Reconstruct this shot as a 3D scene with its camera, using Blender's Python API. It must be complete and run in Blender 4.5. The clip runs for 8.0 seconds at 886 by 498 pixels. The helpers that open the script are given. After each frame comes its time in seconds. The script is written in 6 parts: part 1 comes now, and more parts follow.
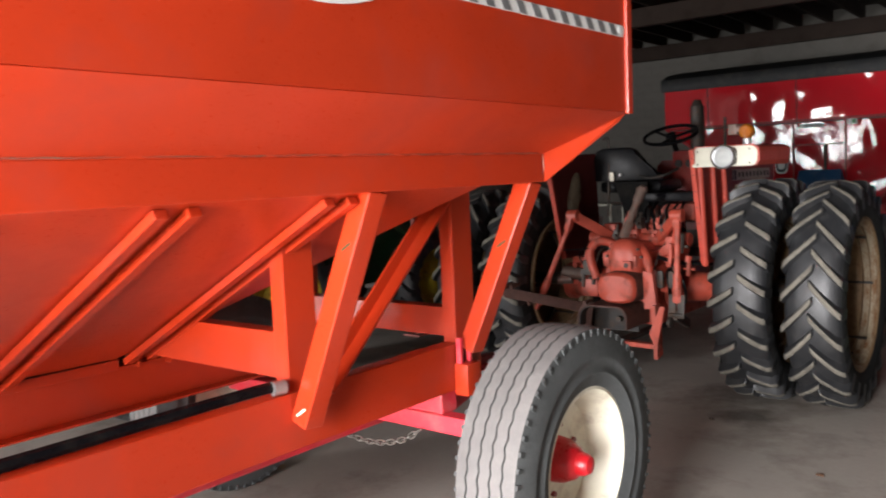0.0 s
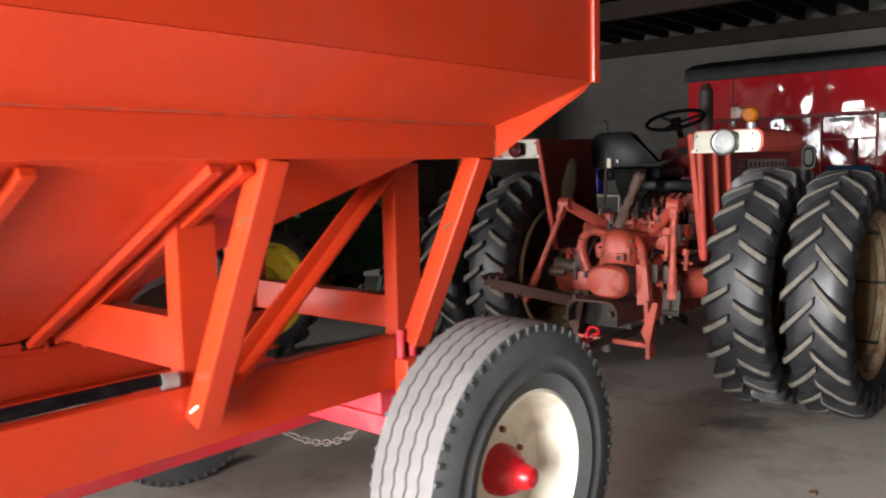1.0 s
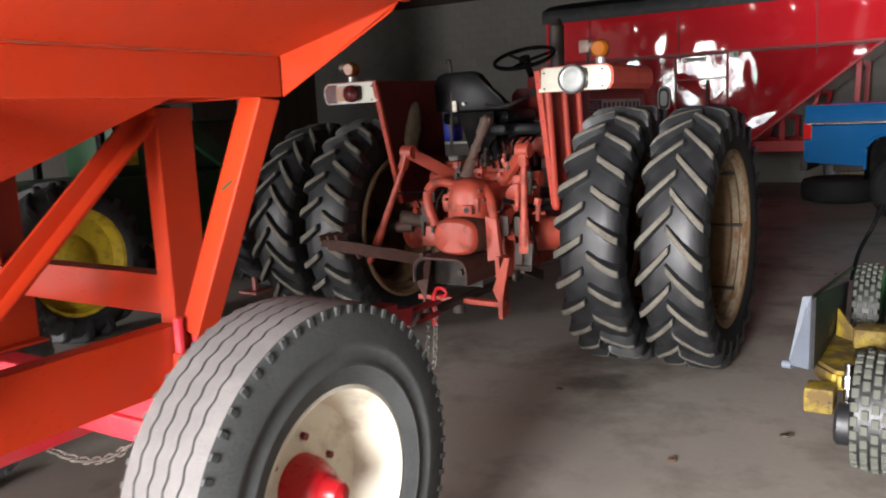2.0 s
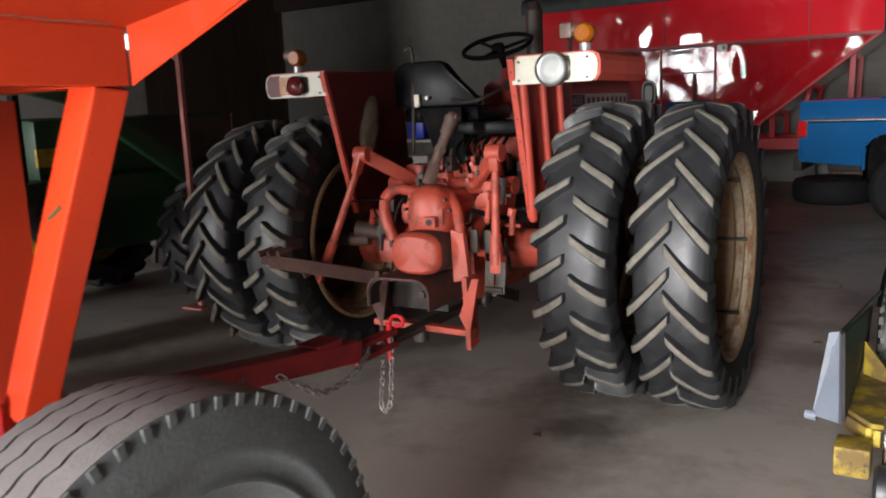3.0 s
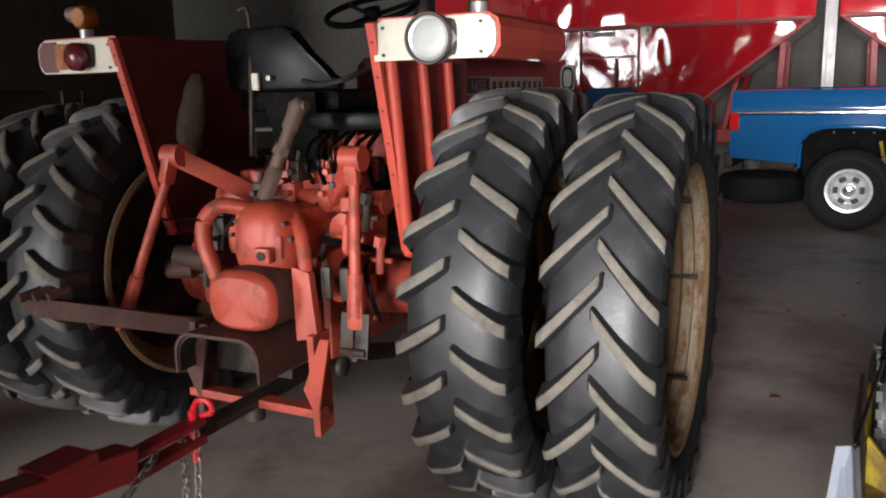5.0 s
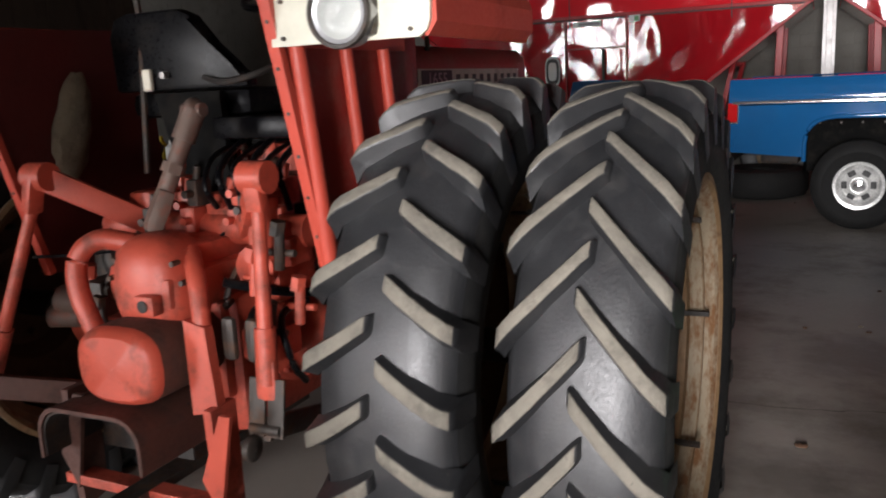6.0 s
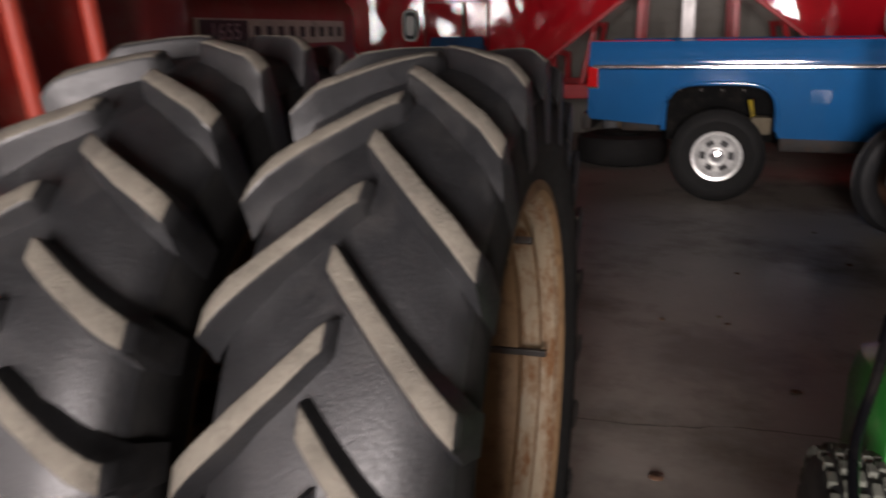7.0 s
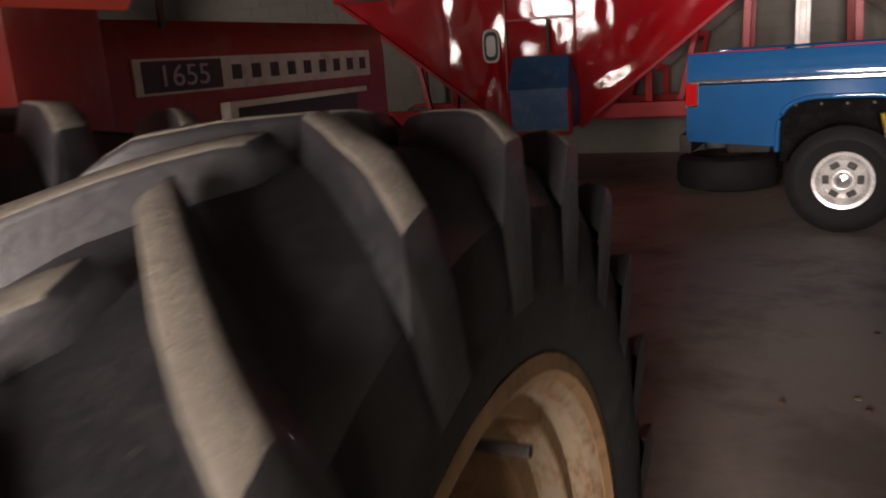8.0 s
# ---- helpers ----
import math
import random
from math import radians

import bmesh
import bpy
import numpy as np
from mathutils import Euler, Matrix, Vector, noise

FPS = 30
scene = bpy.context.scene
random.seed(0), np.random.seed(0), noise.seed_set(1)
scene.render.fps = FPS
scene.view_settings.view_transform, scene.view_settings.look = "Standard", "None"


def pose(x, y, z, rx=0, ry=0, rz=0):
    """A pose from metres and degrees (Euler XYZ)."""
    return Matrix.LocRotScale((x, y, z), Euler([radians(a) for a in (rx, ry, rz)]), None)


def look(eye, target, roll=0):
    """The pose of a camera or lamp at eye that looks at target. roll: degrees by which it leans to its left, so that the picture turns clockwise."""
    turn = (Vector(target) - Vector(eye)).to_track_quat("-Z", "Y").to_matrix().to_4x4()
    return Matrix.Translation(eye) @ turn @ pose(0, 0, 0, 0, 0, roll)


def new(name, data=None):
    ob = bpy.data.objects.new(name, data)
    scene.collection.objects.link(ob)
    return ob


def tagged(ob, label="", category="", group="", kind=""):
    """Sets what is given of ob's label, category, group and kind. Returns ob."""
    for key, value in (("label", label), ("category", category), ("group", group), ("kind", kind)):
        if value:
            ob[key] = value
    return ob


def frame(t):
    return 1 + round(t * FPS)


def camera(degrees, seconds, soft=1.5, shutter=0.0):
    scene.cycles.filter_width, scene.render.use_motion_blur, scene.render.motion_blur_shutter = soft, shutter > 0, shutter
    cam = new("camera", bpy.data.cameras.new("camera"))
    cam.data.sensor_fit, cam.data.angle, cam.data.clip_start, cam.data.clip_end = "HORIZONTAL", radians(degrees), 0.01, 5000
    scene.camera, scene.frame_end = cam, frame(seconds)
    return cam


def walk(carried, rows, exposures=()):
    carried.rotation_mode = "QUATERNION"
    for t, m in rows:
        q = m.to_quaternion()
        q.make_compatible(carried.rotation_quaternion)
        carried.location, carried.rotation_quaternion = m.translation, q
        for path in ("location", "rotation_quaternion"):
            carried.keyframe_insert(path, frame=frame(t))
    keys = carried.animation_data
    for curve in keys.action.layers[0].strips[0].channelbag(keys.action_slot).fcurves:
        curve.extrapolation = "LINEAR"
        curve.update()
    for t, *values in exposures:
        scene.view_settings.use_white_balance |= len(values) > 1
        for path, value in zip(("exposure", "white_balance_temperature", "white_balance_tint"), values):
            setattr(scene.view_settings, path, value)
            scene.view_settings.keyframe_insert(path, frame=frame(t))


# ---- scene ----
cam = camera(56.8, 8.0, 1.9, 0.4)
PATH = [
    (0, (3.163, -6.614, 1.814), (1.917, -5.06, 1.635), -2.4),
    (0.4, (3.119, -6.434, 1.756), (1.936, -4.831, 1.583), -4.6),
    (0.5, (3.118, -6.378, 1.751), (1.899, -4.801, 1.579), -4.2),
    (0.9, (3.183, -6.137, 1.743), (1.879, -4.633, 1.546), -1.5),
    (1, (3.209, -6.075, 1.727), (1.907, -4.57, 1.531), -1.2),
    (1.5, (3.147, -5.766, 1.687), (2.034, -4.131, 1.388), -2.3),
    (3, (2.727, -4.661, 1.687), (1.714, -2.97, 1.349), -2.5),
    (3.5, (2.54, -4.327, 1.68), (1.618, -2.574, 1.405), -1.1),
    (4, (2.431, -4.015, 1.689), (1.645, -2.221, 1.285), -2.2),
    (5.3, (2.235, -3.062, 1.699), (1.388, -1.29, 1.32), -1.2),
    (5.5, (2.17, -2.904, 1.704), (1.498, -1.062, 1.31), -0.8),
    (5.7, (2.136, -2.774, 1.679), (1.483, -0.927, 1.272), -2.0),
    (5.9, (2.131, -2.598, 1.66), (1.361, -0.794, 1.27), -2.3),
    (6, (2.148, -2.529, 1.672), (1.322, -0.75, 1.28), -2.8),
    (6.5, (2.171, -2.145, 1.7), (1.378, -0.362, 1.263), -3.6),
    (7, (2.124, -1.716, 1.684), (1.594, 0.144, 1.174), -0.9),
    (7.2, (2.148, -1.619, 1.731), (1.701, 0.255, 1.192), -1.5),
    (7.5, (2.092, -1.3, 1.677), (1.505, 0.55, 1.194), -2.3),
    (8, (2.108, -0.807, 1.704), (1.335, 0.98, 1.247), -3.9),
]
walk(cam, [(t, look(eye, target, roll)) for t, eye, target, roll in PATH], exposures=[(0, -0.36, 6500, 10), (0.5, -0.28, 6500, 10), (1.0, -0.15, 6500, 10), (1.5, -0.05, 6500, 10), (3.0, -0.1, 6450, 9), (4.0, 0.0, 6450, 9), (6.0, -0.05, 6500, 11), (6.6, -0.1, 6600, 13), (7.0, -0.34, 7000, 18), (7.3, -0.36, 7150, 19), (7.7, -0.08, 7400, 20), (8.0, -0.02, 7600, 22)])

# ---------------------------------------------------------------- helpers
def V(*a):
    return Vector(a)


def part(name, bm, mat, parent=None, label="", smooth=False):
    me = bpy.data.meshes.new(name)
    bm.normal_update()
    bm.to_mesh(me)
    bm.free()
    for m in (mat if isinstance(mat, (list, tuple)) else [mat]):
        me.materials.append(m)
    if smooth:
        for p in me.polygons:
            p.use_smooth = True
        me.set_sharp_from_angle(angle=radians(smooth if smooth is not True else 38))
    ob = new(name, me)
    if parent is not None:
        ob.parent = parent
    if label:
        ob["label"] = label
    return ob


def thing(name, label, category, at=(0, 0, 0), group="", kind=""):
    ob = new(name)
    ob.location = at
    ob.empty_display_size = 0.1
    return tagged(ob, label, category, group, kind)


def box(bm, c, s, m=None, bevel=0.0, mi=0):
    """A box of size s round c, turned by m."""
    mat = Matrix.Translation(c) @ (m or Matrix()) @ Matrix.Diagonal((*s, 1))
    g = bmesh.ops.create_cube(bm, size=1, matrix=mat)
    es = {e for v in g["verts"] for e in v.link_edges}
    if bevel:
        r = bmesh.ops.bevel(bm, geom=list(es), offset=bevel, segments=2, affect="EDGES", profile=0.6)
        fs = {f for f in r["faces"]} | {f for v in r["verts"] for f in v.link_faces}
    else:
        fs = {f for v in g["verts"] for f in v.link_faces}
    for f in fs:
        f.material_index = mi
    return bm


def span(bm, lo, hi, bevel=0.0, mi=0):
    c = [(a + b) / 2 for a, b in zip(lo, hi)]
    return box(bm, c, [abs(b - a) for a, b in zip(lo, hi)], None, bevel, mi)


def frame_of(d, up=(0, 0, 1)):
    z = Vector(d).normalized()
    u = Vector(up)
    if abs(z.dot(u)) > 0.98:
        u = Vector((0, 1, 0))
    x = u.cross(z).normalized()
    y = z.cross(x)
    return Matrix((x, y, z)).transposed().to_4x4()


def beam(bm, a, b, w, h, bevel=0.0, up=(0, 0, 1), mi=0):
    """A bar from a to b, w wide (level) and h deep."""
    a, b = Vector(a), Vector(b)
    return box(bm, (a + b) / 2, (w, h, (b - a).length), frame_of(b - a, up), bevel, mi)


def rod(bm, a, b, r, r2=None, n=14, mi=0):
    a, b = Vector(a), Vector(b)
    m = Matrix.Translation((a + b) / 2) @ frame_of(b - a)
    g = bmesh.ops.create_cone(bm, cap_ends=True, segments=n, radius1=r, radius2=r if r2 is None else r2, depth=(b - a).length, matrix=m)
    for f in {f for v in g["verts"] for f in v.link_faces}:
        f.material_index = mi
    return bm


def ball(bm, c, r, s=(1, 1, 1), n=12):
    bmesh.ops.create_uvsphere(bm, u_segments=n + 4, v_segments=n, radius=r, matrix=Matrix.Translation(c) @ Matrix.Diagonal((*s, 1)))
    return bm


def tube(bm, pts, r, n=8):
    """A round bar along smooth points."""
    pts = [Vector(p) for p in pts]
    rings = []
    up = Vector((0, 0, 1))
    for i, p in enumerate(pts):
        d = (pts[min(i + 1, len(pts) - 1)] - pts[max(i - 1, 0)]).normalized()
        u = up if abs(d.dot(up)) < 0.95 else Vector((1, 0, 0))
        x = u.cross(d).normalized()
        y = d.cross(x)
        rings.append([bm.verts.new(p + r * (math.cos(2 * math.pi * k / n) * x + math.sin(2 * math.pi * k / n) * y)) for k in range(n)])
    for a, b in zip(rings, rings[1:]):
        for k in range(n):
            bm.faces.new((a[k], a[(k + 1) % n], b[(k + 1) % n], b[k]))
    bm.faces.new(rings[0][::-1])
    bm.faces.new(rings[-1])
    return bm


def bend(pts, n=8):
    """Catmull-Rom points through pts."""
    p = [Vector(q) for q in pts]
    p = [2 * p[0] - p[1]] + p + [2 * p[-1] - p[-2]]
    out = []
    for i in range(1, len(p) - 2):
        for k in range(n):
            t = k / n
            a, b, c, d = p[i - 1:i + 3]
            out.append(0.5 * (2 * b + (c - a) * t + (2 * a - 5 * b + 4 * c - d) * t * t + (3 * b - a - 3 * c + d) * t ** 3))
    return out + [p[-2]]


def lathe(bm, prof, n=48, axis="x", c=(0, 0, 0), closed=False, mis=None):
    """Turns (along, radius) pairs round an axis."""
    c = Vector(c)
    rings = []
    for a, r in prof:
        ring = []
        for k in range(n):
            t = 2 * math.pi * k / n
            q = {"x": (a, r * math.cos(t), r * math.sin(t)), "y": (r * math.cos(t), a, r * math.sin(t)), "z": (r * math.cos(t), r * math.sin(t), a)}[axis]
            ring.append(bm.verts.new(c + Vector(q)))
        rings.append(ring)
    pairs = list(zip(rings, rings[1:])) + ([(rings[-1], rings[0])] if closed else [])
    for i, (a, b) in enumerate(pairs):
        for k in range(n):
            f = bm.faces.new((a[k], a[(k + 1) % n], b[(k + 1) % n], b[k]))
            if mis:
                f.material_index = mis[i]
    return bm


def slab(bm, poly, depth, m=None, mi=0):
    """A flat polygon (x, y) given depth along its local z, centred, placed by m."""
    m = m or Matrix()
    lo = [bm.verts.new(m @ Vector((x, y, -depth / 2))) for x, y in poly]
    hi = [bm.verts.new(m @ Vector((x, y, depth / 2))) for x, y in poly]
    fs = [bm.faces.new(lo[::-1]), bm.faces.new(hi)]
    n = len(poly)
    for i in range(n):
        fs.append(bm.faces.new((lo[i], lo[(i + 1) % n], hi[(i + 1) % n], hi[i])))
    for f in fs:
        f.material_index = mi
    return bm


def plate(bm, pts, thick, mi=0):
    """A sheet with corners pts (one plane), given thickness."""
    pts = [Vector(p) for p in pts]
    nrm = Vector((0, 0, 0))
    for i in range(len(pts)):
        nrm += (pts[i] - pts[0]).cross(pts[(i + 1) % len(pts)] - pts[0])
    nrm.normalize()
    a = [bm.verts.new(p + nrm * thick / 2) for p in pts]
    b = [bm.verts.new(p - nrm * thick / 2) for p in pts]
    fs = [bm.faces.new(a), bm.faces.new(b[::-1])]
    n = len(pts)
    for i in range(n):
        fs.append(bm.faces.new((b[i], b[(i + 1) % n], a[(i + 1) % n], a[i])))
    for f in fs:
        f.material_index = mi
    return bm


NB = bmesh.new
YZ = Matrix(((0, 0, 1, 0), (1, 0, 0, 0), (0, 1, 0, 0), (0, 0, 0, 1)))   # local x, y, z to world y, z, x
XZ = Matrix(((1, 0, 0, 0), (0, 0, -1, 0), (0, 1, 0, 0), (0, 0, 0, 1)))  # local x, y, z to world x, z, -y

# ---------------------------------------------------------------- world and light
world = bpy.data.worlds.new("sky")
scene.world = world
world.use_nodes = True
wn = world.node_tree
sky = wn.nodes.new("ShaderNodeTexSky")
sky.sky_type, sky.sun_disc = "NISHITA", False
sky.sun_elevation, sky.sun_rotation = radians(40), radians(150)
wn.links.new(sky.outputs[0], wn.nodes["Background"].inputs[0])
wn.nodes["Background"].inputs[1].default_value = 0.06


def area(name, at, target, sx, sy, watts, colour=(1, 1, 1)):
    d = bpy.data.lights.new(name, "AREA")
    d.shape, d.size, d.size_y, d.energy, d.color = "RECTANGLE", sx, sy, watts, colour
    ob = new(name, d)
    ob.matrix_world = look(at, target)
    return ob


# daylight through the open machine doors behind the walk
area("doorway_light", (1.85, -10.82, 1.75), (1.85, 0, 1.6), 3.5, 3.5, 3850, (1.0, 0.98, 0.99))
area("bay_door_light", (-6.2, -10.82, 1.75), (-6.2, 0, 1.7), 2.0, 3.5, 1100, (1.0, 0.98, 0.99))

# ---------------------------------------------------------------- materials
def material(name, colour, rough=0.5, metal=0.0, dirt=None, dirt_amount=0.4, scale=3.0, fine=60.0, bump=0.1, spec=0.5, coat=0.0, var=0.12, bump_scale=None, dirt_lo=0.5, dent=0.0, dent_stretch=None, stretch=None, per_piece=0.0, dirt_w=0.22, chips=None, even=False, coat_rough=0.08, dirt_scale=None):
    """A surface with large stains, fine grain and relief."""
    m = bpy.data.materials.new(name)
    m.use_nodes = True
    nt = m.node_tree
    N, L = nt.nodes, nt.links
    b = N["Principled BSDF"]
    tc = N.new("ShaderNodeTexCoord")
    src = tc.outputs["Object"]
    if stretch:
        mp = N.new("ShaderNodeMapping")
        mp.inputs["Scale"].default_value = stretch
        L.new(src, mp.inputs[0])
        src = mp.outputs[0]

    def tex(s, det, rgh=0.6):
        n = N.new("ShaderNodeTexNoise")
        n.inputs["Scale"].default_value, n.inputs["Detail"].default_value, n.inputs["Roughness"].default_value = s, det, rgh
        L.new(src, n.inputs["Vector"])
        return n

    def ramp(fac, lo, hi):
        r = N.new("ShaderNodeMapRange")
        r.inputs[1].default_value, r.inputs[2].default_value = lo, hi
        L.new(fac, r.inputs[0])
        return r.outputs[0]

    def mix(f, a, c):
        x = N.new("ShaderNodeMix")
        x.data_type = "RGBA"
        for sock, v in ((x.inputs[0], f), (x.inputs[6], a), (x.inputs[7], c)):
            if hasattr(v, "links"):
                L.new(v, sock)
            else:
                sock.default_value = v
        return x.outputs[2]

    big, small = tex(scale, 6), tex(fine, 4, 0.7)
    c4 = (*colour, 1)
    dark = tuple(v * (1 - var) for v in colour) + (1,)
    lite = tuple(min(1, v * (1 + var)) for v in colour) + (1,)
    col = mix(ramp(big.outputs[0], 0.35, 0.65), dark, lite)
    col = mix(ramp(small.outputs[0], 0.3, 0.8), col, mix(0.5, col, c4))
    rg = None
    if dirt:
        d1 = tex(dirt_scale or scale * 1.7, 10, 0.68)
        f = ramp(d1.outputs[0], dirt_lo, dirt_lo + dirt_w)
        ma = N.new("ShaderNodeMath")
        ma.operation = "MULTIPLY"
        L.new(f, ma.inputs[0])
        ma.inputs[1].default_value = dirt_amount
        col = mix(ma.outputs[0], col, (*dirt, 1))
        rg = ma.outputs[0]
    if chips:   # small chipped or specked spots
        cn = tex(chips[1], 5, 0.75)
        col = mix(ramp(cn.outputs[0], chips[2], chips[2] + 0.03), col, (*chips[0], 1))
    if per_piece:
        oi = N.new("ShaderNodeObjectInfo")
        hs = N.new("ShaderNodeHueSaturation")
        r = N.new("ShaderNodeMapRange")
        r.inputs[3].default_value, r.inputs[4].default_value = 1 - per_piece, 1 + per_piece
        L.new(oi.outputs["Random"], r.inputs[0])
        L.new(r.outputs[0], hs.inputs["Value"])
        L.new(col, hs.inputs["Color"])
        col = hs.outputs[0]
    L.new(col, b.inputs["Base Color"])
    b.inputs["Metallic"].default_value = metal
    b.inputs["Specular IOR Level"].default_value = spec
    b.inputs["Coat Weight"].default_value = coat
    b.inputs["Coat Roughness"].default_value = coat_rough
    rr = N.new("ShaderNodeMapRange")
    rr.inputs[1].default_value, rr.inputs[2].default_value = 0.3, 0.7
    rr.inputs[3].default_value, rr.inputs[4].default_value = (rough - 0.01, rough + 0.015) if even else (max(0.02, rough - 0.08), min(1, rough + 0.1))
    L.new(small.outputs[0], rr.inputs[0])
    if rg is not None:
        ad = N.new("ShaderNodeMath")
        ad.operation = "MULTIPLY_ADD"
        L.new(rg, ad.inputs[0])
        ad.inputs[1].default_value = 0.4
        L.new(rr.outputs[0], ad.inputs[2])
        L.new(ad.outputs[0], b.inputs["Roughness"])
    else:
        L.new(rr.outputs[0], b.inputs["Roughness"])
    if bump:
        bp = N.new("ShaderNodeBump")
        bp.inputs["Strength"].default_value, bp.inputs["Distance"].default_value = bump, 0.01
        L.new((tex(bump_scale, 5) if bump_scale else small).outputs[0], bp.inputs["Height"])
        if dent:
            dn = tex(dent, 0.6, 0.3)
            if dent_stretch:
                dm = N.new("ShaderNodeMapping")
                dm.inputs["Scale"].default_value = dent_stretch
                L.new(tc.outputs["Object"], dm.inputs[0])
                L.new(dm.outputs[0], dn.inputs["Vector"])
            b2 = N.new("ShaderNodeBump")
            b2.inputs["Strength"].default_value, b2.inputs["Distance"].default_value = 0.75, 0.095
            L.new(dn.outputs[0], b2.inputs["Height"])
            L.new(b2.outputs[0], bp.inputs["Normal"])
        L.new(bp.outputs[0], b.inputs["Normal"])
    return m


RUST, DUST, GREASE = (0.16, 0.07, 0.03), (0.32, 0.27, 0.21), (0.03, 0.022, 0.018)
ORANGE = material("orange_paint", (0.44, 0.033, 0.0085), 0.28, even=True, dirt=(0.33, 0.05, 0.035), dirt_amount=0.4, scale=1.2, fine=90, bump=0.04, spec=0.4, var=0.1, chips=((0.15, 0.06, 0.04), 26, 0.745))
PINKRED = material("faded_red_paint", (0.70, 0.04, 0.06), 0.45, dirt=DUST, dirt_amount=0.25, scale=4, bump=0.05)
TRACTOR = material("tractor_paint", (0.46, 0.072, 0.042), 0.42, dirt=(0.07, 0.030, 0.020), dirt_amount=0.9, scale=4, dirt_scale=9, dirt_lo=0.50, dirt_w=0.22, fine=70, bump=0.15, var=0.16, chips=((0.06, 0.035, 0.025), 34, 0.69))
RIBPAINT = material("faded_rib_paint", (0.46, 0.062, 0.038), 0.42, dirt=(0.16, 0.03, 0.02), dirt_amount=0.5, scale=3, dirt_lo=0.55, bump=0.06, chips=((0.08, 0.04, 0.03), 40, 0.73))
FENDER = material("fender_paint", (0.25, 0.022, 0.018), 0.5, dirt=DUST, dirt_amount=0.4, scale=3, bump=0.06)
MAROON = material("hood_paint", (0.21, 0.015, 0.012), 0.42, dirt=DUST, dirt_amount=0.25, scale=3, bump=0.04)
REDGLOSS = material("glossy_red_paint", (0.82, 0.018, 0.032), 0.05, scale=1.0, bump=0.01, coat=1.0, coat_rough=0.03, dent=1.9, dent_stretch=(1.0, 1.0, 0.6), var=0.05, spec=0.8, even=True)
REDFRAME = material("red_frame_paint", (0.36, 0.008, 0.012), 0.3, scale=3, bump=0.03, spec=0.2)
BLUE = material("blue_paint", (0.012, 0.12, 0.33), 0.07, scale=3, bump=0.006, coat=0.8, coat_rough=0.035, even=True, var=0.06)
GREEN = material("green_paint", (0.016, 0.19, 0.03), 0.35, dirt=DUST, dirt_amount=0.2, scale=4, bump=0.03)
DKGREEN = material("dark_green_paint", (0.012, 0.05, 0.018), 0.45, dirt=GREASE, dirt_amount=0.5, scale=4)
YELLOW = material("yellow_paint", (0.46, 0.33, 0.02), 0.45, dirt=GREASE, dirt_amount=0.8, scale=5)
CREAM = material("cream_paint", (0.78, 0.74, 0.60), 0.45, dirt=RUST, dirt_amount=0.45, scale=4, bump=0.06)
CREAMRUST = material("rusty_cream_paint", (0.27, 0.215, 0.145), 0.65, dirt_lo=0.45, dirt_w=0.16, dirt=(0.15, 0.065, 0.022), dirt_amount=0.95, scale=5, dirt_scale=9, bump=0.25, stretch=(2.6, 1, 1), chips=((0.07, 0.03, 0.015), 22, 0.70))
RIMEDGE = material("rusty_tan_edge_and_shade", (0.20, 0.12, 0.058), 0.6, dirt=(0.09, 0.045, 0.02), dirt_amount=0.8, scale=9, bump=0.3)
WHITE = material("white_paint", (0.56, 0.55, 0.45), 0.4, dirt=DUST, dirt_amount=0.2, scale=5)
RUBBER = material("rubber", (0.013, 0.0135, 0.015), 0.46, dirt=(0.042, 0.039, 0.035), dirt_amount=0.5, scale=5, dirt_lo=0.5, dirt_w=0.3, fine=120, bump=0.14, spec=0.75, var=0.3, chips=((0.12, 0.11, 0.095), 45, 0.70))
LUGTOP = material("dusty_lug_rubber", (0.15, 0.136, 0.11), 0.8, dirt=(0.068, 0.062, 0.054), dirt_amount=0.85, scale=9, dirt_lo=0.48, dirt_w=0.25, fine=140, bump=0.4, var=0.2, chips=((0.04, 0.037, 0.034), 60, 0.66))
TREAD = material("grey_worn_rubber", (0.125, 0.119, 0.115), 0.8, chips=((0.42, 0.40, 0.38), 30, 0.70), dirt=(0.19, 0.18, 0.17), dirt_amount=0.6, scale=6, fine=120, bump=0.25, var=0.15)
IRON = material("greasy_iron", (0.045, 0.038, 0.033), 0.5, metal=0.3, dirt=RUST, dirt_amount=0.7, scale=8, bump=0.2)
STEEL = material("dull_steel", (0.36, 0.35, 0.34), 0.42, metal=0.7, dirt=RUST, dirt_amount=0.3, scale=8, bump=0.1)
GALV = material("galvanised_steel", (0.42, 0.43, 0.45), 0.4, metal=0.6, dirt=DUST, dirt_amount=0.3, scale=6, bump=0.05)
CHROME = material("chrome", (0.75, 0.75, 0.76), 0.12, metal=1.0, bump=0.0, var=0.03)
BLACK = material("black_vinyl", (0.004, 0.004, 0.005), 0.30, dirt=DUST, dirt_amount=0.04, scale=6, bump=0.03, spec=0.10)
TARP = material("black_tarp", (0.014, 0.016, 0.017), 0.55, dirt=DUST, dirt_amount=0.12, scale=2, bump=0.3, bump_scale=9)
GREYPL = material("grey_plastic", (0.145, 0.165, 0.20), 0.45, dirt=DUST, dirt_amount=0.2, scale=5)
LAMPGLASS = material("lamp_lens", (0.40, 0.42, 0.40), 0.2, bump=0.3, bump_scale=220, coat=0.2, var=0.1)
AMBER = material("amber_lens", (0.33, 0.095, 0.006), 0.2, bump=0.2, bump_scale=90, spec=0.4, dirt=(0.12, 0.05, 0.02), dirt_amount=0.6, scale=14)
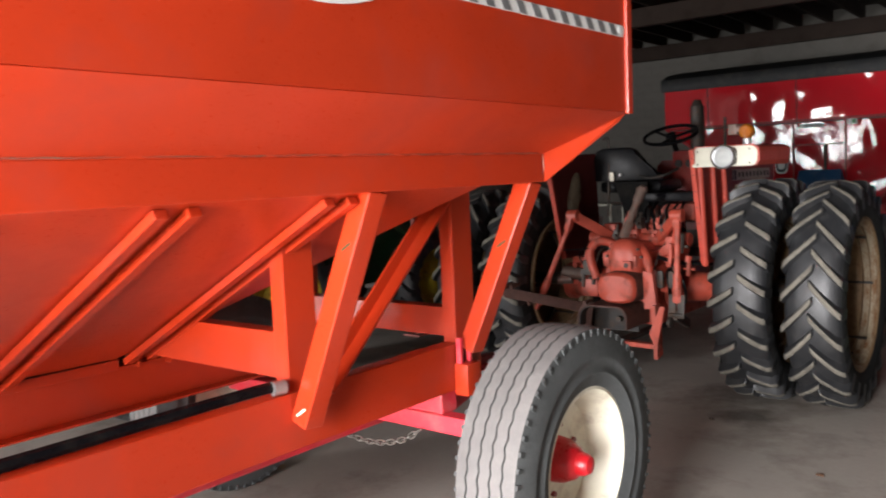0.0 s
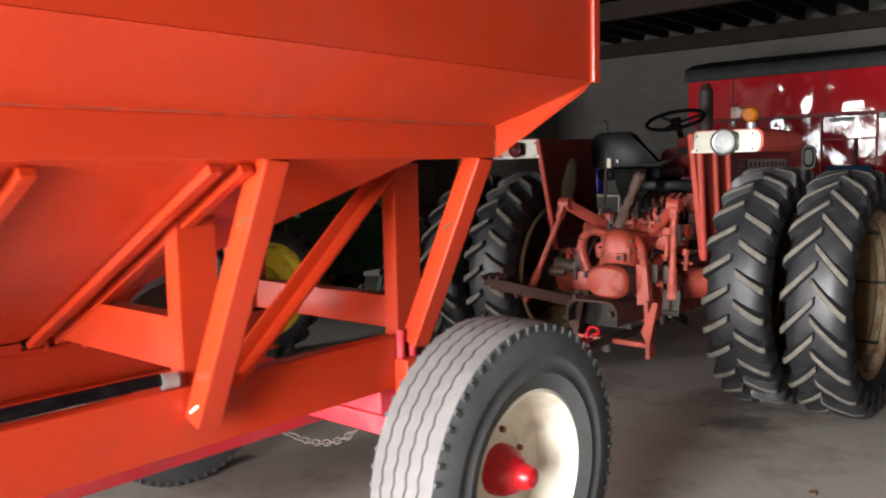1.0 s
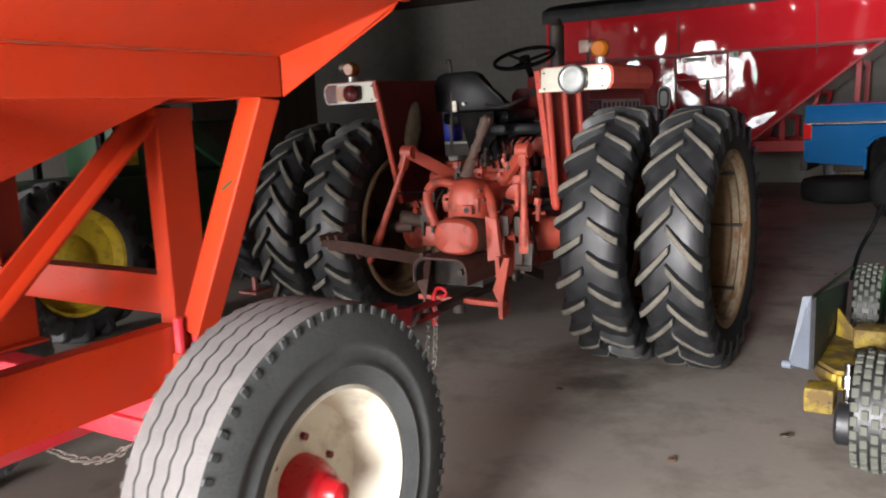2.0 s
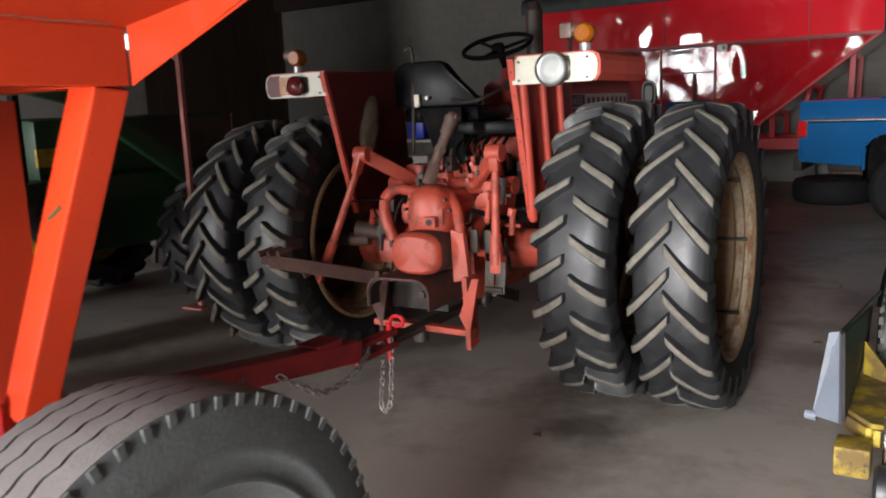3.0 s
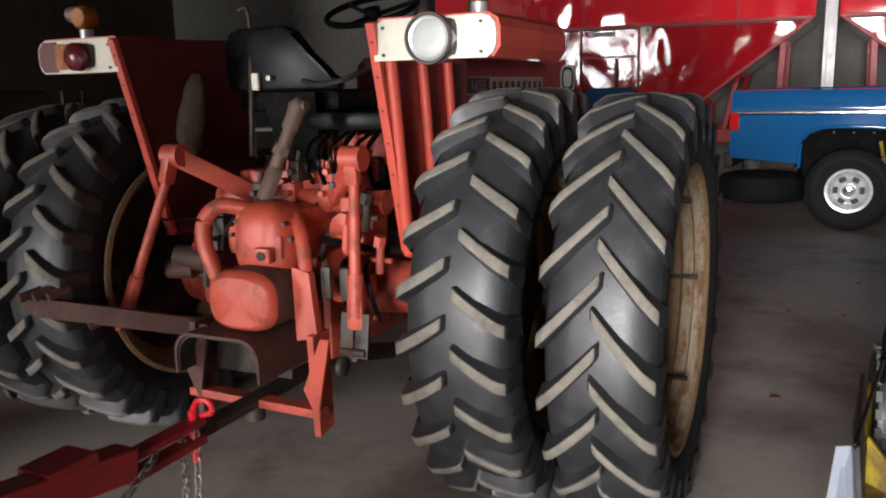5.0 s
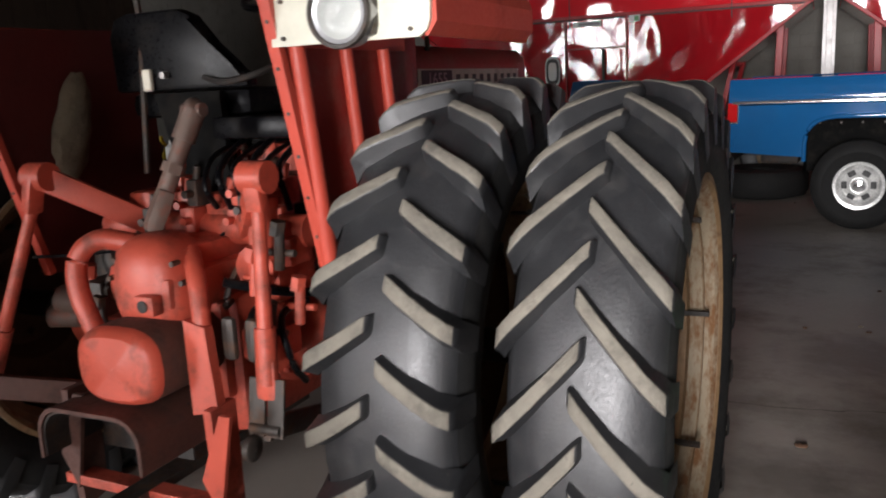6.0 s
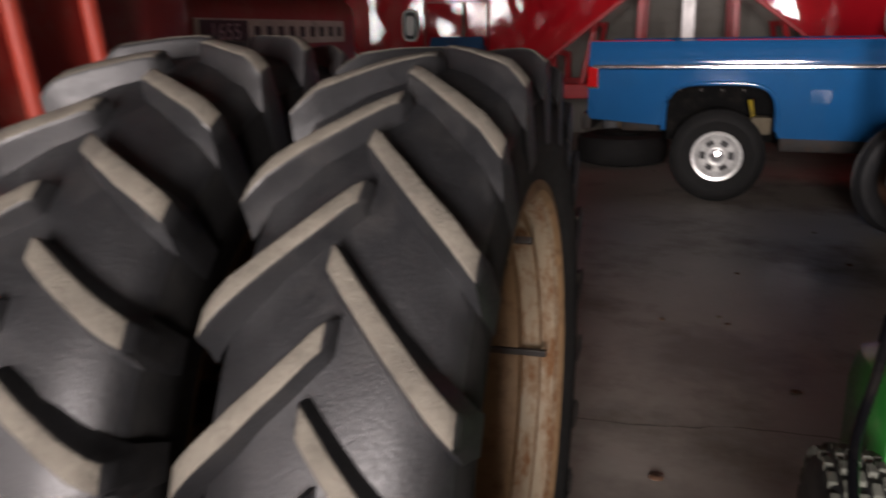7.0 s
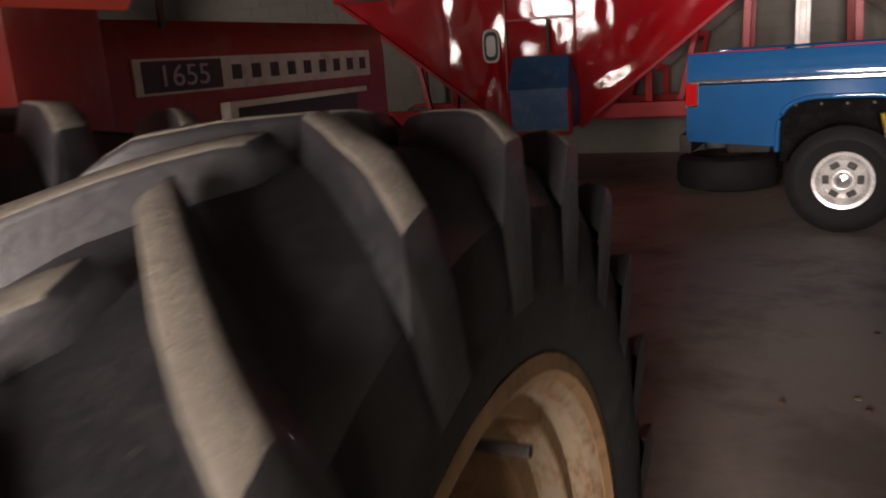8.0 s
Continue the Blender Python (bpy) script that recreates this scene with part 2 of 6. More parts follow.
DARKLENS = material("dark_red_lens", (0.10, 0.010, 0.012), 0.2, bump=0.1, bump_scale=160, spec=0.5)
REDLENS = material("red_lens", (0.62, 0.004, 0.006), 0.5, bump=0.05, bump_scale=200, spec=0.08)
CONCRETE = material("concrete_floor", (0.37, 0.335, 0.295), 0.5, dirt=(0.13, 0.10, 0.08), dirt_amount=0.8, scale=0.55, fine=22, bump=0.12, var=0.14, spec=0.35)
BLOCK = material("limewashed_block", (0.19, 0.181, 0.161), 0.9, dirt=(0.11, 0.098, 0.08), dirt_amount=0.6, scale=1.1, fine=30, bump=0.25, per_piece=0.05)
OLDWOOD = material("old_dark_wood", (0.075, 0.045, 0.03), 0.8, dirt=(0.03, 0.02, 0.015), dirt_amount=0.6, scale=2, fine=40, bump=0.3, stretch=(1, 1, 0.15), per_piece=0.2)
CEILWOOD = material("ceiling_wood", (0.040, 0.025, 0.018), 0.85, dirt=(0.02, 0.015, 0.012), dirt_amount=0.5, scale=1.5, bump=0.3)
CANVAS = material("canvas", (0.15, 0.125, 0.085), 0.9, dirt=GREASE, dirt_amount=0.5, scale=9, bump=0.4, bump_scale=40)
BRIGHTBLUE = material("blue_plastic", (0.03, 0.07, 0.80), 0.3, bump=0.03)
PAPER = material("label_white", (0.72, 0.72, 0.70), 0.5, bump=0.0, dirt=DUST, dirt_amount=0.15)
INK = material("label_black", (0.02, 0.02, 0.02), 0.5, bump=0.0)
GLASSY = material("window_glass", (0.02, 0.025, 0.03), 0.06, bump=0.0, coat=0.5)
POSTPAINT = material("pale_post_paint", (0.76, 0.72, 0.70), 0.25, dirt=RUST, dirt_amount=0.3, scale=5)
POSTRED = material("red_post_paint", (0.30, 0.09, 0.075), 0.45, dirt=DUST, dirt_amount=0.3, scale=5)
RUSTY = material("rust", (0.085, 0.04, 0.02), 0.8, dirt=(0.05, 0.03, 0.02), dirt_amount=0.6, scale=6, bump=0.3)
PALEGREEN = material("pale_green_paint", (0.22, 0.27, 0.24), 0.5, dirt=RUST, dirt_amount=0.4, scale=6, bump=0.1)
DAYPANE = bpy.data.materials.new("daylit_pane")
DAYPANE.use_nodes = True
DAYPANE.node_tree.nodes["Principled BSDF"].inputs["Emission Color"].default_value = (0.95, 0.97, 1, 1)
DAYPANE.node_tree.nodes["Principled BSDF"].inputs["Emission Strength"].default_value = 3.0
SIDEWALL = material("black_sidewall_rubber", (0.012, 0.012, 0.012), 0.7, dirt=(0.03, 0.028, 0.025), dirt_amount=0.5, scale=5, bump=0.1, spec=0.25)
BROWNSTEEL = material("brown_steel", (0.15, 0.105, 0.085), 0.5, metal=0.2, dirt=(0.30, 0.07, 0.04), dirt_amount=0.6, scale=11, bump=0.15)
RUSTARM = material("rusty_painted_steel", (0.075, 0.028, 0.019), 0.65, dirt=GREASE, dirt_amount=0.7, scale=8, bump=0.2)
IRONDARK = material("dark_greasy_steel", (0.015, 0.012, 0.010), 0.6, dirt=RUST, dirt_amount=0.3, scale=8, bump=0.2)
CHAIN = material("dull_chain_steel", (0.20, 0.185, 0.165), 0.45, metal=0.5, dirt=RUST, dirt_amount=0.6, scale=30, bump=0.1)
TRUCKSIDE = material("dusty_sidewall", (0.060, 0.064, 0.064), 0.75, dirt=(0.035, 0.035, 0.034), dirt_amount=0.7, scale=5, dirt_w=0.3, fine=90, bump=0.2, var=0.2, chips=((0.16, 0.15, 0.14), 38, 0.69))
DULLPLATE = material("dull_name_plate", (0.50, 0.465, 0.41), 0.5, dirt=GREASE, dirt_amount=0.4, scale=9, bump=0.05)


def oil_spots(m, spots):
    """Dark soaked patches with ragged rims on the floor."""
    N, L = m.node_tree.nodes, m.node_tree.links
    b = N["Principled BSDF"]
    tc = N.new("ShaderNodeTexCoord")
    nz = N.new("ShaderNodeTexNoise")
    nz.inputs["Scale"].default_value, nz.inputs["Detail"].default_value = 7, 6
    L.new(tc.outputs["Object"], nz.inputs["Vector"])
    col = b.inputs["Base Color"].links[0].from_socket
    for x, y, r, amount in spots:
        d = N.new("ShaderNodeVectorMath")
        d.operation = "DISTANCE"
        L.new(tc.outputs["Object"], d.inputs[0])
        d.inputs[1].default_value = (x, y, 0)
        a = N.new("ShaderNodeMath")
        a.operation = "MULTIPLY_ADD"
        L.new(nz.outputs[0], a.inputs[0])
        a.inputs[1].default_value = r * 1.1
        L.new(d.outputs["Value"], a.inputs[2])
        mr = N.new("ShaderNodeMapRange")
        mr.inputs[1].default_value, mr.inputs[2].default_value, mr.inputs[3].default_value, mr.inputs[4].default_value = r * 0.9, r * 1.6, amount, 0.0
        L.new(a.outputs[0], mr.inputs[0])
        x2 = N.new("ShaderNodeMix")
        x2.data_type = "RGBA"
        L.new(mr.outputs[0], x2.inputs[0])
        L.new(col, x2.inputs[6])
        x2.inputs[7].default_value = (0.05, 0.04, 0.033, 1)
        col = x2.outputs[2]
    L.new(col, b.inputs["Base Color"])


# Darker fender red holding the left panel's shade; the maroon patch shares it.
LEFTFENDER = material("maroon_shaded_fender_paint", (0.085, 0.010, 0.008), 0.5, dirt=(0.04, 0.012, 0.010), dirt_amount=0.45, scale=3, bump=0.08)
oil_spots(CONCRETE, [(1.22, -0.80, 0.27, 0.7), (1.05, -0.2, 0.4, 0.5), (2.1, 0.9, 0.35, 0.5), (2.4, 2.6, 0.5, 0.45), (0.6, -2.3, 0.35, 0.4), (3.3, 4.4, 0.4, 0.4), (3.0, -2.6, 0.25, 0.4), (-2.6, -1.2, 0.6, 0.5)])

# ---------------------------------------------------------------- the shed
XL, XR, YF, YB, CEIL = -12.2, 9.9, 12.5, -10.5, 4.55


def shed():
    bm = NB()
    span(bm, (-60, -70, -0.2), (60, 60, 0.0))
    tagged(part("ground", bm, CONCRETE), "stained grey-brown concrete floor with oil spots", "floor", kind="structure")
    bm = NB()
    span(bm, (XL - 0.3, YF, 0), (XR + 0.3, YF + 0.3, CEIL + 0.4))
    tagged(part("wall_north", bm, BLOCK), "limewashed concrete block wall, grey and streaked", "wall", kind="structure")
    bm = NB()
    span(bm, (XL - 0.25, YB, 0), (XL, YF, CEIL + 0.4))
    tagged(part("wall_west", bm, OLDWOOD), "dark old board wall of the shed", "wall", kind="structure")
    # East and south walls are unseen; their pale block is there to bounce light.
    bm = NB()
    span(bm, (XR, YB, 0), (XR + 0.25, YF, CEIL + 0.4))
    tagged(part("wall_east", bm, BLOCK), "unseen closing wall of the shed, pale to bounce light", "wall", kind="structure")
    bm = NB()   # south wall with the big door
    for xa, xb in ((XL, -7.2), (-5.2, 0.1), (1.32, 1.47), (3.6, XR)):
        span(bm, (xa, YB - 0.25, 0), (xb, YB, CEIL + 0.4))
    for xa, xb in ((-7.2, -5.2), (0.1, 3.6)):
        span(bm, (xa, YB - 0.25, 3.5), (xb, YB, CEIL + 0.4))
    tagged(part("wall_south", bm, BLOCK), "unseen wall, pale to bounce light, with two machine doors open", "wall", kind="structure")
    bm = NB()
    span(bm, (XL - 0.3, YB - 0.3, CEIL + 0.4), (XR + 0.3, YF + 0.3, CEIL + 0.55))
    x = XL + 0.3
    while x < XR:
        span(bm, (x, YB, CEIL + 0.12), (x + 0.06, YF, CEIL + 0.4))
        x += 0.62
    for y in (-6.0, -1.5, 3.0, 7.5, 12.2):
        span(bm, (XL, y, CEIL - 0.2), (XR, y + 0.16, CEIL + 0.12))
    tagged(part("ceiling", bm, CEILWOOD), "dark timber ceiling with bare joists and beams", "ceiling", kind="structure")


def floor_crack(pts, width, label):
    """A hairline crack in the slab: a thin dark ragged strip."""
    rr = random.Random(7)
    bm = NB()
    pts = bend([(x, y, 0) for x, y in pts], 10)
    left, right = [], []
    for i, p in enumerate(pts):
        d = (pts[min(i + 1, len(pts) - 1)] - pts[max(i - 1, 0)]).normalized()
        n = Vector((-d.y, d.x, 0))
        w = width * rr.uniform(0.3, 1.2)
        q = p + n * rr.uniform(-0.012, 0.012)
        left.append(bm.verts.new(q + n * w + V(0, 0, 0.002)))
        right.append(bm.verts.new(q - n * w + V(0, 0, 0.002)))
    for i in range(len(pts) - 1):
        bm.faces.new((right[i], right[i + 1], left[i + 1], left[i]))
    tagged(part("floor_crack", bm, CRACK), label, "crack", kind="structure")


def wall_blocks():
    """Concrete blocks of the north wall, courses 0.2 m high, with raked joints."""
    wall = bpy.data.objects["wall_north"]
    rr = random.Random(2)
    bm = NB()
    span(bm, (-0.197, -0.006, -0.097), (0.197, 0.004, 0.097), 0.003)
    me = bpy.data.meshes.new("block")
    bm.to_mesh(me)
    bm.free()
    me.materials.append(BLOCK)
    rest = NB()
    for j in range(int((CEIL + 0.4) / 0.2)):
        for i in range(56):
            x, z = XL + 0.2 + 0.4 * i + (0.2 if j % 2 else 0), 0.1 + 0.2 * j
            if x > XR - 0.2:
                continue
            dy = rr.uniform(-0.003, 0.003)
            if (-8.0 < x < -3.8 and z > 1.4) or (1.4 < x < 3.0 and 0.4 < z < 2.8):
                ob = new("block", me)
                ob.parent = wall
                ob.location = (x, YF + dy, z)
            else:
                span(rest, (x - 0.197, YF - 0.006 + dy, z - 0.097), (x + 0.197, YF + 0.004, z + 0.097))
    ob = part("block_courses", rest, BLOCK, wall)
    ob["kind"] = "stuff"


shed()
CRACK = material("dirt_filled_crack", (0.10, 0.085, 0.07), 0.9, bump=0.3, scale=20)
floor_crack([(-1.0, 1.60), (0.6, 1.72), (2.0, 1.68), (2.55, 1.76), (3.6, 1.70), (5.2, 1.8)], 0.004, "thin dirt-filled crack across the concrete floor")


# ---------------------------------------------------------------- wheels
def lug_tyre(R, half, rim_r, count, reach, rise, lug_w):
    """An agricultural tyre round x with chevron bars whose tops are worn and dusty."""
    bm = NB()
    c = R - 0.042
    prof = [(-half * 0.72, rim_r), (-half * 0.92, rim_r + 0.05), (-half * 0.98, (rim_r + c) / 2), (-half * 0.93, c - 0.065), (-half * 0.8, c - 0.022), (-half * 0.4, c - 0.004), (0, c)]
    prof = prof + [(-a, r) for a, r in prof[-2::-1]]
    lathe(bm, prof, 72, mis=[2, 2, 2, 0, 0, 0, 0, 0, 0, 2, 2, 2])
    rr = random.Random(5)
    for side in (-1, 1):
        for k in range(count):
            t0 = 2 * math.pi * (k + (0.5 if side > 0 else 0)) / count
            steps = [(0, 0), (0.035, 0), (0.1, 0), (0.25, 0), (0.4, 0), (0.55, 0), (0.7, 0), (0.82, 0), (0.92, 0), (1, 0), (1, 0.5), (1, 1)]
            sec = []
            for i, (f, down) in enumerate(steps):   # the bar runs on down the shoulder
                a = side * (reach + (half * 0.985 - reach) * f + 0.004 * down)
                t = t0 + rise * (1 - f) + 0.006 * math.sin(f * math.pi)
                shoulder = max(0, f - 0.8) / 0.2
                tip = 0.016 if i == 0 else 0.004 if i == 1 else 0.0
                top = R - 0.004 - tip - 0.022 * shoulder ** 1.6 - 0.010 * f * f - 0.075 * down + rr.uniform(-0.0012, 0.0012)
                base = c - 0.02 - 0.045 * shoulder - 0.085 * down
                w = lug_w * (1 + 0.06 * f - 0.15 * down) * rr.uniform(0.96, 1.04) * (0.82 if i == 0 else 0.95 if i == 1 else 1)
                row = []
                for rad, dw in ((base, 2.0), (base + (top - base) * 0.45, 1.42), (top - 0.009, 1.14), (top - 0.002, 1.0), (top, 0.8), (top, -0.8), (top - 0.002, -1.0), (top - 0.009, -1.14), (base + (top - base) * 0.45, -1.42), (base, -2.0)):
                    tt = t + dw * w / 2 / R
                    row.append(bm.verts.new((a, rad * math.cos(tt), rad * math.sin(tt))))
                sec.append(row)
            for k2, (p, q) in enumerate(zip(sec, sec[1:])):
                for j in range(9):
                    f = bm.faces.new((p[j], p[j + 1], q[j + 1], q[j]))
                    f.material_index = 1 if 3 <= j <= 5 and 0 < k2 < 9 else 0
            for e in (sec[0], sec[-1][::-1]):
                bm.faces.new(e)
    bmesh.ops.recalc_face_normals(bm, faces=bm.faces[:])
    return bm


def big_rim(rim_r, g, h):
    """A rim whose flanges stand g inwards (-x) and h outwards (+x)."""
    bm = NB()
    prof = [(-g, rim_r + 0.035), (-g + 0.012, rim_r + 0.03), (-g + 0.02, rim_r), (-g + 0.06, rim_r - 0.015), (-0.08, rim_r - 0.045), (0.08, rim_r - 0.045), (h - 0.06, rim_r - 0.015), (h - 0.02, rim_r), (h - 0.012, rim_r + 0.03), (h, rim_r + 0.035),
            (h + 0.008, rim_r + 0.02), (h + 0.004, rim_r + 0.004), (h - 0.012, rim_r - 0.012), (h - 0.045, rim_r - 0.014), (h - 0.047, rim_r - 0.045), (h - 0.090, rim_r - 0.048), (h - 0.094, rim_r - 0.080), (0.06, rim_r - 0.085), (-0.06, rim_r - 0.085), (-g + 0.115, rim_r - 0.058), (-g + 0.10, rim_r - 0.034), (-g + 0.062, rim_r - 0.030), (-g + 0.055, rim_r - 0.016), (-g + 0.012, rim_r - 0.012), (-g - 0.004, rim_r + 0.004), (-g - 0.008, rim_r + 0.02)]
    # Faces deep in the barrel go browner, to hold the shade there.
    lathe(bm, prof, 64, closed=True, mis=[1 if 15 <= k <= 20 else 0 for k in range(len(prof))])
    bmesh.ops.recalc_face_normals(bm, faces=bm.faces[:])
    return bm


def disc(rim_r, x):
    bm = NB()
    lathe(bm, [(x - 0.05, 0.05), (x - 0.05, 0.2), (x + 0.01, 0.26), (x + 0.02, rim_r - 0.06), (x + 0.032, rim_r - 0.06), (x + 0.022, 0.26), (x - 0.038, 0.2), (x - 0.038, 0.05)], 48, closed=True)
    for k in range(8):
        t = math.pi * k / 4
        rod(bm, (x - 0.06, 0.15 * math.cos(t), 0.15 * math.sin(t)), (x + 0.0, 0.15 * math.cos(t), 0.15 * math.sin(t)), 0.016, n=6)
    bmesh.ops.recalc_face_normals(bm, faces=bm.faces[:])
    return bm


# ---------------------------------------------------------------- the tractor
TX = 0.165
R_T = 0.838   # outer tyres; the inner ones are a little taller
R_IN = 0.852
AXLE_Y = -0.12


def tractor():
    t = thing("tractor", "faded orange-red farm tractor with dual rear wheels, parked", "tractor", (TX, 0, 0))
    inner = lug_tyre(R_IN, 0.203, 0.535, 26, 0.012, -0.14, 0.042)
    outer = lug_tyre(R_T, 0.194, 0.535, 23, -0.015, -0.27, 0.044)
    meshes = {}
    for key, bm in (("in", inner), ("out", outer)):
        ob = part("tyre", bm, [RUBBER, LUGTOP, SIDEWALL], None, smooth=62)
        meshes[key] = ob.data
        bpy.data.objects.remove(ob)
    for x, key in ((1.035, "in"), (1.525, "out"), (-0.985, "in"), (-1.515, "out")):
        g, h = (0.19, 0.155) if x > 0 else (0.155, 0.19)
        rim = part("rim", big_rim(0.53, g, h), [CREAMRUST, RIMEDGE], t, "rusty cream-painted wheel rim", True)
        rim.location = (x, AXLE_Y, (R_IN if key == "in" else R_T) - 0.012)
        for sd in (-1, 1):
            h = (g, (0.155 if x > 0 else 0.19))[sd > 0]
            bm = NB()
            lathe(bm, [(sd * (h - 0.03), 0.545), (sd * (h + 0.012), 0.566), (sd * (h + 0.014), 0.545), (sd * (h + 0.004), 0.532), (sd * (h - 0.03), 0.526)], 64, closed=True)
            lathe(bm, [(sd * (h - 0.044), 0.487), (sd * (h - 0.044), 0.510), (sd * (h - 0.052), 0.510), (sd * (h - 0.052), 0.487)], 64, closed=True)
            bmesh.ops.recalc_face_normals(bm, faces=bm.faces[:])
            part("flange", bm, RIMEDGE, rim, "rusty tan rim flange", True)
        ty = new("tyre", meshes[key])
        ty.parent = rim
        ty["label"] = "black tractor tyre with worn dusty bars"
        ty.rotation_euler = (0.03 if key == "in" else 0.053, 0, 0)
        for k in range(6):   # weld straps inside the barrel
            a = math.pi * k / 3 + 0.06
            m = Matrix.Rotation(a, 4, "X") @ Matrix.Translation((0.03, 0.444, 0))
            bm = NB()
            box(bm, m.translation, (0.21, 0.016, 0.018), m.to_3x3().to_4x4(), 0.003)
            part("weld_strap", bm, IRONDARK, rim)
        # Rust-brown disc, dark enough to include the shade inside the rim.
        d = part("disc", disc(0.53, -0.15), RUSTY, rim, "rusty brown wheel disc, darkened for shade", True)
    return t


tractor_thing = tractor()


def bar(name, a, b, w, h, mat, parent, up=(0, 0, 1), bevel=0.004, label=""):
    bm = NB()
    beam(bm, a, b, w, h, bevel, up)
    return part(name, bm, mat, parent, label)


def block(name, lo, hi, mat, parent, bevel=0.01, label="", smooth=True):
    bm = NB()
    span(bm, lo, hi, bevel)
    return part(name, bm, mat, parent, label, smooth)


def pipe(name, a, b, r, mat, parent, label="", n=16):
    bm = NB()
    rod(bm, a, b, r, n=n)
    return part(name, bm, mat, parent, label, True)


def writing(text, size, mat, parent, m, name="lettering", depth=0.001):
    cu = bpy.data.curves.new(name, "FONT")
    cu.body, cu.size, cu.extrude = text, size, depth
    cu.align_x, cu.align_y = "CENTER", "CENTER"
    tmp = new("tmp", cu)
    dg = bpy.context.evaluated_depsgraph_get()
    me = bpy.data.meshes.new_from_object(tmp.evaluated_get(dg))
    bpy.data.objects.remove(tmp)
    me.materials.clear()
    me.materials.append(mat)
    ob = new(name, me)
    ob.parent = parent
    ob.matrix_basis = m
    return ob


# ---------------------------------------------------------------- tractor body, in the tractor's own place
BLACKSHEET = material("black_rubber_sheet", (0.006, 0.006, 0.006), 0.8, dirt=DUST, dirt_amount=0.04, scale=5, bump=0.2, spec=0.08)


def tractor_body(t):
    # transmission, axle and lift
    bm = NB()
    span(bm, (-0.24, -0.42, 0.52), (0.24, 0.75, 1.02), 0.05)
    span(bm, (-0.20, -0.46, 0.66), (0.20, -0.40, 1.0), 0.02)
    for k in range(10):
        a = 2 * math.pi * k / 10
        rod(bm, (0.17 * math.cos(a), -0.48, 0.83 + 0.15 * math.sin(a)), (0.17 * math.cos(a), -0.45, 0.83 + 0.15 * math.sin(a)), 0.013, n=6)
    part("transmission_housing", bm, TRACTOR, t, "greasy orange cast housing", True)
    for s in (-1, 1):
        bm = NB()
        lathe(bm, [(s * 0.22, 0.19), (s * 0.27, 0.19), (s * 0.29, 0.135), (s * 0.55, 0.115), (s * 0.62, 0.125), (s * 0.66, 0.165), (s * 0.72, 0.165), (s * 0.73, 0.0)], 24, c=(0, AXLE_Y, 0.82))
        for k in range(8):
            a = math.pi * k / 4
            rod(bm, (s * 0.265, AXLE_Y + 0.165 * math.cos(a), 0.82 + 0.165 * math.sin(a)), (s * 0.30, AXLE_Y + 0.165 * math.cos(a), 0.82 + 0.165 * math.sin(a)), 0.014, n=6)
        bmesh.ops.recalc_face_normals(bm, faces=bm.faces[:])
        part("axle_housing", bm, TRACTOR, t, "", True)
        # Shade between the dual tyres is put into the shaft's near-black colour.
        bm = NB()
        rod(bm, (s * 0.70, AXLE_Y, 0.826), (s * 1.42, AXLE_Y, 0.826), 0.056, n=20)
        part("axle_shaft", bm, IRONDARK, t, "axle shaft, near black for the shaded gap", True)
    bm = NB()   # domed lift cover
    span(bm, (-0.19, -0.56, 1.0), (0.21, 0.12, 1.14), 0.045)
    span(bm, (-0.13, -0.60, 1.05), (0.17, -0.1, 1.215), 0.07)
    span(bm, (0.06, -0.64, 1.02), (0.16, -0.5, 1.12), 0.015)
    rod(bm, (-0.42, -0.28, 1.22), (0.46, -0.28, 1.22), 0.055)
    part("lift_cover", bm, TRACTOR, t, "", True)
    bm = NB()   # round-shouldered power take-off cover
    m = Matrix.Translation((0.045, -0.58, 0.87))
    prof = []
    for k in range(24):
        a = 2 * math.pi * k / 24
        ca, sa = math.cos(a), math.sin(a)
        prof.append((0.165 * abs(ca) ** 0.7 * (1 if ca > 0 else -1), 0.125 * abs(sa) ** 0.7 * (1 if sa > 0 else -1)))
    rows = []
    for y, k in ((-0.215, 0.0), (-0.215, 0.8), (-0.2, 0.93), (-0.17, 1.0), (0.02, 1.0), (0.025, 1.06), (0.05, 1.06), (0.055, 0.98), (0.25, 0.95)):
        rows.append([bm.verts.new(m @ Vector((px * max(k, 0.01), y, pz * max(k, 0.01)))) for px, pz in prof])
    for a, b in zip(rows, rows[1:]):
        for k in range(24):
            bm.faces.new((a[k], a[(k + 1) % 24], b[(k + 1) % 24], b[k]))
    bmesh.ops.recalc_face_normals(bm, faces=bm.faces[:])
    for f in bm.faces:
        f.material_index = 1 if f.calc_center_median().y > -0.70 else 0
    part("power_takeoff_cover", bm, [TRACTOR, RUSTARM], t, "rounded orange cover, rusty above", True)
    def tunnel(hw, top, foot, th, y0, y1):
        """An inverted U of sheet along y."""
        arc = [(-hw, foot)] + [(-hw + 0.09 - 0.09 * math.cos(math.pi / 2 * k / 5), top - 0.09 + 0.09 * math.sin(math.pi / 2 * k / 5)) for k in range(6)]
        arc += [(-x, z) for x, z in arc[::-1]]
        ring = arc + [(x * (hw - th) / hw, z - (th if z > foot else 0)) for x, z in arc[::-1]]
        bm = NB()
        slab(bm, ring, y1 - y0, Matrix.Translation((-0.05, (y0 + y1) / 2, 0)) @ XZ)
        bmesh.ops.recalc_face_normals(bm, faces=bm.faces[:])
        return bm

    part("power_takeoff_shield", tunnel(0.215, 0.735, 0.555, 0.012, -0.84, -0.37), RUSTARM, t, "rusty red-brown tunnel shield over the shaft", 30)
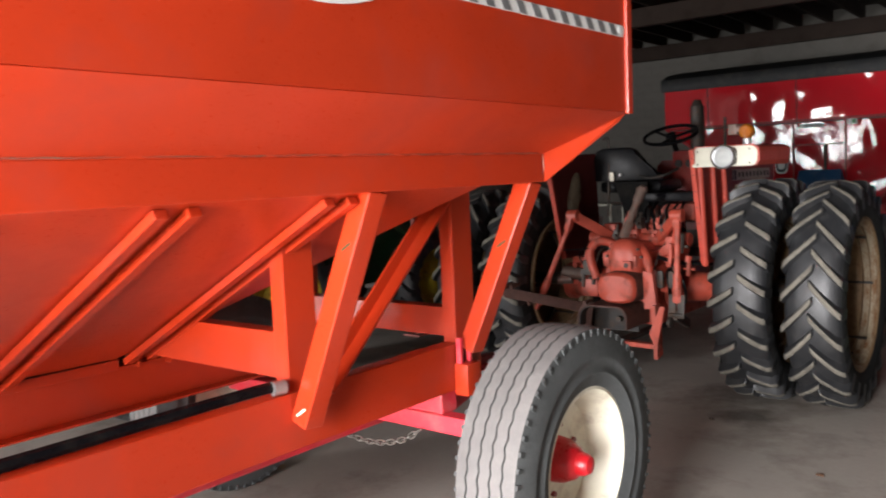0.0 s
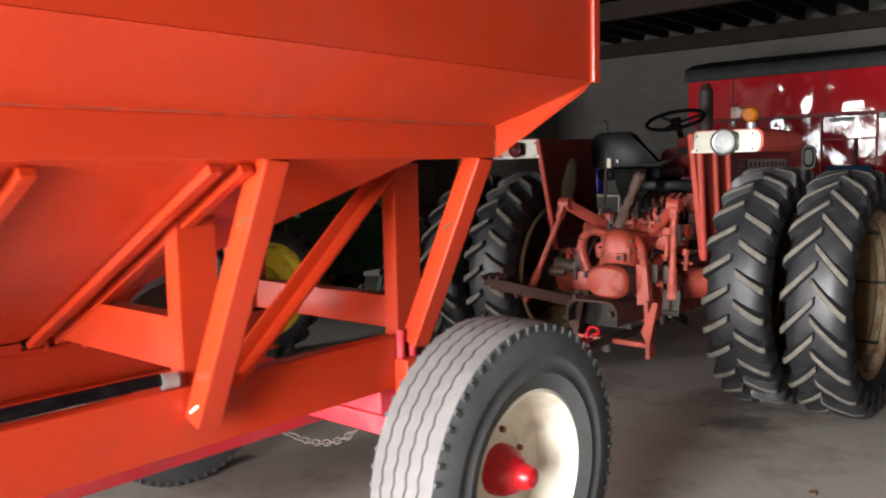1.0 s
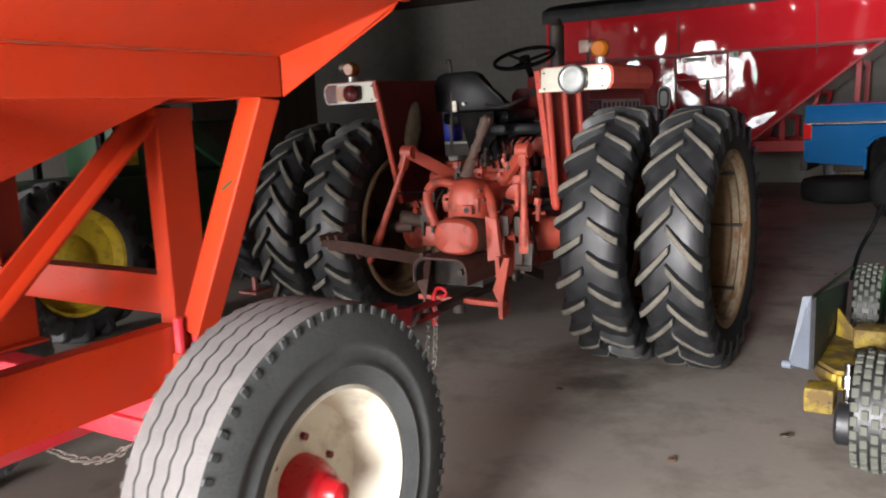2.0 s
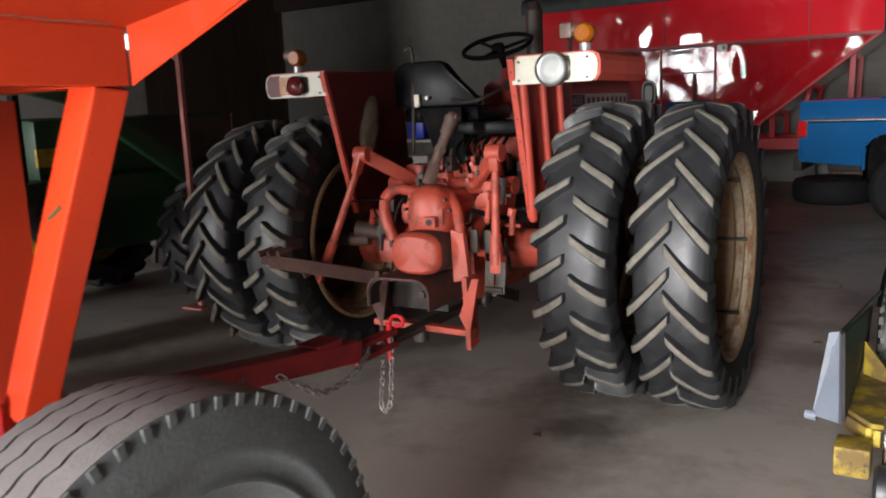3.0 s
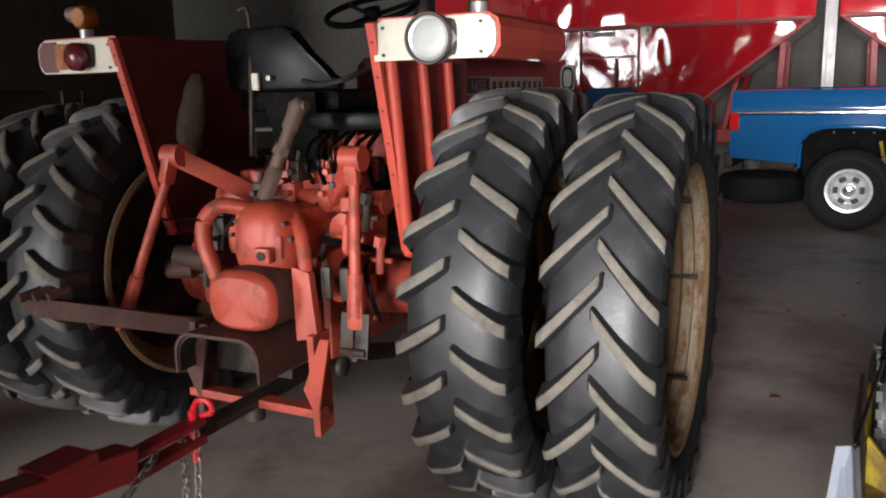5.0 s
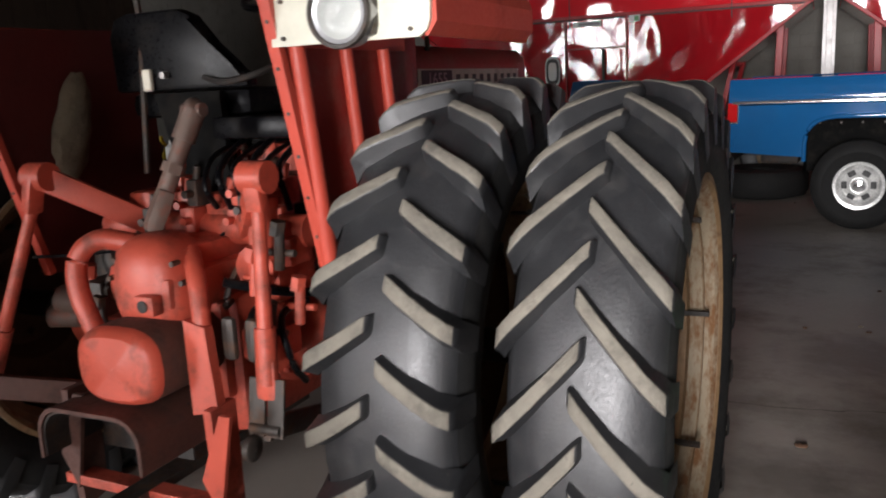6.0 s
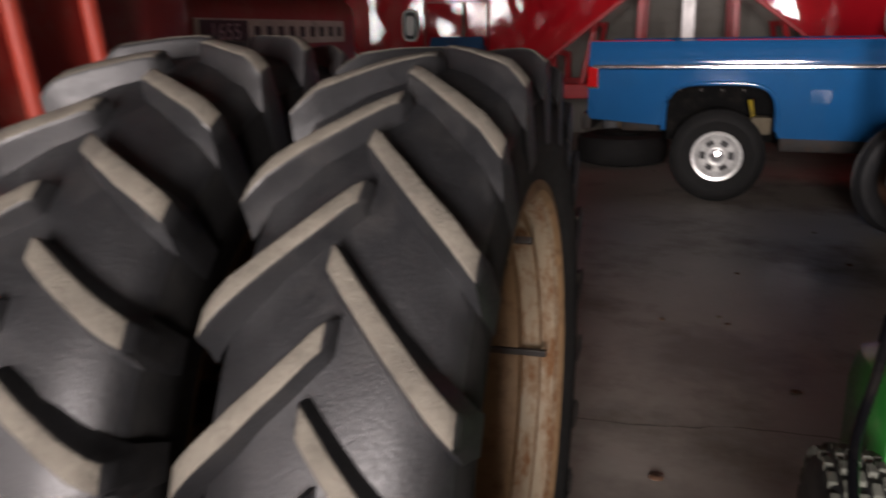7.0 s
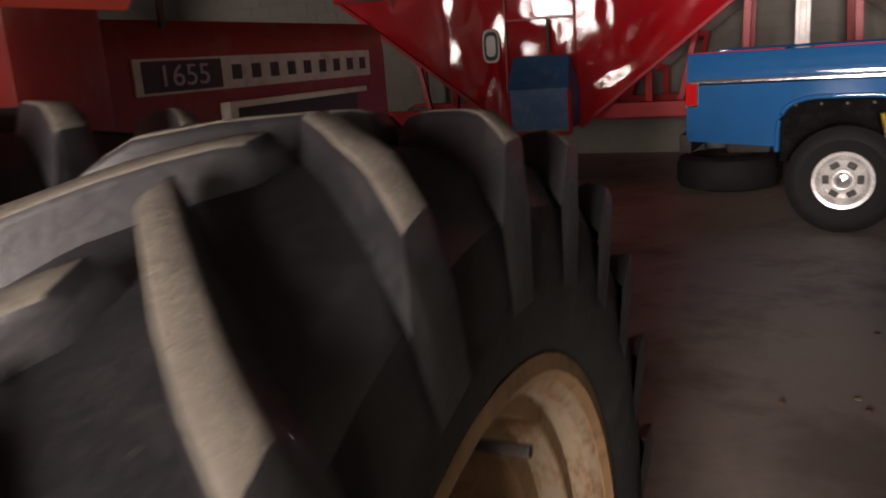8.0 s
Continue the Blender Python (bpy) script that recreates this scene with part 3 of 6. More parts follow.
    # Near-black liner and back plate carry the shade of the shield's hollow.
    part("shield_liner", tunnel(0.202, 0.722, 0.56, 0.006, -0.832, -0.375), IRONDARK, t, "black greasy inside of the shield, its shade painted in", 30)
    bm = NB()
    plate(bm, [(-0.25, -0.60, 0.70), (0.15, -0.60, 0.70), (0.15, -0.60, 0.50), (-0.25, -0.60, 0.50)], 0.008)
    part("shield_back", bm, IRONDARK, t)
    bm = NB()
    rod(bm, (0.0, -0.66, 0.6), (0.0, -0.4, 0.6), 0.022)
    rod(bm, (0.0, -0.5, 0.6), (0.0, -0.4, 0.6), 0.07)
    part("splined_shaft", bm, IRON, t, "", True)
    # drawbar frame
    for x in (-0.27, 0.33):
        bm = NB()
        plate(bm, [(x, -0.72, 0.74), (x, -0.60, 0.74), (x + 0.015, -0.62, 0.34), (x + 0.015, -0.72, 0.32)], 0.03)
        plate(bm, [(x - 0.03, -0.73, 0.52), (x + 0.06, -0.73, 0.74), (x + 0.1, -0.73, 0.74), (x + 0.03, -0.73, 0.40)], 0.015)
        part("drawbar_hanger", bm, TRACTOR if x > 0 else RUSTARM, t)
    bar("drawbar_guide", (-0.30, -0.70, 0.43), (0.37, -0.70, 0.42), 0.07, 0.035, TRACTOR, t)
    bar("drawbar", (0.02, 0.2, 0.42), (0.03, -1.12, 0.43), 0.085, 0.035, IRON, t, label="rusty steel drawbar")
    bm = NB()
    rod(bm, (0.0, -0.68, 0.33), (0.0, -0.68, 0.43), 0.045)
    part("drawbar_bolt", bm, IRON, t, "", True)
    # lift arms, links
    for s, name in ((-1, "l"), (1, "r")):
        el = Vector((s * 0.455 + 0.01, -0.55, 1.43))
        bm = NB()
        beam(bm, (s * 0.18, -0.28, 1.21), el, 0.045, 0.085, 0.012)
        rod(bm, el + V(-0.045, 0, 0), el + V(0.045, 0, 0), 0.05)
        part("lift_arm", bm, TRACTOR, t, "", True)
        foot = Vector((-0.77, -0.62, 0.67)) if s < 0 else Vector((0.475, -0.60, 0.80))
        bm = NB()
        beam(bm, el + V(0, -0.02, 0.01), el + (foot - el) * 0.16, 0.06, 0.05, 0.012)
        rod(bm, el + (foot - el) * 0.1, foot, 0.021, 0.026)
        rod(bm, el + (foot - el) * 0.72, foot, 0.033)
        beam(bm, el + (foot - el) * 0.88, foot + (foot - el).normalized() * 0.05, 0.07, 0.03, 0.008)
        part("lift_link", bm, TRACTOR, t, "", True)
    bm = NB()   # forked clevis, pin and ball end of the lower link
    for dx in (-0.035, 0.035):
        beam(bm, (0.475 + dx, -0.60, 0.82), (0.475 + dx, -0.63, 0.64), 0.014, 0.06, 0.005, up=(1, 0, 0))
    rod(bm, (0.42, -0.63, 0.665), (0.53, -0.63, 0.665), 0.016)
    beam(bm, (0.47, -0.62, 0.66), (0.36, -0.1, 0.50), 0.03, 0.075, 0.008)
    part("levelling_clevis", bm, IRON, t, "worn steel levelling clevis", True)
    bm = NB()
    lathe(bm, [(0.425, 0.0), (0.425, 0.032), (0.430, 0.040), (0.450, 0.040), (0.455, 0.032), (0.455, 0.016), (0.460, 0.0)], 28, c=(0, -0.66, 0.61))
    bmesh.ops.recalc_face_normals(bm, faces=bm.faces[:])
    part("ball_end", bm, IRON, t, "", True)
    bm = NB()
    beam(bm, (-0.88, -0.98, 0.815), (-0.16, -0.40, 0.60), 0.03, 0.085, 0.006)
    beam(bm, (-0.93, -1.0, 0.83), (-0.78, -0.88, 0.79), 0.055, 0.06, 0.012)
    for k in range(3):
        rod(bm, (-0.92 + 0.05 * k, -1.03 + 0.03 * k, 0.86), (-0.89 + 0.05 * k, -0.94 + 0.03 * k, 0.88), 0.02)
    rod(bm, (-0.72, -0.86, 0.71), (-0.67, -0.76, 0.75), 0.02)
    part("lower_link", bm, RUSTARM, t, "rusty brown lower link swung aside", True)
    bm = NB()   # folded top link
    a, b = V(-0.02, -0.50, 1.24), V(0.09, -0.36, 1.63)
    beam(bm, a, a + (b - a) * 0.35, 0.085, 0.06, 0.02)
    rod(bm, a + (b - a) * 0.2, b, 0.03)
    rod(bm, a + (b - a) * 0.75, b, 0.04)
    ball(bm, b, 0.042, (0.7, 1, 1))
    rod(bm, b + V(-0.04, 0, 0), b + V(0.04, 0, 0), 0.024)
    rod(bm, a + (b - a) * 0.48, a + (b - a) * 0.56, 0.04, n=6)
    part("top_link", bm, BROWNSTEEL, t, "grey-brown hydraulic top link folded up", True)
    # bent pipes and castings round the lift
    bm = NB()
    tube(bm, bend([(-0.10, -0.50, 1.20), (-0.20, -0.56, 1.22), (-0.26, -0.60, 1.16), (-0.25, -0.62, 1.05), (-0.20, -0.62, 0.92)]), 0.035, 10)
    part("lift_pipe", bm, TRACTOR, t, "", True)
    bm = NB()
    tube(bm, bend([(0.14, -0.5, 1.18), (0.22, -0.58, 1.12), (0.26, -0.62, 1.0), (0.27, -0.64, 0.86), (0.25, -0.64, 0.78)]), 0.03, 10)
    plate(bm, [(0.22, -0.64, 1.0), (0.30, -0.64, 0.98), (0.34, -0.66, 0.72), (0.24, -0.66, 0.70)], 0.04)
    part("lift_bracket", bm, TRACTOR, t, "", True)
    bm = NB()
    span(bm, (0.30, -0.42, 1.0), (0.42, -0.2, 1.26), 0.03)
    rod(bm, (0.34, -0.44, 1.12), (0.34, -0.2, 1.12), 0.075)
    beam(bm, (0.36, -0.42, 1.05), (0.43, -0.45, 1.36), 0.05, 0.04, 0.01)
    rod(bm, (0.2, -0.1, 1.15), (0.2, -0.1, 1.32), 0.05)
    part("hydraulic_valve", bm, TRACTOR, t, "", True)
    bm = NB()
    for k, (x, z) in enumerate(((-0.62, 0.86), (-0.56, 0.98), (-0.50, 0.84))):
        span(bm, (x - 0.06, -0.28, z - 0.05), (x + 0.07, -0.16, z + 0.07), 0.012)
        rod(bm, (x, -0.34, z), (x, -0.24, z), 0.022)
    rod(bm, (-0.45, -0.3, 0.72), (-0.45, -0.3, 1.05), 0.02)
    span(bm, (-0.66, -0.25, 0.70), (-0.36, -0.2, 0.82), 0.01)
    part("remote_coupling", bm, TRACTOR, t, "orange bracket with hydraulic couplings", True)
    for pts, r in (([(0.30, -0.25, 1.0), (0.36, -0.50, 0.98), (0.38, -0.52, 0.84), (0.32, -0.35, 0.72)], 0.014), ([(0.40, -0.25, 0.97), (0.46, -0.48, 0.98), (0.50, -0.50, 0.84), (0.44, -0.35, 0.72)], 0.012), ([(0.30, -0.55, 1.1), (0.46, -0.4, 1.04), (0.66, -0.2, 1.02)], 0.016), ([(-0.6, -0.5, 1.13), (-0.3, -0.45, 1.15), (-0.05, -0.4, 1.2)], 0.006)):
        bm = NB()
        tube(bm, bend(pts), r, 8)
        part("hydraulic_hose", bm, BLACK, t, "black hydraulic hose", True)
    rr = random.Random(21)
    bm = NB()   # rounded lift dome with a square boss
    bmesh.ops.create_uvsphere(bm, u_segments=28, v_segments=18, radius=1.0)
    for v in bm.verts:
        x, y, z = v.co
        sq = [abs(q) ** 0.72 * (1 if q > 0 else -1) for q in (x, y, z)]
        v.co = (0.035 + 0.145 * sq[0] * (1 - 0.10 * sq[2]), -0.53 + 0.13 * sq[1], 1.085 + 0.165 * sq[2])
    span(bm, (0.055, -0.69, 1.01), (0.135, -0.64, 1.075), 0.012)
    span(bm, (-0.10, -0.60, 0.94), (0.17, -0.48, 1.04), 0.04)
    part("lift_dome", bm, TRACTOR, t, "rounded orange lift dome", True)
    bm = NB()
    rod(bm, (0.095, -0.695, 1.043), (0.095, -0.685, 1.043), 0.02, n=12)
    part("boss_plug", bm, IRONDARK, t, "", True)
    # spool valves, elbows and lines crowded above the housing
    for k in range(11):
        x, z = -0.14 + 0.052 * k, 1.27 + 0.05 * ((k * 5) % 3)
        y = -0.36 + 0.035 * ((k * 7) % 4)
        bm = NB()
        span(bm, (x - 0.022, y - 0.03, z - 0.06), (x + 0.022, y + 0.05, z + 0.03), 0.008)
        rod(bm, (x, y - 0.03, z - 0.015), (x, y - 0.065, z - 0.015), 0.014, n=10)
        rod(bm, (x, y, z + 0.03), (x + 0.01, y, z + 0.075), 0.012, n=10)
        part("spool_valve", bm, TRACTOR if k % 4 else IRON, t, "", True)
    for k in range(6):
        x = 0.12 + 0.06 * k
        bm = NB()
        tube(bm, bend([(x, -0.33, 1.30), (x + 0.02, -0.40, 1.38 + 0.02 * (k % 3)), (x - 0.03, -0.30, 1.46), (x - 0.06, -0.14, 1.50 + 0.02 * (k % 2))]), 0.010 + 0.002 * (k % 2), 8)
        part("rubber_line", bm, BLACK, t, "glossy black rubber line", True)
    for k, (x, y, z) in enumerate(((0.46, -0.47, 1.20), (0.50, -0.44, 1.02), (0.41, -0.48, 0.94), (0.38, -0.50, 1.12), (-0.30, -0.50, 0.92), (-0.38, -0.46, 1.02), (-0.44, -0.42, 0.88))):
        bm = NB()
        rod(bm, (x, y, z - 0.07), (x + 0.012, y, z + 0.07), 0.017, n=12)
        rod(bm, (x, y, z + 0.04), (x + 0.01, y, z + 0.085), 0.026, n=6)
        rod(bm, (x - 0.05, y + 0.02, z - 0.02), (x + 0.05, y + 0.02, z - 0.02), 0.012, n=10)
        part("pipe_fitting", bm, TRACTOR if k % 2 else IRON, t, "", True)
    for k in range(7):   # bolt heads round the dome's flange
        a = math.pi * (k + 0.5) / 7
        bm = NB()
        p = V(0.035 + 0.155 * math.cos(a), -0.615, 1.07 + 0.15 * math.sin(a))
        rod(bm, p, p + V(0, 0.035, 0), 0.010, n=6)
        part("bolt", bm, IRON, t)
    for k, (x, y, z, sx, sy, sz) in enumerate(((-0.33, -0.40, 0.98, 0.07, 0.10, 0.12), (-0.36, -0.34, 0.80, 0.10, 0.08, 0.14), (0.36, -0.36, 0.86, 0.09, 0.10, 0.10), (0.30, -0.12, 1.34, 0.08, 0.08, 0.10), (-0.22, -0.22, 1.30, 0.07, 0.10, 0.08), (0.14, -0.22, 1.29, 0.10, 0.08, 0.09), (-0.40, -0.30, 1.08, 0.06, 0.06, 0.12), (0.42, -0.30, 1.16, 0.05, 0.09, 0.09))):
        block("casting", (x - sx, y - sy, z - sz * 0.5), (x + sx * 0.6, y + sy * 0.5, z + sz * 0.6), TRACTOR if k % 3 else IRON, t, 0.02)
    for k in range(7):
        x0 = -0.46 + 0.13 * k
        bm = NB()
        tube(bm, bend([(x0, -0.36, 0.9 + 0.05 * (k % 3)), (x0 + 0.05, -0.46 - 0.02 * (k % 2), 1.0), (x0 + 0.04 + 0.05 * rr.uniform(-1, 1), -0.44, 1.1), (x0 + 0.1, -0.30, 1.24)]), 0.007 + 0.003 * (k % 2), 6)
        part("oil_line", bm, IRON if k % 2 else BLACK, t, "", True)
    for k in range(5):   # control linkages
        bm = NB()
        a = V(-0.12 + 0.09 * k, -0.18, 1.22)
        b = a + V(rr.uniform(-0.05, 0.05), 0.05, 0.22 + 0.05 * (k % 2))
        rod(bm, a, b, 0.008, n=8)
        ball(bm, b, 0.016, n=6)
        part("control_rod", bm, IRON, t, "", True)
    bm = NB()
    rod(bm, (-0.68, -0.34, 0.93), (-0.5, -0.30, 0.90), 0.055)
    rod(bm, (-0.72, -0.36, 0.86), (-0.60, -0.32, 0.86), 0.045)
    part("filter_canister", bm, BROWNSTEEL, t, "dusty pale canister", True)
    for s in (0, 1):
        block("hose_plate", (0.31 + 0.09 * s, -0.60, 0.86), (0.36 + 0.09 * s, -0.57, 1.0), IRON, t, 0.02)
    # fenders
    for s in (-1, 1):
        xi, xo = s * 0.63, s * 1.115
        f = thing("fender", "", "", (0, 0, 0))
        for key in ("label",):
            if key in f:
                del f[key]
        f.parent = t
        f["label"] = "orange-red flat-top fender with a white rear panel"
        bm = NB()
        pl = [(xi, -0.66, 1.93), (xi, 0.20, 1.955), (xi - s * 0.03, 0.22, 1.0), (xi - s * 0.01, -0.42, 1.05)]
        plate(bm, pl, 0.008)
        # Left panel takes the darker copy, its shade put into the paint.
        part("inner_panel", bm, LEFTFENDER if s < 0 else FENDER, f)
        bm = NB()
        beam(bm, pl[0], pl[3], 0.03, 0.036, 0.004, up=(1, 0, 0))
        part("edge_strip", bm, RIBPAINT, f)
        for k in range(7):
            q = Vector(pl[0]) + (Vector(pl[3]) - Vector(pl[0])) * (0.08 + 0.14 * k)
            bm = NB()
            rod(bm, q + V(0, -0.019, 0), q + V(0, -0.012, 0), 0.0055, n=8)
            part("bolt", bm, IRON, f)
        if s > 0:
            for y, r in ((-0.565, 0.026), (-0.30, 0.021), (-0.06, 0.021)):
                a, b = V(xi + 0.022, y, 1.80), V(xi + 0.008, y + 0.13, 1.05)
                bm = NB()
                rod(bm, a, b, r, n=16)
                ball(bm, b, r, n=8)
                part("rib", bm, RIBPAINT, f, "", True)
        bm = NB()   # crown with rounded outer corners
        cr = [(0.0, 0.0), (0.0, 0.135), (0.02, 0.15), (0.44, 0.15), (0.475, 0.13), (0.485, 0.10), (0.485, 0.035), (0.46, 0.0), (0.45, 0.0), (0.47, 0.04), (0.47, 0.10), (0.45, 0.135), (0.02, 0.135), (0.012, 0.0)]
        m = Matrix.Translation((xi, -0.255, 1.795)) @ Matrix.Diagonal((s, 1, 1, 1)) @ XZ
        slab(bm, cr, 0.75, m)
        bmesh.ops.recalc_face_normals(bm, faces=bm.faces[:])
        part("crown", bm, RIBPAINT, f)
        bm = NB()
        pan = [(0.0, 0.0), (0.0, 0.10), (0.012, 0.128), (0.04, 0.145), (0.42, 0.145), (0.452, 0.136), (0.471, 0.112), (0.475, 0.08), (0.472, 0.04), (0.462, 0.015), (0.44, 0.0)]
        slab(bm, pan, 0.014, Matrix.Translation((xi, -0.637, 1.793)) @ Matrix.Diagonal((s, 1, 1, 1)) @ XZ)
        bmesh.ops.recalc_face_normals(bm, faces=bm.faces[:])
        part("rear_panel", bm, WHITE, f, "white-painted rear panel")
        for bx, bz in ((0.04, 0.02), (0.04, 0.115), (0.42, 0.02), (0.42, 0.12)):
            bm = NB()
            rod(bm, (xi + s * bx, -0.652, 1.793 + bz), (xi + s * bx, -0.64, 1.793 + bz), 0.006, n=8)
            part("screw", bm, IRON, f)
        if s > 0:
            lp = block("work_lamp", (0.80, -0.67, 1.80), (0.96, -0.644, 1.93), IRON, t, 0.03, "round chrome-rimmed work lamp")
            bm = NB()
            lathe(bm, [(-0.64, 0.0), (-0.64, 0.085), (-0.69, 0.088), (-0.70, 0.08), (-0.695, 0.07), (-0.69, 0.0)], 32, axis="y", c=(0.875, 0, 1.862))
            part("bezel", bm, GALV, lp, "", True)
            bm = NB()
            lathe(bm, [(-0.698, 0.0), (-0.703, 0.03), (-0.7, 0.055), (-0.692, 0.07)], 32, axis="y", c=(0.875, 0, 1.862))
            bmesh.ops.recalc_face_normals(bm, faces=bm.faces[:])
            part("lens", bm, LAMPGLASS, lp, "clear ribbed glass lens", True)
            bm = NB()
            lathe(bm, [(-0.697, 0.076), (-0.706, 0.079), (-0.706, 0.088), (-0.69, 0.09)], 32, axis="y", c=(0.875, 0, 1.862))
            part("ring", bm, IRON, lp, "dark ring round the lens", True)
        else:
            lp = block("tail_lamp", (-0.93, -0.66, 1.815), (-0.76, -0.64, 1.915), IRON, t, 0.02, "dark red tail lamp beside an amber patch")
            bm = NB()
            lathe(bm, [(-0.66, 0.062), (-0.69, 0.060), (-0.705, 0.042), (-0.71, 0.0)], 28, axis="y", c=(-0.835, 0, 1.862))
            part("lens", bm, DARKLENS, lp, "", True)
            bm = NB()
            slab(bm, [(-0.98, 1.81), (-0.88, 1.81), (-0.88, 1.92), (-0.98, 1.92)], 0.012, Matrix.Translation((0, -0.652, 0)) @ XZ)
            part("amber_reflector", bm, AMBER, lp)
            bm = NB()
            slab(bm, [(-1.092, 1.835), (-1.07, 1.80), (-0.985, 1.80), (-0.985, 1.931), (-1.065, 1.931), (-1.092, 1.90)], 0.006, Matrix.Translation((0, -0.647, 0)) @ XZ)
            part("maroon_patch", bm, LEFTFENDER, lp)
        # amber warning lamp on a stalk
        bx = 0.985 if s > 0 else -0.95
        wl = part("warning_lamp", rod(NB(), (bx, -0.5, 1.945), (bx, -0.5, 1.99), 0.03), GALV, t, "amber warning lamp on the fender", True)
        bm = NB()
        lathe(bm, [(-0.045, 0.0), (-0.045, 0.04), (-0.03, 0.052), (0.0, 0.055), (0.03, 0.05), (0.045, 0.03), (0.05, 0.0)], 24, axis="y", c=(bx, -0.5, 2.042))
        part("lens", bm, AMBER, wl, "", True)
        bm = NB()
        rod(bm, (bx - 0.09, -0.5, 2.06), (bx - 0.01, -0.5, 2.06), 0.035)
        if s > 0:
            span(bm, (bx - 0.13, -0.54, 2.02), (bx - 0.06, -0.45, 2.1), 0.015)
        part("housing", bm, BROWNSTEEL, wl, "", True)
    # seat, column, steering
    bm = NB()
    seat = [(-0.44, 0.0), (-0.45, 0.20), (-0.42, 0.265), (-0.36, 0.285), (-0.12, 0.285), (-0.06, 0.26), (0.0, 0.15), (0.08, 0.08), (0.16, 0.05), (0.17, 0.0)]
    slab(bm, seat, 0.07, Matrix.Translation((0.0, -0.13, 1.70)) @ XZ)
    r = bmesh.ops.bevel(bm, geom=bm.edges[:], offset=0.018, segments=2, affect="EDGES", profile=0.6)
    bmesh.ops.recalc_face_normals(bm, faces=bm.faces[:])
    part("seat_back", bm, BLACK, t, "black vinyl seat back", True)
    block("seat_cushion", (-0.42, -0.12, 1.60), (0.14, 0.36, 1.70), BLACK, t, 0.04, "black vinyl seat cushion")
    bm = NB()
    tube(bm, bend([(-0.02, -0.16, 1.74), (0.08, -0.18, 1.72), (0.2, -0.16, 1.74), (0.27, -0.05, 1.79)]), 0.012, 8)
    part("seat_rail", bm, IRONDARK, t, "", True)
    bm = NB()
    plate(bm, [(-0.25, -0.16, 1.69), (0.05, -0.16, 1.69), (0.10, -0.2, 1.25), (-0.08, -0.2, 1.25)], 0.03)
    span(bm, (-0.08, -0.1, 1.2), (0.2, 0.3, 1.6), 0.03)
    part("seat_support", bm, BLACKSHEET, t, "black rubber sheet hung behind the seat")
    bm = NB()
    span(bm, (-0.29, -0.185, 1.70), (-0.25, -0.165, 1.78), 0.008)
    part("paper_tag", bm, CREAM, t, "small cream tag")
    bm = NB()
    rod(bm, (-0.19, -0.19, 1.755), (-0.19, -0.165, 1.755), 0.012)
    part("bolt", bm, STEEL, t, "", True)
    block("toolbox", (0.02, -0.20, 1.52), (0.50, -0.02, 1.60), BLACK, t, 0.02, "black side console")
    block("seat_frame", (0.02, -0.10, 1.36), (0.42, 0.2, 1.50), TRACTOR, t, 0.02)
    block("platform", (-0.62, -0.05, 1.02), (0.62, 0.75, 1.06), IRON, t, 0.01)
    block("dash", (-0.04, 0.55, 1.3), (0.34, 0.85, 1.95), MAROON, t, 0.04)
    bm = NB()
    for k in range(3):
        rod(bm, (0.03 + 0.1 * k, 0.53, 1.83), (0.03 + 0.1 * k, 0.56, 1.83), 0.035)
    part("gauge", bm, INK, t, "", True)
    sw = part("steering_column", rod(NB(), (-0.01, 0.72, 1.8), (-0.01, 0.48, 2.08), 0.025), BLACK, t, "", True)
    bm = NB()
    tilt = Matrix.Translation((-0.01, 0.47, 2.09)) @ Matrix.Rotation(radians(22), 4, "X")
    tube(bm, [tilt @ Vector((0.235 * math.cos(a), 0.235 * math.sin(a), 0)) for a in [2 * math.pi * k / 40 for k in range(41)]], 0.016, 8)
    for k in range(3):
        a = 2 * math.pi * k / 3 + 0.5
        rod(bm, tilt @ Vector((0, 0, -0.03)), tilt @ Vector((0.23 * math.cos(a), 0.23 * math.sin(a), 0)), 0.012, n=8)
    rod(bm, tilt @ Vector((0, 0, -0.05)), tilt @ Vector((0, 0, 0.01)), 0.045)
    part("steering_wheel", bm, BLACK, sw, "black steering wheel", True)
    bm = NB()
    tube(bm, bend([(-0.36, -0.15, 2.06), (-0.33, -0.15, 2.075), (-0.31, -0.15, 2.05), (-0.305, -0.15, 1.9), (-0.30, -0.2, 1.4)]), 0.012, 8)
    part("lever", bm, IRON, t, "", True)
    # hood and engine
    bm = NB()
    hood = [(-0.245, 0.0), (-0.245, 0.53), (-0.235, 0.60), (-0.19, 0.645), (0.19, 0.645), (0.235, 0.60), (0.245, 0.53), (0.245, 0.0)]
    slab(bm, hood, 1.95, Matrix.Translation((0, 1.64, 1.22)) @ XZ)
    bmesh.ops.recalc_face_normals(bm, faces=bm.faces[:])
    bmesh.ops.bevel(bm, geom=[e for e in bm.edges if abs(e.verts[0].co.y - e.verts[1].co.y) < 0.01], offset=0.02, segments=2, affect="EDGES")
    hd = part("hood", bm, MAROON, t, "dark maroon hood", True)
    bm = NB()
    span(bm, (0.246, 1.02, 1.648), (0.252, 2.44, 1.752))
    sg = part("name_panel", bm, DULLPLATE, hd, "pale name panel with a black number field")
    bm = NB()
    span(bm, (0.2525, 1.05, 1.655), (0.2545, 1.41, 1.745))
    part("number_field", bm, INK, hd)
    writing("1655", 0.105, STEEL, hd, Matrix.Translation((0.256, 1.23, 1.698)) @ YZ @ Matrix.Diagonal((1.15, 0.85, 1, 1)))
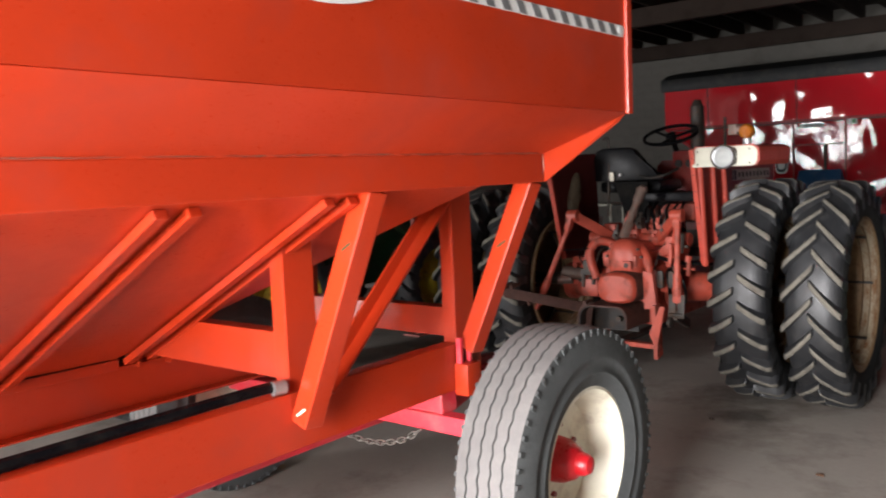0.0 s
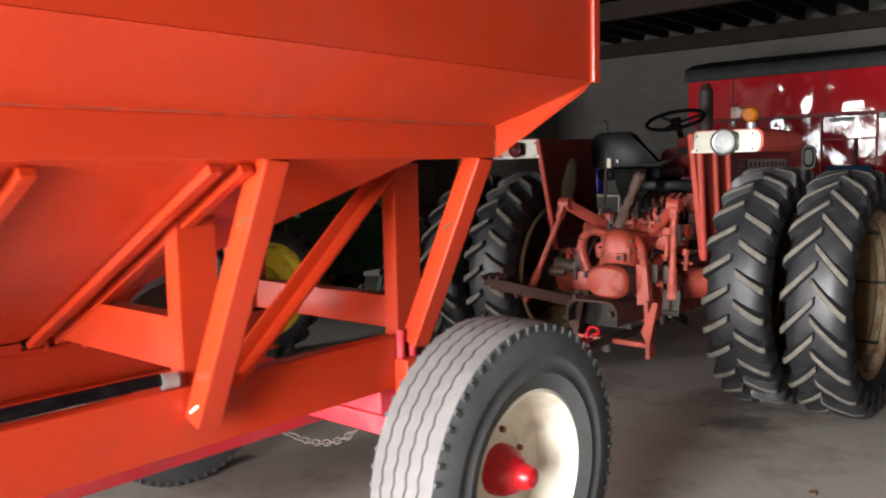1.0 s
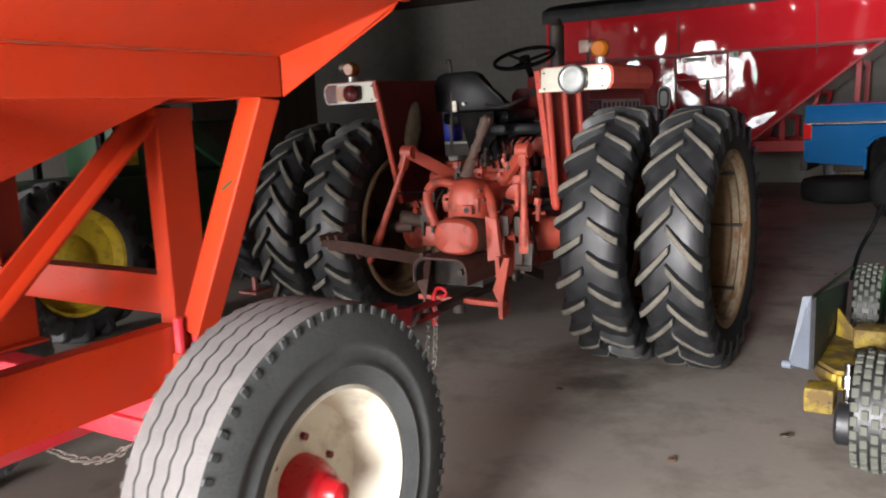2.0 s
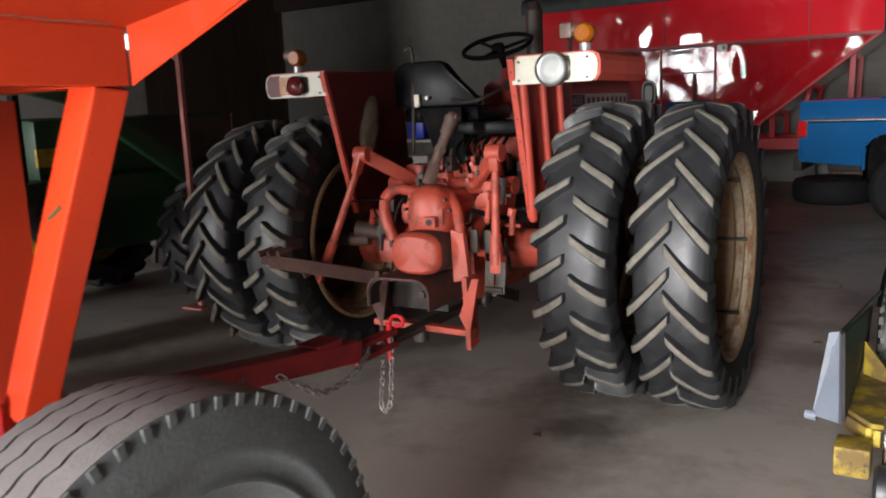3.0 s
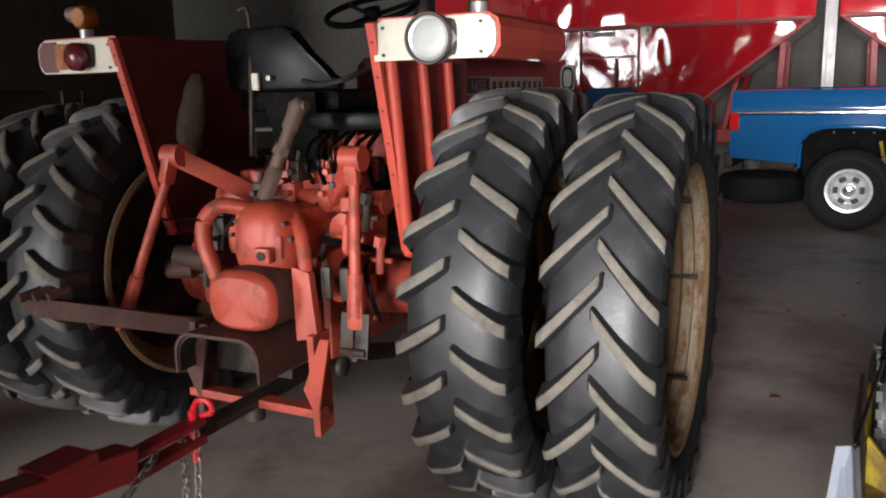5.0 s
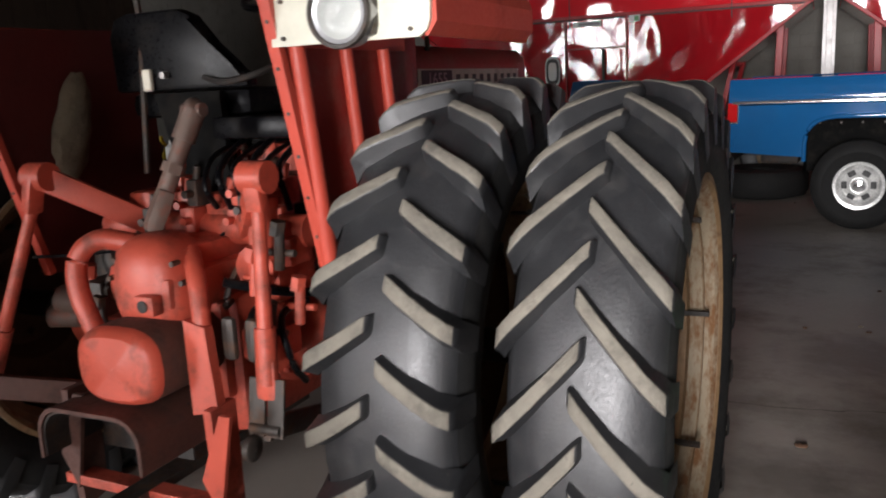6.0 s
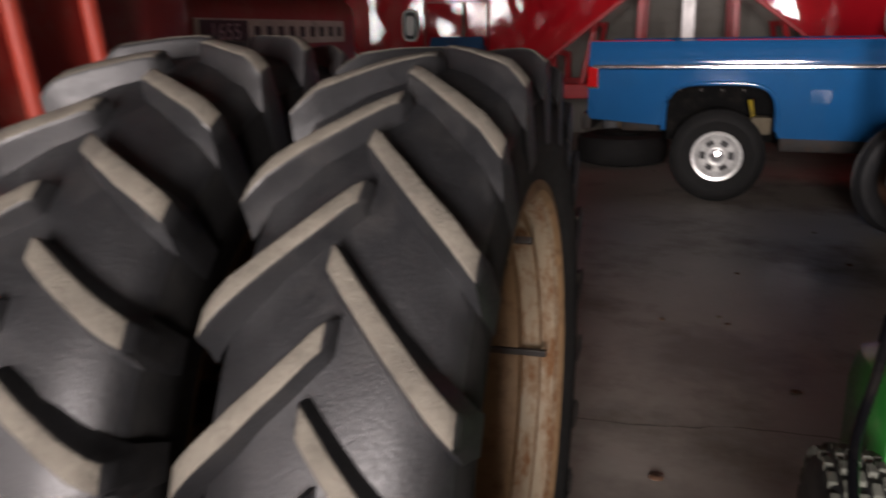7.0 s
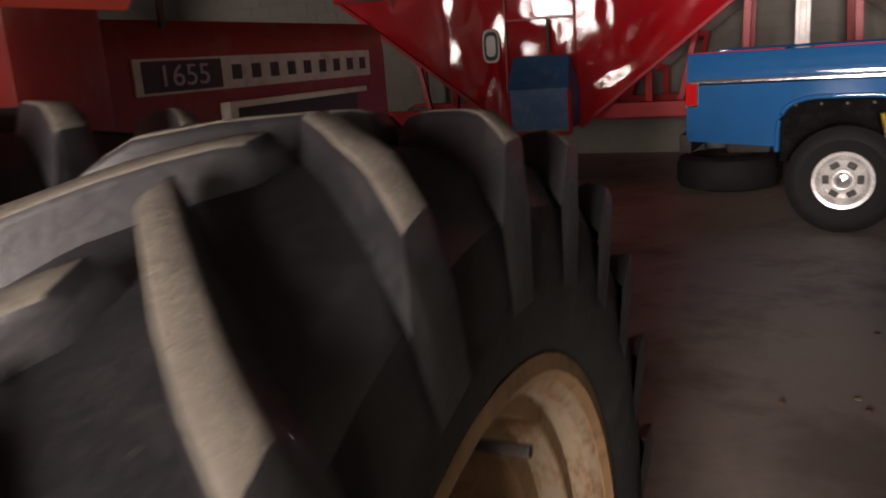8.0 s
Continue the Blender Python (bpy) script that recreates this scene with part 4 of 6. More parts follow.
    for k in range(9):          # the maker's name as a row of plain dark blocks
        bm = NB()
        y = 1.49 + 0.110 * k
        span(bm, (0.2525, y - 0.026, 1.676), (0.2545, y + 0.026, 1.724), 0.0005)
        part("letter_block", bm, INK, hd)
    bm = NB()   # lower grille opening with a cream frame
    span(bm, (0.246, 1.42, 1.28), (0.252, 2.30, 1.592))
    part("side_opening", bm, INK, hd, "dark side opening")
    bm = NB()
    span(bm, (0.246, 1.39, 1.585), (0.285, 2.33, 1.605))
    span(bm, (0.246, 1.39, 1.30), (0.285, 1.43, 1.585))
    part("side_frame", bm, WHITE, hd, "cream frame round the side opening")
    bm = NB()
    lathe(bm, [(1.84, 0.0), (1.84, 0.03), (1.95, 0.03), (1.96, 0.062), (2.36, 0.062), (2.375, 0.05), (2.42, 0.034), (2.42, 0.0)], 20, axis="z", c=(0.03, 1.0, 0))
    part("exhaust_pipe", bm, IRON, t, "dark rusty exhaust stack", True)
    bm = NB()
    rod(bm, (0.22, 1.2, 1.84), (0.22, 1.2, 2.25), 0.012)
    part("air_pipe", bm, IRON, t, "", True)
    bm = NB()
    span(bm, (-0.26, 0.7, 0.55), (0.26, 2.3, 1.26), 0.06)
    for k in range(5):
        rod(bm, (0.16, 0.85 + 0.28 * k, 1.0), (0.30, 0.85 + 0.28 * k, 1.0), 0.07)
    span(bm, (-0.22, 2.3, 0.7), (0.22, 2.58, 1.3), 0.04)
    part("engine", bm, IRON, t, "dark greasy engine block", True)
    bm = NB()
    beam(bm, (-0.85, 2.25, 0.45), (0.85, 2.25, 0.45), 0.1, 0.12, 0.01)
    part("front_axle", bm, TRACTOR, t)
    for x in (-0.95, 0.95):
        bm = NB()
        lathe(bm, [(-0.1, 0.22), (-0.13, 0.32), (-0.1, 0.39), (-0.05, 0.41), (0.05, 0.41), (0.1, 0.39), (0.13, 0.32), (0.1, 0.22)], 36, closed=True)
        bmesh.ops.recalc_face_normals(bm, faces=bm.faces[:])
        w = part("front_tyre", bm, RUBBER, t, "", True)
        w.location = (x, 2.25, 0.41)
        bm = NB()
        lathe(bm, [(-0.09, 0.225), (-0.02, 0.2), (0.0, 0.08), (0.04, 0.0)], 28)
        part("front_rim", bm, CREAMRUST, w, "", True)
    # canvas bundle on the left fender
    bm = NB()
    rr = random.Random(4)
    rings = []
    for k in range(11):
        f = k / 10
        w = 0.085 * math.sin(math.pi * (0.12 + 0.80 * f)) ** 0.8
        rings.append([bm.verts.new((-0.60 + w * 0.55 * math.cos(a) * rr.uniform(0.75, 1.2), -0.30 + 0.10 * f + w * math.sin(a) * rr.uniform(0.85, 1.12), 1.38 + 0.40 * f + rr.uniform(-0.01, 0.01))) for a in [2 * math.pi * q / 12 for q in range(12)]])
    for a, b in zip(rings, rings[1:]):
        for q in range(12):
            bm.faces.new((a[q], a[(q + 1) % 12], b[(q + 1) % 12], b[q]))
    bm.faces.new(rings[0][::-1])
    bm.faces.new(rings[-1])
    part("canvas_bag", bm, CANVAS, t, "folded dirty canvas strapped to the fender", True)


tractor_body(tractor_thing)


# ---------------------------------------------------------------- the orange gravity wagon
WX = 0.24


def ribbed_tyre(R, half, rim_r):
    """A worn truck tyre round x: five ribs parted by wavy grooves."""
    n = 240
    bm = NB()
    prof = [(-half * 0.80, rim_r, 0), (-half * 0.97, rim_r + 0.03, 0), (-half * 1.03, rim_r + 0.07, 0), (-half * 1.06, rim_r + 0.075, 0), (-half * 1.06, rim_r + 0.085, 0), (-half * 1.04, rim_r + 0.09, 0), (-half * 1.05, rim_r + 0.13, 0), (-half * 1.07, rim_r + 0.134, 0), (-half * 1.07, rim_r + 0.15, 0), (-half * 1.02, R - 0.07, 0), (-half * 0.97, R - 0.03, 0)]
    edge = half * 0.93
    pitch = 2 * edge / 5
    for k in range(5):
        a0 = -edge + k * pitch
        lo = 0.004 if k else 0.0
        hi = 0.004 if k < 4 else 0.0
        drop0, drop1 = (0.008 if k == 0 else 0.0), (0.008 if k == 4 else 0.0)
        prof += [(a0 + lo, R - drop0, 1 if k else 0), (a0 + pitch - hi, R - drop1, 1 if k < 4 else 0)]
        if k < 4:
            prof += [(a0 + pitch - hi + 0.0015, R - 0.012, 1), (a0 + pitch + 0.0025, R - 0.012, 1)]
    prof += [(half * 0.97, R - 0.03, 0), (half * 1.02, R - 0.07, 0), (half * 1.07, rim_r + 0.15, 0), (half * 1.07, rim_r + 0.134, 0), (half * 1.05, rim_r + 0.13, 0), (half * 1.04, rim_r + 0.09, 0), (half * 1.06, rim_r + 0.085, 0), (half * 1.06, rim_r + 0.075, 0), (half * 1.03, rim_r + 0.07, 0), (half * 0.97, rim_r + 0.03, 0), (half * 0.80, rim_r, 0)]
    rings = []
    for a, r, wav in prof:
        ring = []
        for k in range(n):
            t = 2 * math.pi * k / n
            da = wav * 0.0034 * math.asin(0.95 * math.sin(t * 52))
            ring.append(bm.verts.new((a + da, r * math.cos(t), r * math.sin(t))))
        rings.append(ring)
    for i, (p, q) in enumerate(zip(rings, rings[1:])):
        crown = min(prof[i][1], prof[i + 1][1]) > R - 0.0085
        for k in range(n):
            f = bm.faces.new((p[k], p[(k + 1) % n], q[(k + 1) % n], q[k]))
            f.material_index = 1 if crown else 0
    for s in (-1, 1):   # small shoulder blocks
        for k in range(60):
            t = 2 * math.pi * (k + 0.5) / 60
            m = Matrix.Rotation(t, 4, "X") @ Matrix.Translation((s * half * 0.972, 0, R - 0.022))
            box(bm, m.translation, (0.008, 0.017, 0.026), m.to_3x3().to_4x4())
    bmesh.ops.recalc_face_normals(bm, faces=bm.faces[:])
    return bm


def wagon_rim(rim_r, half, s):
    bm = NB()
    h = half * 0.8
    prof = [(s * (h + 0.012), rim_r + 0.022), (s * (h + 0.016), rim_r + 0.004), (s * (h - 0.015), rim_r - 0.012), (s * 0.02, rim_r - 0.045), (s * -0.02, rim_r - 0.06), (s * -0.045, rim_r - 0.12), (s * -0.03, 0.13), (s * -0.025, 0.0)]
    lathe(bm, prof, 56)
    return bm


def grain_wagon():
    w = thing("grain_wagon", "orange-red steel gravity grain wagon on a four-wheel running gear", "grain wagon", (WX, -0.015, 0))
    YR, YFR = -8.0, -3.41      # rear and front end of the lower rail
    LZ0, LZ1 = 1.765, 1.893
    # upper box: walls and flare
    top = 3.35
    body = {}
    for s in (-1, 1):
        bm = NB()
        plate(bm, [(s * 1.226, -3.09, 2.07), (s * 1.226, YR - 0.32, 2.07), (s * 1.226, YR - 0.32, top), (s * 1.226, -3.09, top)], 0.008)
        part("side_wall", bm, ORANGE, w)
        bm = NB()
        plate(bm, [(s * 0.962, YFR, LZ1), (s * 0.962, YR, LZ1), (s * 1.226, YR - 0.32, 2.07), (s * 1.226, -3.09, 2.07)], 0.008)
        part("flare_panel", bm, ORANGE, w)
        bm = NB()
        beam(bm, (s * 1.228, -3.085, 2.06), (s * 1.228, -3.085, top), 0.03, 0.05, 0.006)
        part("corner_angle", bm, ORANGE, w)
        bm = NB()
        span(bm, (s * 0.90, YR, LZ0), (s * 0.966, YFR, LZ1), 0.006)
        part("side_rail", bm, ORANGE, w)
        # uneven weld bead above the rail
        rr = random.Random(3 + s)
        bm = NB()
        tube(bm, [(s * (0.970 + rr.uniform(-0.0015, 0.0015)), YR + 0.05 + 0.045 * k, LZ1 + 0.003 + rr.uniform(-0.002, 0.003)) for k in range(101)], 0.0045, 6)
        part("weld_seam", bm, RUSTSEAM, w, "dull uneven weld seam", True)
        # hopper side slope
        if s > 0:
            for y in (-4.62, -5.26, -5.9, -6.55):
                for off in (-0.055, 0.055):
                    bm = NB()
                    beam(bm, (0.90, y + off, LZ0 - 0.025), (-0.45, y + off, 1.045), 0.03, 0.045, 0.004, up=(0, 1, 0))
                    part("hopper_rib", bm, ORANGE, w)
        # sloping struts from the rail to the frame beam
        for yt, yb, zb in ((-3.40, -3.48, 0.985), (-4.437, -4.53, 0.90), (-6.9, -6.85, 0.9), (-7.9, -7.95, 1.0)):
            bm = NB()
            beam(bm, (s * 0.905, yt - 0.04, LZ0 + 0.01), (s * 0.60, yb - 0.04, zb), 0.092, 0.085, 0.006, up=(1, 0, 0))
            part("strut", bm, ORANGE, w)
        # frame side beam, channel section with an open top
        bm = NB()
        span(bm, (s * 0.56, YR, 0.80), (s * 0.57, -3.40, 1.02), 0.003)
        span(bm, (s * 0.49, YR, 1.008), (s * 0.559, -3.40, 1.02), 0.003)
        span(bm, (s * 0.49, YR, 0.80), (s * 0.559, -3.40, 0.812), 0.003)
        part("frame_beam", bm, ORANGE, w)
        bm = NB()
        tube(bm, bend([(s * 0.53, YR, 1.045), (s * 0.53, -6.0, 1.05), (s * 0.53, -4.8, 1.055), (s * 0.545, -4.66, 1.05)]), 0.022, 8)
        part("rubber_hose", bm, BLACK, w, "black hose lying along the frame", True)
        bm = NB()
        rod(bm, (s * 0.545, -4.68, 1.05), (s * 0.555, -4.63, 1.05), 0.028)
        part("hose_fitting", bm, STEEL, w, "", True)
        # upright posts and diagonal braces in the frame's plane
        for yp, z1 in ((-4.53, 1.62), (-3.50, 1.75), (-6.8, 1.62), (-7.9, 1.75)):
            bm = NB()
            span(bm, (s * 0.545, yp - 0.075, 1.0), (s * 0.555, yp + 0.075, z1), 0.002)
            span(bm, (s * 0.48, yp - 0.075, 1.0), (s * 0.544, yp - 0.065, z1), 0.002)
            part("post", bm, ORANGE, w)
        for a, b in (((s * 0.53, -3.56, 1.73), (s * 0.56, -4.42, 0.98)), ((s * 0.53, -7.84, 1.73), (s * 0.56, -6.95, 0.98))):
            bm = NB()
            beam(bm, a, b, 0.012, 0.085, 0.003, up=(1, 0, 0))
            beam(bm, V(*a) + V(-s * 0.03, 0, 0.036), V(*b) + V(-s * 0.03, 0, 0.036), 0.06, 0.012, 0.003, up=(1, 0, 0))
            part("brace", bm, ORANGE, w)
        # bolster pocket and pink-red running gear bracket
        block("bolster_pocket", (s * 0.573, -3.62, 0.78), (s * 0.65, -3.51, 0.93), ORANGE, w, 0.006)
        bm = NB()
        span(bm, (s * 0.58, -3.61, 0.90), (s * 0.605, -3.59, 1.05), 0.003)
        span(bm, (s * 0.58, -3.54, 0.90), (s * 0.605, -3.52, 1.05), 0.003)
        part("bolster_stake", bm, PINKRED, w, "pink-red bolster stake")
    for y0, y1 in ((-3.09, YFR), (YR - 0.32, YR)):
        bm = NB()
        plate(bm, [(-1.226, y0, 2.07), (1.226, y0, 2.07), (1.226, y0, top), (-1.226, y0, top)], 0.008)
        part("end_wall", bm, ORANGE, w)
        bm = NB()
        plate(bm, [(-1.226, y0, 2.07), (1.226, y0, 2.07), (0.962, y1, LZ1), (-0.962, y1, LZ1)], 0.008)
        part("end_flare", bm, ORANGE, w)
        bm = NB()
        yi = y1 - 0.066 if y0 > -4 else y1 + 0.066
        span(bm, (-0.90, min(y1, yi), LZ0), (0.90, max(y1, yi), LZ1), 0.006)
        part("end_rail", bm, ORANGE, w)
    for s in (-1, 1):   # flat corner gusset below the flare at the front
        bm = NB()
        plate(bm, [(s * 0.967, YFR + 0.003, LZ0), (s * 0.967, YFR + 0.003, LZ1 + 0.006), (s * 1.215, -3.095, 2.06), (s * 1.19, -3.10, 2.03)], 0.006)
        part("corner_gusset", bm, ORANGE, w)
    bm = NB()
    plate(bm, [(0.92, -3.80, LZ0 + 0.01), (0.92, YR + 0.4, LZ0 + 0.01), (-0.46, YR + 1.3, 1.07), (-0.46, -4.72, 1.07)], 0.008)
    part("hopper_floor", bm, ORANGE, w, "sloping hopper floor")
    for ya, yb in ((-3.80, -4.72), (YR + 0.4, YR + 1.3)):
        bm = NB()
        plate(bm, [(0.92, ya, LZ0 + 0.01), (-0.92, ya, LZ0 + 0.01), (-0.92, yb, 1.07), (-0.46, yb, 1.07)], 0.008)
        part("hopper_slope", bm, ORANGE, w)
    bm = NB()
    plate(bm, [(-0.92, -3.80, LZ0 + 0.01), (-0.92, YR + 0.4, LZ0 + 0.01), (-0.92, YR + 1.3, 1.07), (-0.92, -4.72, 1.07)], 0.008)
    part("hopper_side", bm, ORANGE, w)
    bm = NB()
    plate(bm, [(-0.46, -4.72, 1.06), (-0.46, YR + 1.3, 1.06), (-0.46, YR + 1.3, 1.02), (-0.46, -4.72, 1.02)], 0.01)
    plate(bm, [(-0.92, -4.72, 1.06), (-0.46, -4.72, 1.06), (-0.46, -4.72, 1.02), (-0.92, -4.72, 1.02)], 0.01)
    part("hopper_chute", bm, ORANGE, w, "lower skirt of the unloading chute")
    for y, z0, z1, x in ((-4.53, 1.06, 1.24, 0.545), (-3.50, 1.04, 1.18, 0.545), (-6.8, 1.06, 1.24, 0.545)):
        bm = NB()
        span(bm, (-x, y - 0.05, z0), (x, y - 0.04, z1), 0.002)
        span(bm, (-x, y - 0.039, z1 - 0.01), (x, y + 0.03, z1), 0.002)
        part("cross_member", bm, ORANGE, w)
    # striped reflective tape and round maker's mark on the near wall
    bm = NB()
    span(bm, (1.2305, -4.55, 2.40), (1.2325, -3.13, 2.45))
    tape = part("reflective_tape", bm, PAPER, w, "white and grey striped reflective tape")
    for k in range(13):
        y = -4.5 + k * 0.105
        bm = NB()
        plate(bm, [(1.2335, y, 2.402), (1.2335, y + 0.05, 2.402), (1.2335, y + 0.02, 2.448), (1.2335, y - 0.03, 2.448)], 0.001)
        part("stripe", bm, GREYTAPE, tape)
    bm = NB()
    span(bm, (1.2345, -3.18, 2.415), (1.237, -3.13, 2.437))
    part("corner_reflector", bm, PAPER, tape)
    bm = NB()
    slab(bm, [(-5.0 + 0.36 * math.cos(2 * math.pi * k / 40), 2.46 + 0.155 * math.sin(2 * math.pi * k / 40)) for k in range(40)], 0.003, Matrix.Translation((1.2325, 0, 0)) @ YZ)
    mk = part("maker_mark", bm, PAPER, w, "white oval mark with a dark rim")
    bm = NB()
    slab(bm, [(-5.0 + 0.33 * math.cos(2 * math.pi * k / 40), 2.46 + 0.135 * math.sin(2 * math.pi * k / 40)) for k in range(40)], 0.003, Matrix.Translation((1.2345, 0, 0)) @ YZ)
    part("mark_field", bm, GREYTAPE, mk)
    for yt, yb, zb, f in ((-4.437, -4.53, 0.90, 0.22), (-3.40, -3.48, 0.985, 0.35), (-4.437, -4.53, 0.90, 0.93)):
        bm = NB()
        a, b = V(0.905, yt - 0.045, LZ0 + 0.01), V(0.60, yb - 0.045, zb)
        p = a + (b - a) * f + V(-0.012, -0.043, 0)
        plate(bm, [p + V(-0.02, 0, -0.02), p + V(0.03, 0, 0.012), p + V(0.034, 0, 0.004), p + V(-0.014, 0, -0.026)], 0.002)
        part("paint_scuff", bm, DKGREEN if f < 0.9 else CREAM, w, "green paint scuff")
    # running gear
    bm = NB()
    beam(bm, (-1.1, -3.637, 0.645), (1.1, -3.637, 0.645), 0.09, 0.085, 0.01)
    beam(bm, (-0.52, -3.60, 0.735), (0.52, -3.60, 0.735), 0.12, 0.11, 0.01)
    part("front_axle", bm, PINKRED, w, "pink-red painted front axle and bolster")
    bm = NB()
    beam(bm, (-1.1, -7.4, 0.60), (1.1, -7.4, 0.60), 0.11, 0.12, 0.01)
    beam(bm, (0, -7.4, 0.60), (0, -3.4, 0.60), 0.1, 0.1, 0.01)
    part("rear_axle", bm, PINKRED, w)
    for x, s, y in ((1.155, 1, -3.637), (-1.155, -1, -3.637), (1.155, 1, -7.4), (-1.155, -1, -7.4)):
        ty = part("tyre", ribbed_tyre(0.582, 0.145, 0.315), [TRUCKSIDE, TREAD], w, "worn grey ribbed truck tyre", True)
        ty.location = (x, y, 0.579)
        part("rim", wagon_rim(0.315, 0.145, s), CREAM, ty, "cream-painted wheel rim", True)
        bm = NB()
        lathe(bm, [(-0.03 * s, 0.100), (0.02 * s, 0.094), (0.07 * s, 0.070), (0.085 * s, 0.052), (0.115 * s, 0.048), (0.135 * s, 0.036), (0.143 * s, 0.0)], 28)
        part("hub", bm, HUBRED, ty, "bright red hub", True)
        for k in range(6):
            a = math.pi * k / 3 + 0.3
            bm = NB()
            rod(bm, (s * -0.05, 0.15 * math.cos(a), 0.15 * math.sin(a)), (s * -0.018, 0.15 * math.cos(a), 0.15 * math.sin(a)), 0.013, n=6)
            part("wheel_nut", bm, DKRED, ty)
    # tongue to the tractor
    bm = NB()
    beam(bm, (0.0, -3.35, 0.76), (0.02, -1.45, 0.50), 0.11, 0.11, 0.008)
    part("tongue", bm, DKRED, w, "dark red steel tongue")
    for sx in (-1, 1):
        bm = NB()
        beam(bm, (sx * 0.34, -3.55, 0.62), (sx * 0.06, -2.6, 0.63), 0.07, 0.09, 0.006)
        part("tongue_brace", bm, PINKRED, w)
    bm = NB()
    span(bm, (-0.07, -1.78, 0.57), (0.07, -1.6, 0.61), 0.006)
    part("tongue_plate", bm, DKRED, w)
    bm = NB()
    beam(bm, (0.02, -1.47, 0.44), (0.02, -1.1, 0.44), 0.07, 0.03, 0.004)
    beam(bm, (0.02, -1.55, 0.51), (0.02, -1.1, 0.51), 0.07, 0.025, 0.004)
    part("hitch_clevis", bm, DKRED, w)
    bm = NB()
    rod(bm, (0.02, -1.13, 0.36), (0.02, -1.13, 0.56), 0.016)
    tube(bm, bend([(0.02, -1.13, 0.56), (0.05, -1.13, 0.60), (0.10, -1.13, 0.60), (0.12, -1.14, 0.57), (0.07, -1.14, 0.55)]), 0.011, 8)
    part("hitch_pin", bm, HUBRED, w, "red hitch pin with a loop handle", True)

    def chain(pts):
        pts = bend(pts, 10)
        dist = 0.0
        step = 0.037
        links = [pts[0].copy()]
        for a, b in zip(pts, pts[1:]):
            seg = (b - a).length
            while dist + seg >= step:
                f = (step - dist) / seg
                a = a + (b - a) * f
                links.append(a.copy())
                seg = (b - a).length
                dist = 0.0
            dist += seg
        bm = NB()
        for k, (p, q) in enumerate(zip(links, links[1:])):
            d = (q - p).normalized()
            fr = frame_of(d)
            sd = Vector(fr.col[0][:3]) if k % 2 else Vector(fr.col[1][:3])
            c = (p + q) / 2
            loop = [c + d * 0.02 * math.cos(a) + d * (0.008 if math.cos(a) > 0 else -0.008) + sd * 0.013 * math.sin(a) for a in [2 * math.pi * j / 12 for j in range(13)]]
            tube(bm, loop, 0.0042, 6)
        return bm

    part("safety_chain", chain([(0.02, -1.2, 0.50), (-0.02, -1.15, 0.3), (-0.06, -1.13, 0.1), (-0.04, -1.13, 0.05), (0.0, -1.13, 0.1), (0.02, -1.13, 0.3), (0.04, -1.14, 0.5)]), CHAIN, w, "hanging steel safety chain", True)
    part("drag_chain", chain([(0.06, -1.36, 0.49), (0.12, -1.57, 0.44), (0.12, -1.70, 0.41), (0.12, -1.85, 0.42), (0.11, -1.99, 0.50), (0.07, -2.08, 0.57)]), CHAIN, w, "slack steel chain under the tongue", True)
    part("tail_chain", chain([(0.07, -2.28, 0.61), (0.12, -2.42, 0.57), (0.12, -2.62, 0.585), (0.11, -2.9, 0.62), (0.06, -3.1, 0.70)]), CHAIN, w, "slack steel chain under the tongue", True)
    part("slack_chain", chain([(-0.35, -3.71, 0.62), (-0.15, -3.72, 0.53), (0.10, -3.72, 0.50), (0.30, -3.72, 0.54), (0.44, -3.71, 0.62)]), CHAIN, w, "slack steel chain under the axle", True)
    return w


RUSTSEAM = material("rusty_seam", (0.26, 0.04, 0.022), 0.7, dirt=(0.16, 0.10, 0.07), dirt_amount=0.9, dirt_lo=0.48, bump=0.3, scale=6, spec=0.2)
GREYTAPE = material("grey_tape", (0.16, 0.16, 0.16), 0.4, bump=0.0)
HUBRED = material("hub_red", (0.60, 0.012, 0.02), 0.3, bump=0.03, dirt=GREASE, dirt_amount=0.2)
DKRED = material("dark_red_paint", (0.20, 0.009, 0.012), 0.45, dirt=GREASE, dirt_amount=0.35, scale=5)
grain_wagon()


